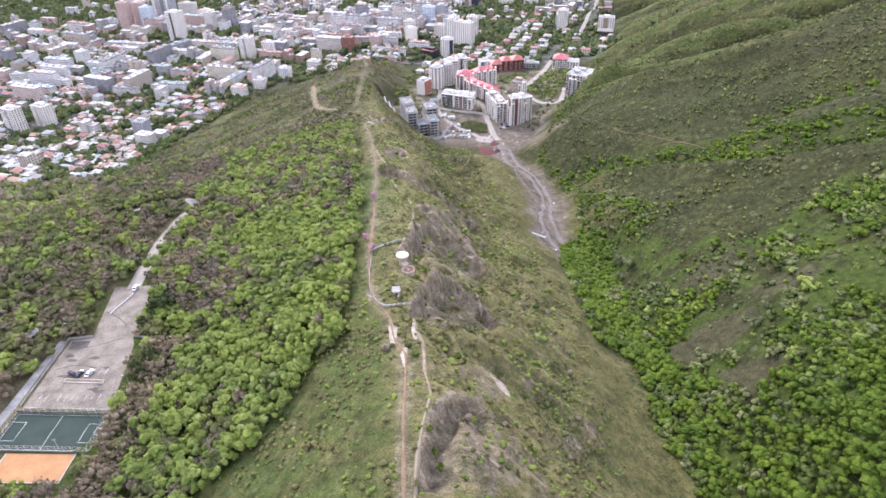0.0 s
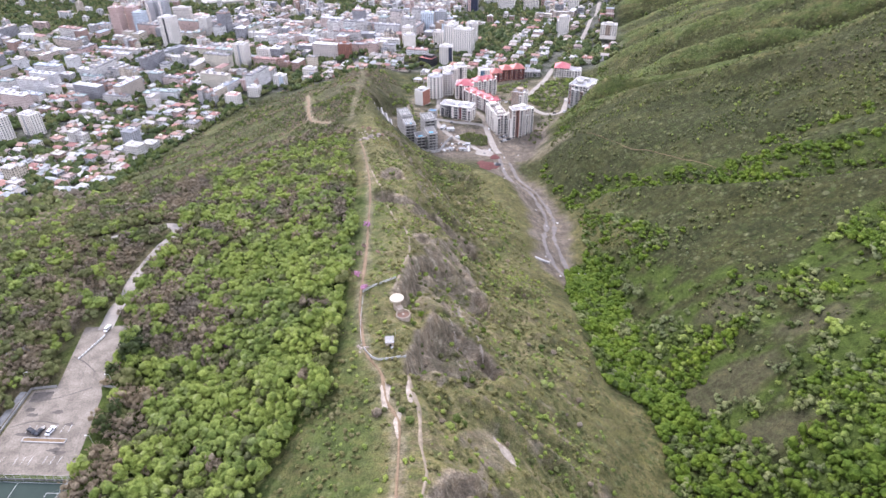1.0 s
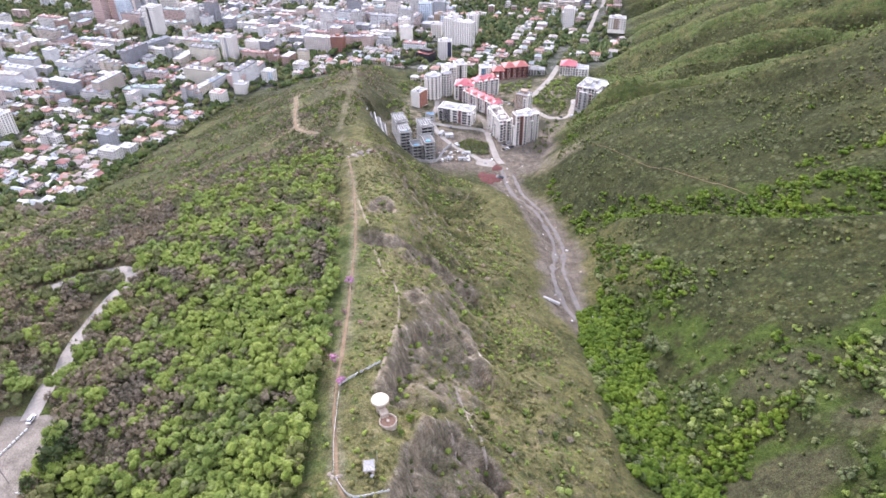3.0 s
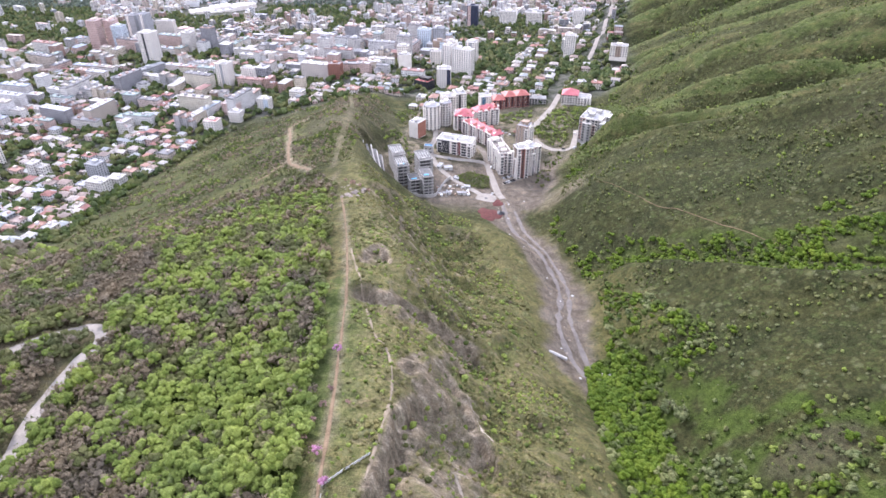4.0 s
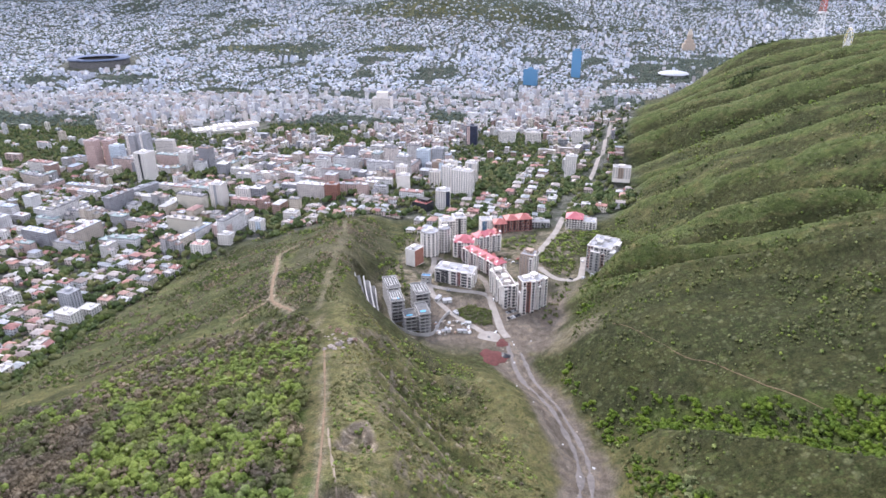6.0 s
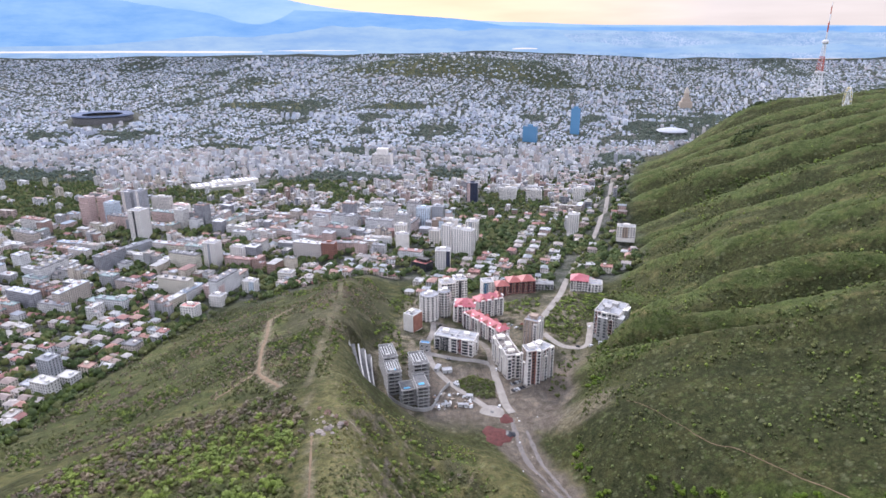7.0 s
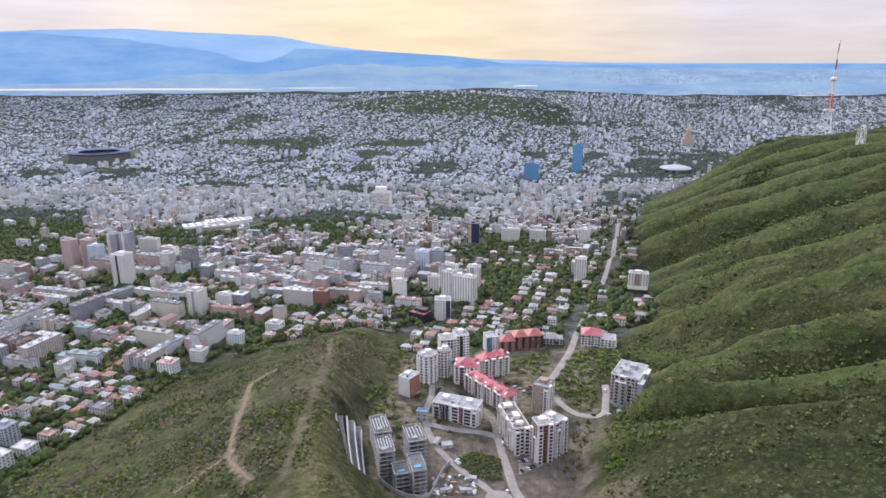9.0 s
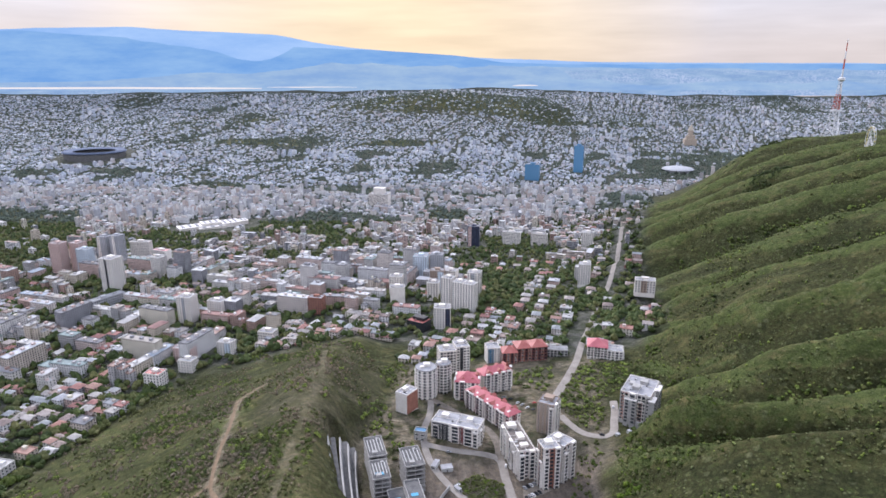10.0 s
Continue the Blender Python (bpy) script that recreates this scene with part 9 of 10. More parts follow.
# boulders on the wash
for n in range(34):
    s = cl.uniform(0, 1)
    p = curve_through(WASH_LINE, 10)
    q = p[int(s * (len(p) - 1))]
    rock("boulder", q[0] + cl.normal(0, 9), q[1] + cl.normal(0, 4), cl.uniform(0.5, 1.3), M_LINE if n % 3 == 0 else M_CHALK, "pale boulder or block lying on the gravel wash", 50 + n, 0.7)


# ---- cars ----
def car_meshes(paint):
    v, f = [], []
    prof = [(-2.2, 0.35), (-2.25, 0.75), (-2.0, 0.95), (-1.2, 1.0), (1.0, 1.0), (2.1, 0.85), (2.2, 0.6), (2.15, 0.35)]
    for s in (-0.86, 0.86):
        v += [(x, s, z) for x, z in prof]
    n = len(prof)
    f = [(i, (i + 1) % n, n + (i + 1) % n, n + i) for i in range(n)]
    body = mesh_of("body", v, f + [tuple(range(n))[::-1], tuple(range(n, 2 * n))], paint)
    cab = [(-1.75, 0.98), (-1.25, 1.45), (0.35, 1.48), (1.15, 0.98)]
    v = [(x, s * (0.80 if z < 1.1 else 0.62), z) for s in (-1, 1) for x, z in cab]
    glass = mesh_of("cabin_glass", v, [(0, 1, 5, 4), (1, 2, 6, 5), (2, 3, 7, 6), (3, 2, 1, 0), (4, 5, 6, 7)], M_GLASS)
    roof = box_mesh("car_roof", [(-0.45, 0, 1.46, 1.65, 1.24, 0.06)], paint)
    wheel = fast_mesh("wheel", *tidy(*_disc()), M_TYRE)
    return body, glass, roof, wheel


def _disc():
    n = 10
    v = np.array([(0.33 * math.cos(a), s, 0.33 * math.sin(a)) for s in (-0.11, 0.11) for a in np.linspace(0, 6.2832, n, endpoint=False)] + [(0, -0.11, 0), (0, 0.11, 0)])
    f = [(i, (i + 1) % n, n + (i + 1) % n, n + i) for i in range(n)] + [((i + 1) % n, i, 2 * n, 2 * n) for i in range(n)] + [(n + i, n + (i + 1) % n, 2 * n + 1, 2 * n + 1) for i in range(n)]
    return v, np.array(f)


PAINTS = {"white": surface("white_car_paint", (0.72, 0.72, 0.72), (0.8, 0.8, 0.8), 2, 0.3, 0, 0.05), "black": surface("black_car_paint", (0.02, 0.02, 0.025), (0.03, 0.03, 0.035), 2, 0.25, 0, 0.05), "silver": surface("silver_car_paint", (0.35, 0.36, 0.37), (0.45, 0.46, 0.47), 2, 0.3, 0, 0.05, metal=0.4), "red": surface("red_car_paint", (0.35, 0.04, 0.03), (0.42, 0.06, 0.05), 2, 0.3, 0, 0.05)}
RIM = rod_mesh("rim", [((0, -0.125, 0), (0, 0.125, 0))], 0.2, M_METAL, 8)
CARS = {k: car_meshes(m) for k, m in PAINTS.items()}


def car(x, y, turn, colour, lift=0.1, where="on the car park"):
    z = lot_z(y) if inside([(-236, 88), (-124, 88), (-124, 290), (-236, 290)], np.array([x]), np.array([y]))[0] else gz(x, y)
    t = thing("car", pose(x, y, z + lift, 0, 0, turn), f"{colour} hatchback parked {where}", "car", "parked cars")
    body, glass, roof, wheel = CARS[colour]
    part("body", body, t)
    part("cabin_glass", glass, t)
    part("car_roof", roof, t)
    for wx_ in (-1.35, 1.35):
        for wy_ in (-0.8, 0.8):
            tyre = part("wheel", wheel, t, at=pose(wx_, wy_, 0.33))
            part("rim", RIM, tyre, "grey alloy rim")


car(-151.5, 197.5, 78, "white", 0.12)
car(-155.6, 197.3, 74, "black", 0.12)
car(-159, 197.6, 150, "black", 0.12)
car(-155.5, 258, 88, "white", 0.45, "at the end of the lane")
kerb = thing("kerb_island", pose(-152, 193.2, lot_z(193) + 0.1, 0, 0, -4), "low concrete kerb island with brown earth", "kerb")
part("edge", box_mesh("edge", [(0, -0.9, -0.2, 17, 0.3, 0.55), (0, 0.9, -0.2, 17, 0.3, 0.55), (-8.4, 0, -0.2, 0.3, 1.6, 0.55), (8.4, 0, -0.2, 0.3, 1.6, 0.55)], M_CONCRETE), kerb)
part("soil", box_mesh("soil", [(0, 0, -0.2, 16.4, 1.5, 0.45)], M_DIRT), kerb)
wall_ob = thing("low_wall", pose(-157.5, 246, lot_z(246) + 0.1, 0, 0, 72), "row of low white concrete blocks dividing the car park", "wall")
for k in range(9):
    part("block", box_mesh("block", [(-7.6 + 1.9 * k, 0, -0.2, 1.3, 0.45, 0.85)], M_LINE), wall_ob)
for x0, y0, x1, y1 in ((-171, 220.3, -161, 221.6), (-171.5, 180, -171, 220), (-142, 221.5, -136, 220.3)):
    t = thing("low_wall", pose((x0 + x1) / 2, (y0 + y1) / 2, lot_z(220), 0, 0, math.degrees(math.atan2(y1 - y0, x1 - x0))), "low grey concrete edge wall of the car park", "wall")
    part("wall", box_mesh("wall", [(0, 0, -0.2, math.hypot(x1 - x0, y1 - y0), 0.4, 1.3)], M_OLDCONC), t)
park_rows = [(73 + 2.6 * k, 727.5 + 1.7 * k, 120, ("black", "silver", "white", "black")[k % 4]) for k in range(5)] + [(73 + 2.7 * k, 740.5 + 1.6 * k, 120, ("silver", "black", "white")[k % 3]) for k in range(4)]
park_rows += [(92, 862, 40, "white"), (88, 868, 40, "silver"), (97, 858, 40, "black"), (84, 872, 40, "white"), (100, 872, 10, "red"), (104, 850, -30, "white"), (109, 846, -30, "black"), (36, 826, -40, "white"), (41, 820, -40, "silver"), (8, 866, 40, "black"), (22, 742, 30, "white"), (62, 770, 80, "white"), (16, 786, -10, "silver"), (172, 858, 80, "white"), (149, 808, -20, "black"), (78, 880, 20, "black"), (72, 884, 20, "silver"), (58, 700, 60, "white")]
for x, y, q, k in park_rows:
    car(x, y, q, k, 0.62, "in the new quarter")

# greenery between the new blocks
GARDEN = [([(118, 868), (132, 900), (150, 935), (168, 970), (225, 955), (222, 905), (182, 888), (168, 880), (160, 840), (150, 818), (138, 826), (128, 848)], 4.2, 0.75), ([(-40, 895), (-16, 905), (-12, 915), (2, 925), (8, 945), (45, 985), (60, 1010), (-20, 1030), (-60, 960)], 6.0, 0.7), ([(45, 925), (80, 935), (110, 960), (140, 975), (128, 930), (112, 895), (96, 905), (84, 915)], 5.0, 0.6), ([(110, 700), (130, 740), (150, 800), (125, 805), (118, 770), (106, 730)], 5.0, 0.35), ([(-58, 800), (-30, 800), (-30, 840), (-50, 880), (-66, 850)], 4.5, 0.6), ([(40, 1020), (150, 1020), (160, 1060), (60, 1075), (20, 1050)], 6.0, 0.6), ([(-14, 752), (-28, 765), (-34, 795), (-12, 800), (-8, 778)], 4.5, 0.55)]
for n, (poly, gap, much) in enumerate(GARDEN):
    qx, qy, qr = scatter(poly, gap, 300 + n, 0.5)
    k = qr.uniform(0, 1, len(qx)) < much
    qx, qy = qx[k], qy[k]
    what = qr.uniform(0, 1, len(qx))
    for lo, hi, mat, label in ((-1, 0.4, M_OLIVE, "olive bushes between the new blocks"), (0.4, 0.75, M_GREEN, "green bushes between the new blocks"), (0.75, 2, M_DARK, "dark green bushes between the new blocks")):
        m = (what >= lo) & (what < hi)
        gather("plot_bushes", BUSH, qx[m], qy[m], qr, 0.8, 2.0, mat, label, "bushes")

# ---- landmarks of the city ----
CITY = "towers and large houses of the city"
def big(label, x, y, w, d, h, yaw, floors, wall, **more):
    """A large house too far off to tell its windows singly: their panes are one joined part."""
    sides = more.pop("sides", "fblr")
    more.setdefault("bay", 5.5)
    more.setdefault("top", [(0, 1, w * 0.35, d * 0.35, 3)])
    t = block(more.pop("name", "apartment_tower"), label, x, y, w, d, h, yaw, floors, wall, category=more.pop("category", "apartment tower"), group=CITY, sides={"f": "-"}, **more)
    if sides:
        fh = h / floors
        part("glazing", fast_mesh("glazing", *tidy(*quads_on(w, d, h, floors, 3.6, 1.9, fh * 0.52, "".join(s for s in sides), 0.25)), M_GLASS), t, "dark window panes", kind="stuff")
    return t


M_ROSYWALL = surface("rosy_render", (0.56, 0.40, 0.36), (0.68, 0.52, 0.47), 7, 0.85, 0.1, 0.12)
M_PALEBLUE = surface("pale_blue_render", (0.52, 0.60, 0.68), (0.66, 0.73, 0.79), 7, 0.85, 0.1, 0.12)
M_GREYWALL = surface("grey_render", (0.34, 0.35, 0.37), (0.46, 0.47, 0.49), 7, 0.85, 0.1, 0.15)
FACES = {"f": "w", "l": "n", "r": "w"}
big("dark glazed office house with a white frame and red attic", -17, 1118, 26, 20, 13.5, -34, 4, M_BLACK, z=30, sides={"f": "w", "r": "w", "l": "w"}, name="office_building", category="office building", roof_mat=M_REDROOF, top=[(0, 3, 18, 10, 4)])
big("white office tower with navy side and dark window stripes", 14, 1122, 22, 18, 31, -3, 9, M_WHITE, z=30, sides={"f": "www", "l": "n"}, accents=[("f", 0.70, 0.99, M_NAVY)], bay=5)
big("white stepped apartment block with rows of balconies", -634, 902, 26, 17, 36, -24, 11, M_WHITE, z=-1, sides="flr", accents=[("f", 0.42, 0.56, M_GREYWALL)], name="apartment_building", category="apartment building")
big("white stepped apartment block with rows of balconies", -600, 922, 26, 17, 33, -24, 10, M_WHITE, z=-2, sides="flr", accents=[("f", 0.30, 0.44, M_GREYWALL)], name="apartment_building", category="apartment building")
big("grey unfinished apartment block among red roofs", -428, 860, 19, 16, 24, -20, 8, M_GREYWALL, z=4, sides="flr", name="apartment_building", category="apartment building")
big("white terraced house with a rusty roof at the hill's foot", -328, 1016, 21, 16, 18, -14, 5, M_WHITE, z=3, sides="flr", roof_mat=M_REDROOF, name="apartment_building", category="apartment building")
big("white terraced house with balconies at the hill's foot", -302, 1050, 19, 15, 17, -14, 5, M_WHITE, z=4, sides="flr", name="apartment_building", category="apartment building")
big("brick-red apartment house behind the terraced houses", -316, 1078, 26, 14, 20, -14, 6, M_ROSYWALL, z=4, sides="flr", name="apartment_building", category="apartment building")
big("white house with pale blue side below the hill", -268, 1094, 20, 14, 19, -14, 6, M_WHITE, z=6, sides="flr", accents=[("f", 0.55, 0.95, M_PALEBLUE)], name="apartment_building", category="apartment building")
big("cream-yellow apartment house on the hill's edge", -222, 1126, 22, 16, 18, -14, 5, M_CREAM, z=8, sides="flr", name="apartment_building", category="apartment building")
big("very long grey office slab with window bands", -530, 1260, 104, 14, 15, 58, 4, M_GREYWALL, z=4, sides="fblr", name="office_building", category="office building", top=[(-30, 0, 10, 6, 3), (20, 0, 8, 6, 3)])
big("red-brown brick apartment block on the hill's foot", -170, 1208, 22, 15, 27, -12, 8, M_BRICK, z=17, sides=FACES)
big("white apartment tower with dark balcony stripes", -541, 1356, 27, 25, 58, -20, 17, M_WHITE, z=3, sides={"f": "w", "l": "w", "r": "w"}, accents=[("f", 0.42, 0.58, M_BLACK)])
big("rosy plastered apartment tower", -690, 1462, 22, 20, 58, -14, 16, M_ROSYWALL, z=0, sides=FACES)
big("rosy plastered apartment tower", -664, 1480, 22, 20, 55, -14, 16, M_ROSYWALL, z=-1, sides=FACES)
big("pale blue plastered apartment tower", -640, 1458, 24, 18, 47, -14, 14, M_PALEBLUE, z=1, sides=FACES)
big("grey and white twin apartment tower", -640, 1532, 22, 20, 57, -14, 17, M_GREYWALL, z=-5, sides={"f": "w", "r": "w"}, accents=[("f", 0.05, 0.35, M_WHITE)])
big("grey and white twin apartment tower", -612, 1524, 20, 20, 61, -14, 18, M_GREYWALL, z=-5, sides={"f": "w", "r": "w"}, accents=[("f", 0.3, 0.6, M_WHITE)])
big("cream apartment slab behind the towers", -590, 1572, 40, 15, 38, -6, 11, M_CREAM, z=-8, sides={"f": "w", "r": "w"})
big("white slab with pink roof edge", -540, 1548, 34, 15, 24, -20, 7, M_WHITE, z=-5, sides={"f": "w"}, roof_mat=M_PINKROOF)
big("cream tower with blank end walls", -52, 1226, 22, 16, 27, 4, 8, M_CREAM, z=26, sides={"l": "n", "r": "n"})
big("beige apartment tower above the villas", -56, 1268, 20, 17, 34, -8, 10, M_CREAM, z=22, sides={"f": "n", "r": "n"})
for k, (x, y, h) in enumerate(((24, 1212, 46), (40, 1199, 44), (55, 1187, 45))):
    big("white ribbed apartment tower of a joined trio", x, y, 17, 17, h, -28, 14, M_WHITE, z=26, sides={"f": "n", "r": "n", "l": "n"}, bay=4)
big("pale beige tower behind the trio", 2, 1248, 17, 15, 30, -10, 9, M_CREAM, z=22, sides={"f": "n", "l": "n"})
big("brown-sided apartment tower with pale panels", 8, 1290, 22, 16, 40, -8, 12, M_BROWNWALL, z=18, sides={"f": "n", "l": "n"}, accents=[("f", 0.55, 0.98, M_PALEBLUE)])
big("cream curved apartment tower", 30, 1302, 20, 16, 36, -20, 11, M_CREAM, z=18, sides={"f": "n"})
big("pale blue-grey double tower", -20, 1370, 24, 18, 46, -10, 14, M_PALEBLUE, z=12, sides={"f": "w", "l": "w"})
big("grey apartment tower of a pair", 8, 1376, 22, 18, 47, -10, 14, M_GREYWALL, z=12, sides={"f": "w", "r": "w"})
big("white and grey apartment tower beside the gardens", 66, 1268, 20, 18, 40, -16, 12, M_WHITE, z=22, sides={"f": "n", "r": "n"}, accents=[("f", 0.3, 0.6, M_GREYWALL)])
big("white apartment tower with dark stripes", -358, 1204, 22, 20, 40, -16, 12, M_WHITE, z=8, sides={"f": "w", "r": "w", "l": "n"}, accents=[("f", 0.4, 0.6, M_GREYWALL)])
big("white apartment tower beside the striped tower", -322, 1222, 24, 14, 26, -16, 8, M_WHITE, z=8, sides={"f": "w", "l": "n"})
big("yellow-ochre terraced house on the hill's edge", 303, 1180, 28, 16, 18, -16, 5, M_CREAM, z=60, sides={"f": "bw", "l": "n", "r": "n"}, accents=[("f", 0.3, 0.6, M_BROWNWALL)], name="apartment_building", category="apartment building")
big("white apartment tower among the gardens", 250, 1320, 19, 18, 34, -16, 11, M_WHITE, z=24, sides={"f": "n", "l": "n", "r": "n"})
big("navy and purple apartment tower", 90, 1700, 26, 20, 46, -10, 14, M_NAVY, z=-18, sides={"f": "w"}, accents=[("f", 0.05, 0.35, M_ROSYWALL)])
big("white apartment slab among dark trees", 175, 1705, 40, 14, 30, -14, 9, M_WHITE, z=-17, sides={"f": "w"})
big("white apartment slab among dark trees", 235, 1690, 36, 14, 28, -14, 8, M_CREAM, z=-16, sides={"f": "w"})
big("pale apartment tower at the city's edge", 330, 1640, 24, 18, 40, -16, 12, M_WHITE, z=-12, sides={"f": "w"})
big("slim blue glass high-rise office tower", 597, 2955, 38, 34, 108, -18, 24, M_BLUEGLASS, sides={}, name="office_tower", category="office tower", top=[(0, 0, 20, 16, 6)])
big("wide dark blue glass office block", 386, 2817, 56, 34, 62, -18, 14, M_BLUEGLASS, sides={}, name="office_tower", category="office tower", top=[(0, 0, 20, 16, 5)])
big("cream columned public building with a stepped top", -170, 2290, 60, 40, 42, -10, 10, M_CREAM, sides={"f": "w"}, name="public_building", category="public building", top=[(0, 0, 34, 24, 18)])
# the low white exhibition hall
hall = thing("exhibition_hall", pose(-590, 1994, gz(-590, 1994), 0, 0, 33), "long low hall of joined wings under white roofs", "hall", CITY)
for hx_, hy_, hw_, hd_, hh_ in ((-62, 0, 60, 40, 10), (-8, 4, 50, 34, 14), (40, -4, 48, 44, 11), (76, 6, 28, 30, 8), (-10, -24, 70, 16, 7)):
    part("wall", box_mesh("wall", [(hx_, hy_, -6, hw_, hd_, hh_ + 6)], M_CREAM), hall)
    part("roof", box_mesh("roof", [(hx_, hy_, hh_, hw_ + 1, hd_ + 1, 0.8)], M_WHITE), hall, "white sheet roof")
    for n in range(3):
        part("roof_light", box_mesh("roof_light", [(hx_ + (n - 1) * hw_ * 0.3, hy_, hh_ + 0.8, hw_ * 0.12, hd_ * 0.7, 1.6)], M_GREYROOF), hall)


M_STADIUM = surface("blue_grey_roof", (0.09, 0.115, 0.18), (0.14, 0.17, 0.24), 30, 0.95, 0, 0.2)


def stadium(x, y):
    t = thing("stadium", pose(x, y, gz(x, y) - 16) @ Matrix.Diagonal((1.0, 0.86, 1, 1)), "oval stadium with a dark blue-grey roof ring", "stadium", CITY)
    part("grandstand", lathe_mesh("grandstand", [(128, -10), (132, 30), (126, 36), (80, 14), (70, 8)], M_DARKCONC, 40), t)
    part("roof", lathe_mesh("roof", [(134, 36), (138, 40), (128, 46), (92, 42), (90, 40)], M_STADIUM, 40), t, "dark blue roof ring")
    part("field", lathe_mesh("field", [(72, 8), (0.02, 8.2)], M_PITCH, 40), t)


stadium(-1556, 3268)
dome = thing("cathedral", pose(1290, 3560, gz(1290, 3560), 0, 0, -10), "tall pale stone cathedral with a gilded dome", "church", CITY)
part("nave", box_mesh("nave", [(0, 0, -6, 60, 44, 36), (0, 0, 26, 40, 30, 22)], M_STONE), dome)
part("drum", lathe_mesh("drum", [(13, 46), (13, 72), (15, 73)], M_STONE, 20), dome)
part("dome", lathe_mesh("dome", [(15, 73), (8, 90), (0.02, 104)], M_TANKTOP, 20), dome)
roofed = thing("market_hall", pose(1010, 2950, gz(1010, 2950)), "wide hall under a white mushroom-shaped roof", "hall", CITY)
part("roof", lathe_mesh("roof", [(64, 10), (56, 15), (30, 20), (0.02, 22)], M_GREYWALL, 30), roofed)
part("wall", lathe_mesh("wall", [(50, -8), (50, 14)], M_GREYWALL, 30), roofed)

# ---- the masts on the hill ----
M_MASTRED = surface("red_mast_paint", (0.42, 0.09, 0.06), (0.50, 0.13, 0.09), 6, 0.6, 0, 0.1)
M_MASTWHITE = surface("white_mast_paint", (0.66, 0.66, 0.66), (0.78, 0.78, 0.78), 6, 0.6, 0, 0.1)


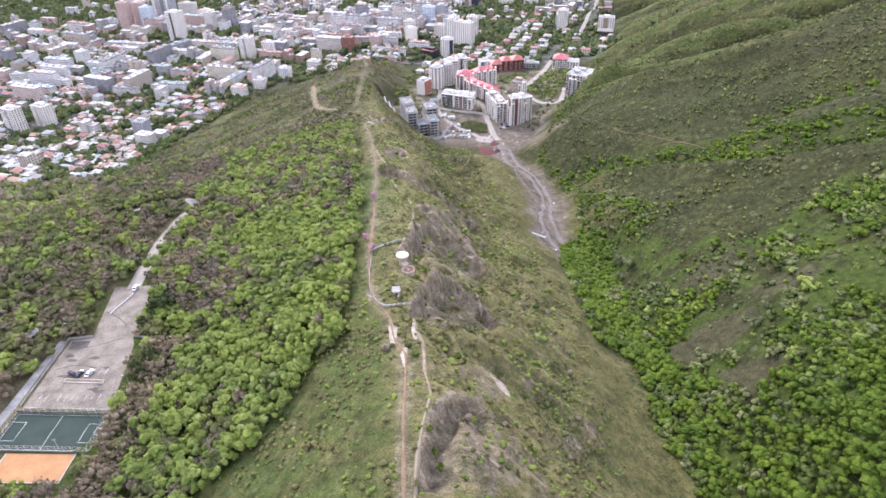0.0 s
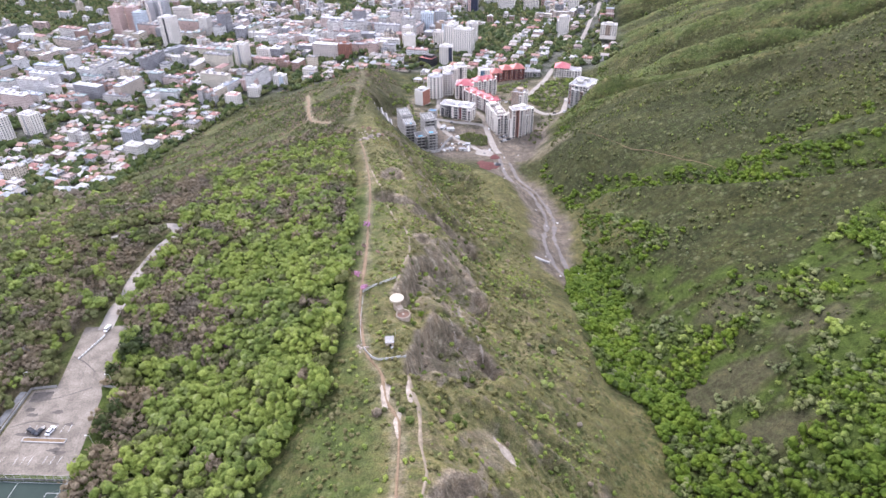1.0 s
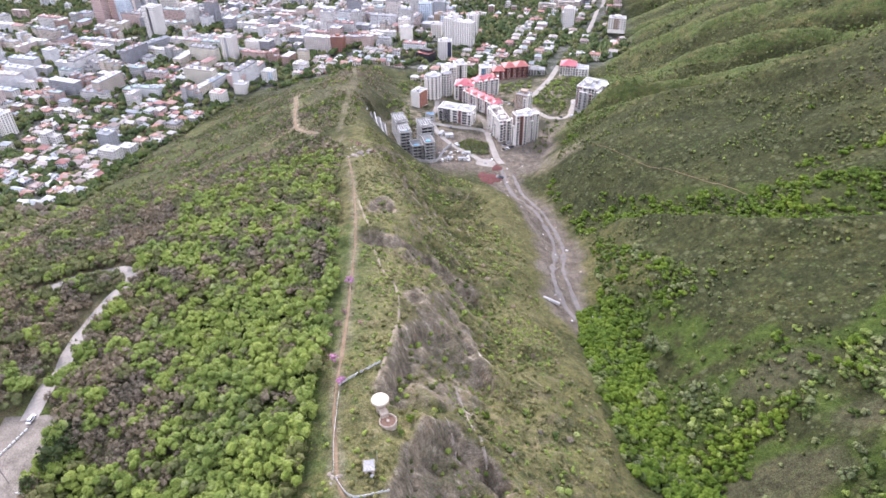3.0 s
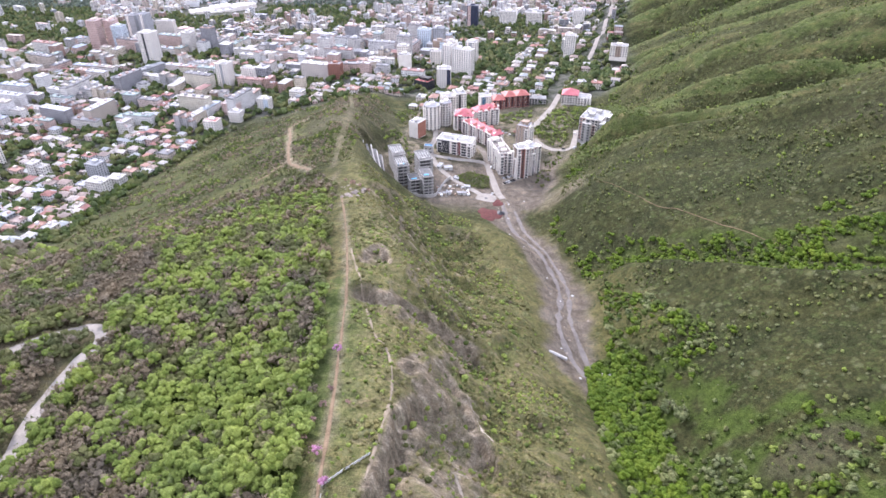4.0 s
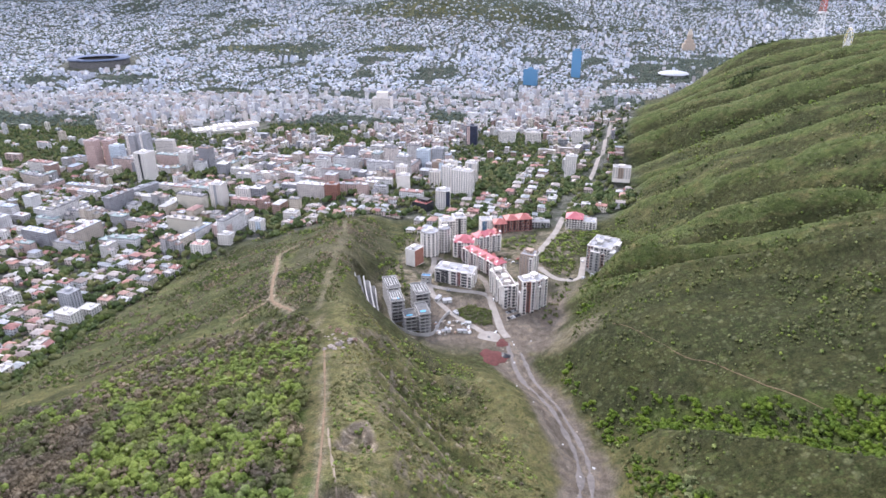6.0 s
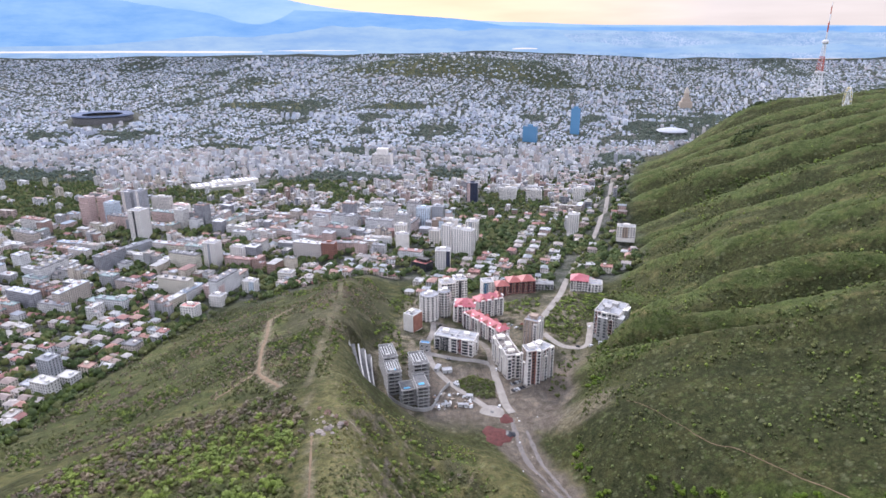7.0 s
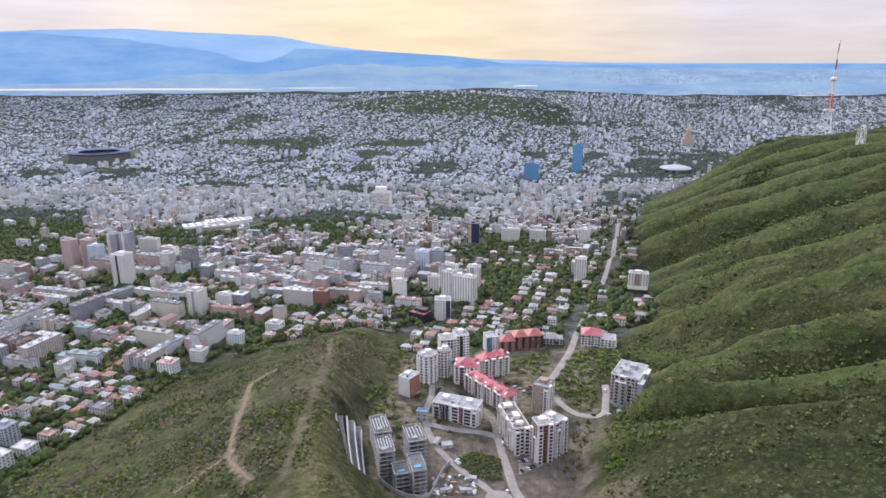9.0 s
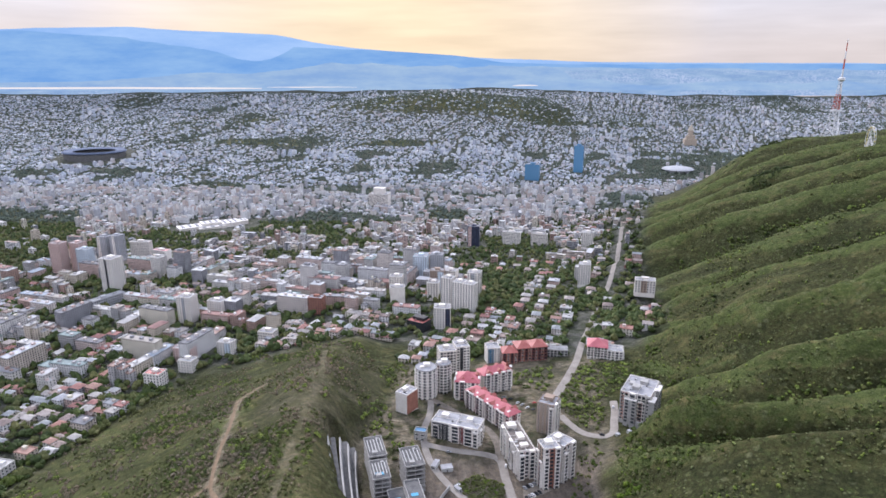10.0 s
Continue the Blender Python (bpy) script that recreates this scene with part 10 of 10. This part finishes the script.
def lattice_mast(x, y):
    z = gz(x, y) - 3
    t = thing("television_mast", pose(x, y, z), "tall red and white lattice television mast on three legs", "mast")
    tri = [(math.cos(a), math.sin(a)) for a in (0.4, 2.5, 4.6)]

    def tier(z0, r0, z1, r1, bays, mat, thick, name):
        rods = []
        for k in range(bays):
            za, zb = z0 + (z1 - z0) * k / bays, z0 + (z1 - z0) * (k + 1) / bays
            ra, rb = r0 + (r1 - r0) * k / bays, r0 + (r1 - r0) * (k + 1) / bays
            for i in range(3):
                j = (i + 1) % 3
                p = lambda n, r, zz: (tri[n][0] * r, tri[n][1] * r, zz)
                rods += [(p(i, ra, za), p(i, rb, zb)), (p(i, rb, zb), p(j, rb, zb)), (p(i, ra, za), p(j, rb, zb)), (p(j, ra, za), p(i, rb, zb))]
        part(name, rod_mesh(name, rods, thick, mat), t)

    tier(0, 34, 42, 19, 2, M_MASTWHITE, 0.8, "leg_frame")
    tier(42, 19, 88, 12, 2, M_MASTWHITE, 0.65, "lower_lattice")
    part("lower_platform", lathe_mesh("lower_platform", [(11, 85), (13, 86), (13, 89), (11, 90)], M_MASTWHITE, 12), t)
    tier(90, 11, 128, 7.5, 4, M_MASTRED, 0.5, "middle_lattice")
    part("lift_shaft", rod_mesh("lift_shaft", [((0, 0, 0), (0, 0, 160))], 1.1, M_MASTWHITE, 8), t)
    tier(128, 7.5, 158, 5, 4, M_MASTWHITE, 0.5, "upper_lattice")
    part("cabin", lathe_mesh("cabin", [(5, 160), (8, 163), (8.5, 168), (5, 171)], M_MASTWHITE, 14), t)
    for z0, z1, r, m in ((170, 190, 2.0, M_MASTWHITE), (190, 215, 1.9, M_MASTRED), (215, 235, 1.5, M_MASTWHITE), (235, 255, 1.2, M_MASTRED), (255, 264, 0.9, M_MASTWHITE)):
        part("antenna", rod_mesh("antenna", [((0, 0, z0), (0, 0, z1))], r, m, 8), t)
    for n in range(3):
        part("stay_leg", rod_mesh("stay_leg", [((tri[n][0] * 44, tri[n][1] * 44, -8), (tri[n][0] * 19, tri[n][1] * 19, 42))], 0.9, M_MASTWHITE), t)


MAST = (1046, 2003)
lattice_mast(*MAST)


def ferris_wheel(x, y):
    """A big wheel on splayed legs, its plane turned nearly edge-on to the valley."""
    z = gz(x, y) - 1
    t = thing("ferris_wheel", pose(x, y, z, 0, 0, 72), "white and yellow big wheel on splayed legs", "ferris wheel")
    mid, r = 37.0, 28.0
    for s in (-1.6, 1.6):
        ring = [(r * math.cos(a), s, mid + r * math.sin(a)) for a in np.linspace(0, 6.2832, 33)]
        part("rim", rod_mesh("rim", list(zip(ring[:-1], ring[1:])), 0.55, M_MASTWHITE), t)
    inner = [(0.82 * r * math.cos(a), 0, mid + 0.82 * r * math.sin(a)) for a in np.linspace(0, 6.2832, 33)]
    part("inner_rim", rod_mesh("inner_rim", list(zip(inner[:-1], inner[1:])), 0.35, M_YELLOW), t)
    for a in np.linspace(0, 6.2832, 16, endpoint=False):
        part("spoke", rod_mesh("spoke", [((0, 0, mid), (r * math.cos(a), 0, mid + r * math.sin(a)))], 0.28, M_MASTWHITE), t)
        part("cabin", box_mesh("cabin", [(r * math.cos(a), 0, mid + r * math.sin(a) - 2.6, 2.2, 2.4, 2.6)], M_YELLOW), t, "yellow cabin")
    part("hub", rod_mesh("hub", [((0, -3, mid), (0, 3, mid))], 1.6, M_GREYWALL, 10), t)
    for sx_ in (-1, 1):
        for sy_ in (-1, 1):
            part("leg", rod_mesh("leg", [((sx_ * 15, sy_ * 9, -3), (0, sy_ * 2.6, mid))], 0.85, M_MASTWHITE), t)
    part("platform", box_mesh("platform", [(0, 0, -4, 40, 24, 5), (0, 0, 1, 30, 10, 2.5)], M_CREAM), t)


M_YELLOW = surface("yellow_paint", (0.62, 0.48, 0.10), (0.72, 0.58, 0.16), 4, 0.6, 0, 0.1)
ferris_wheel(944, 1702)
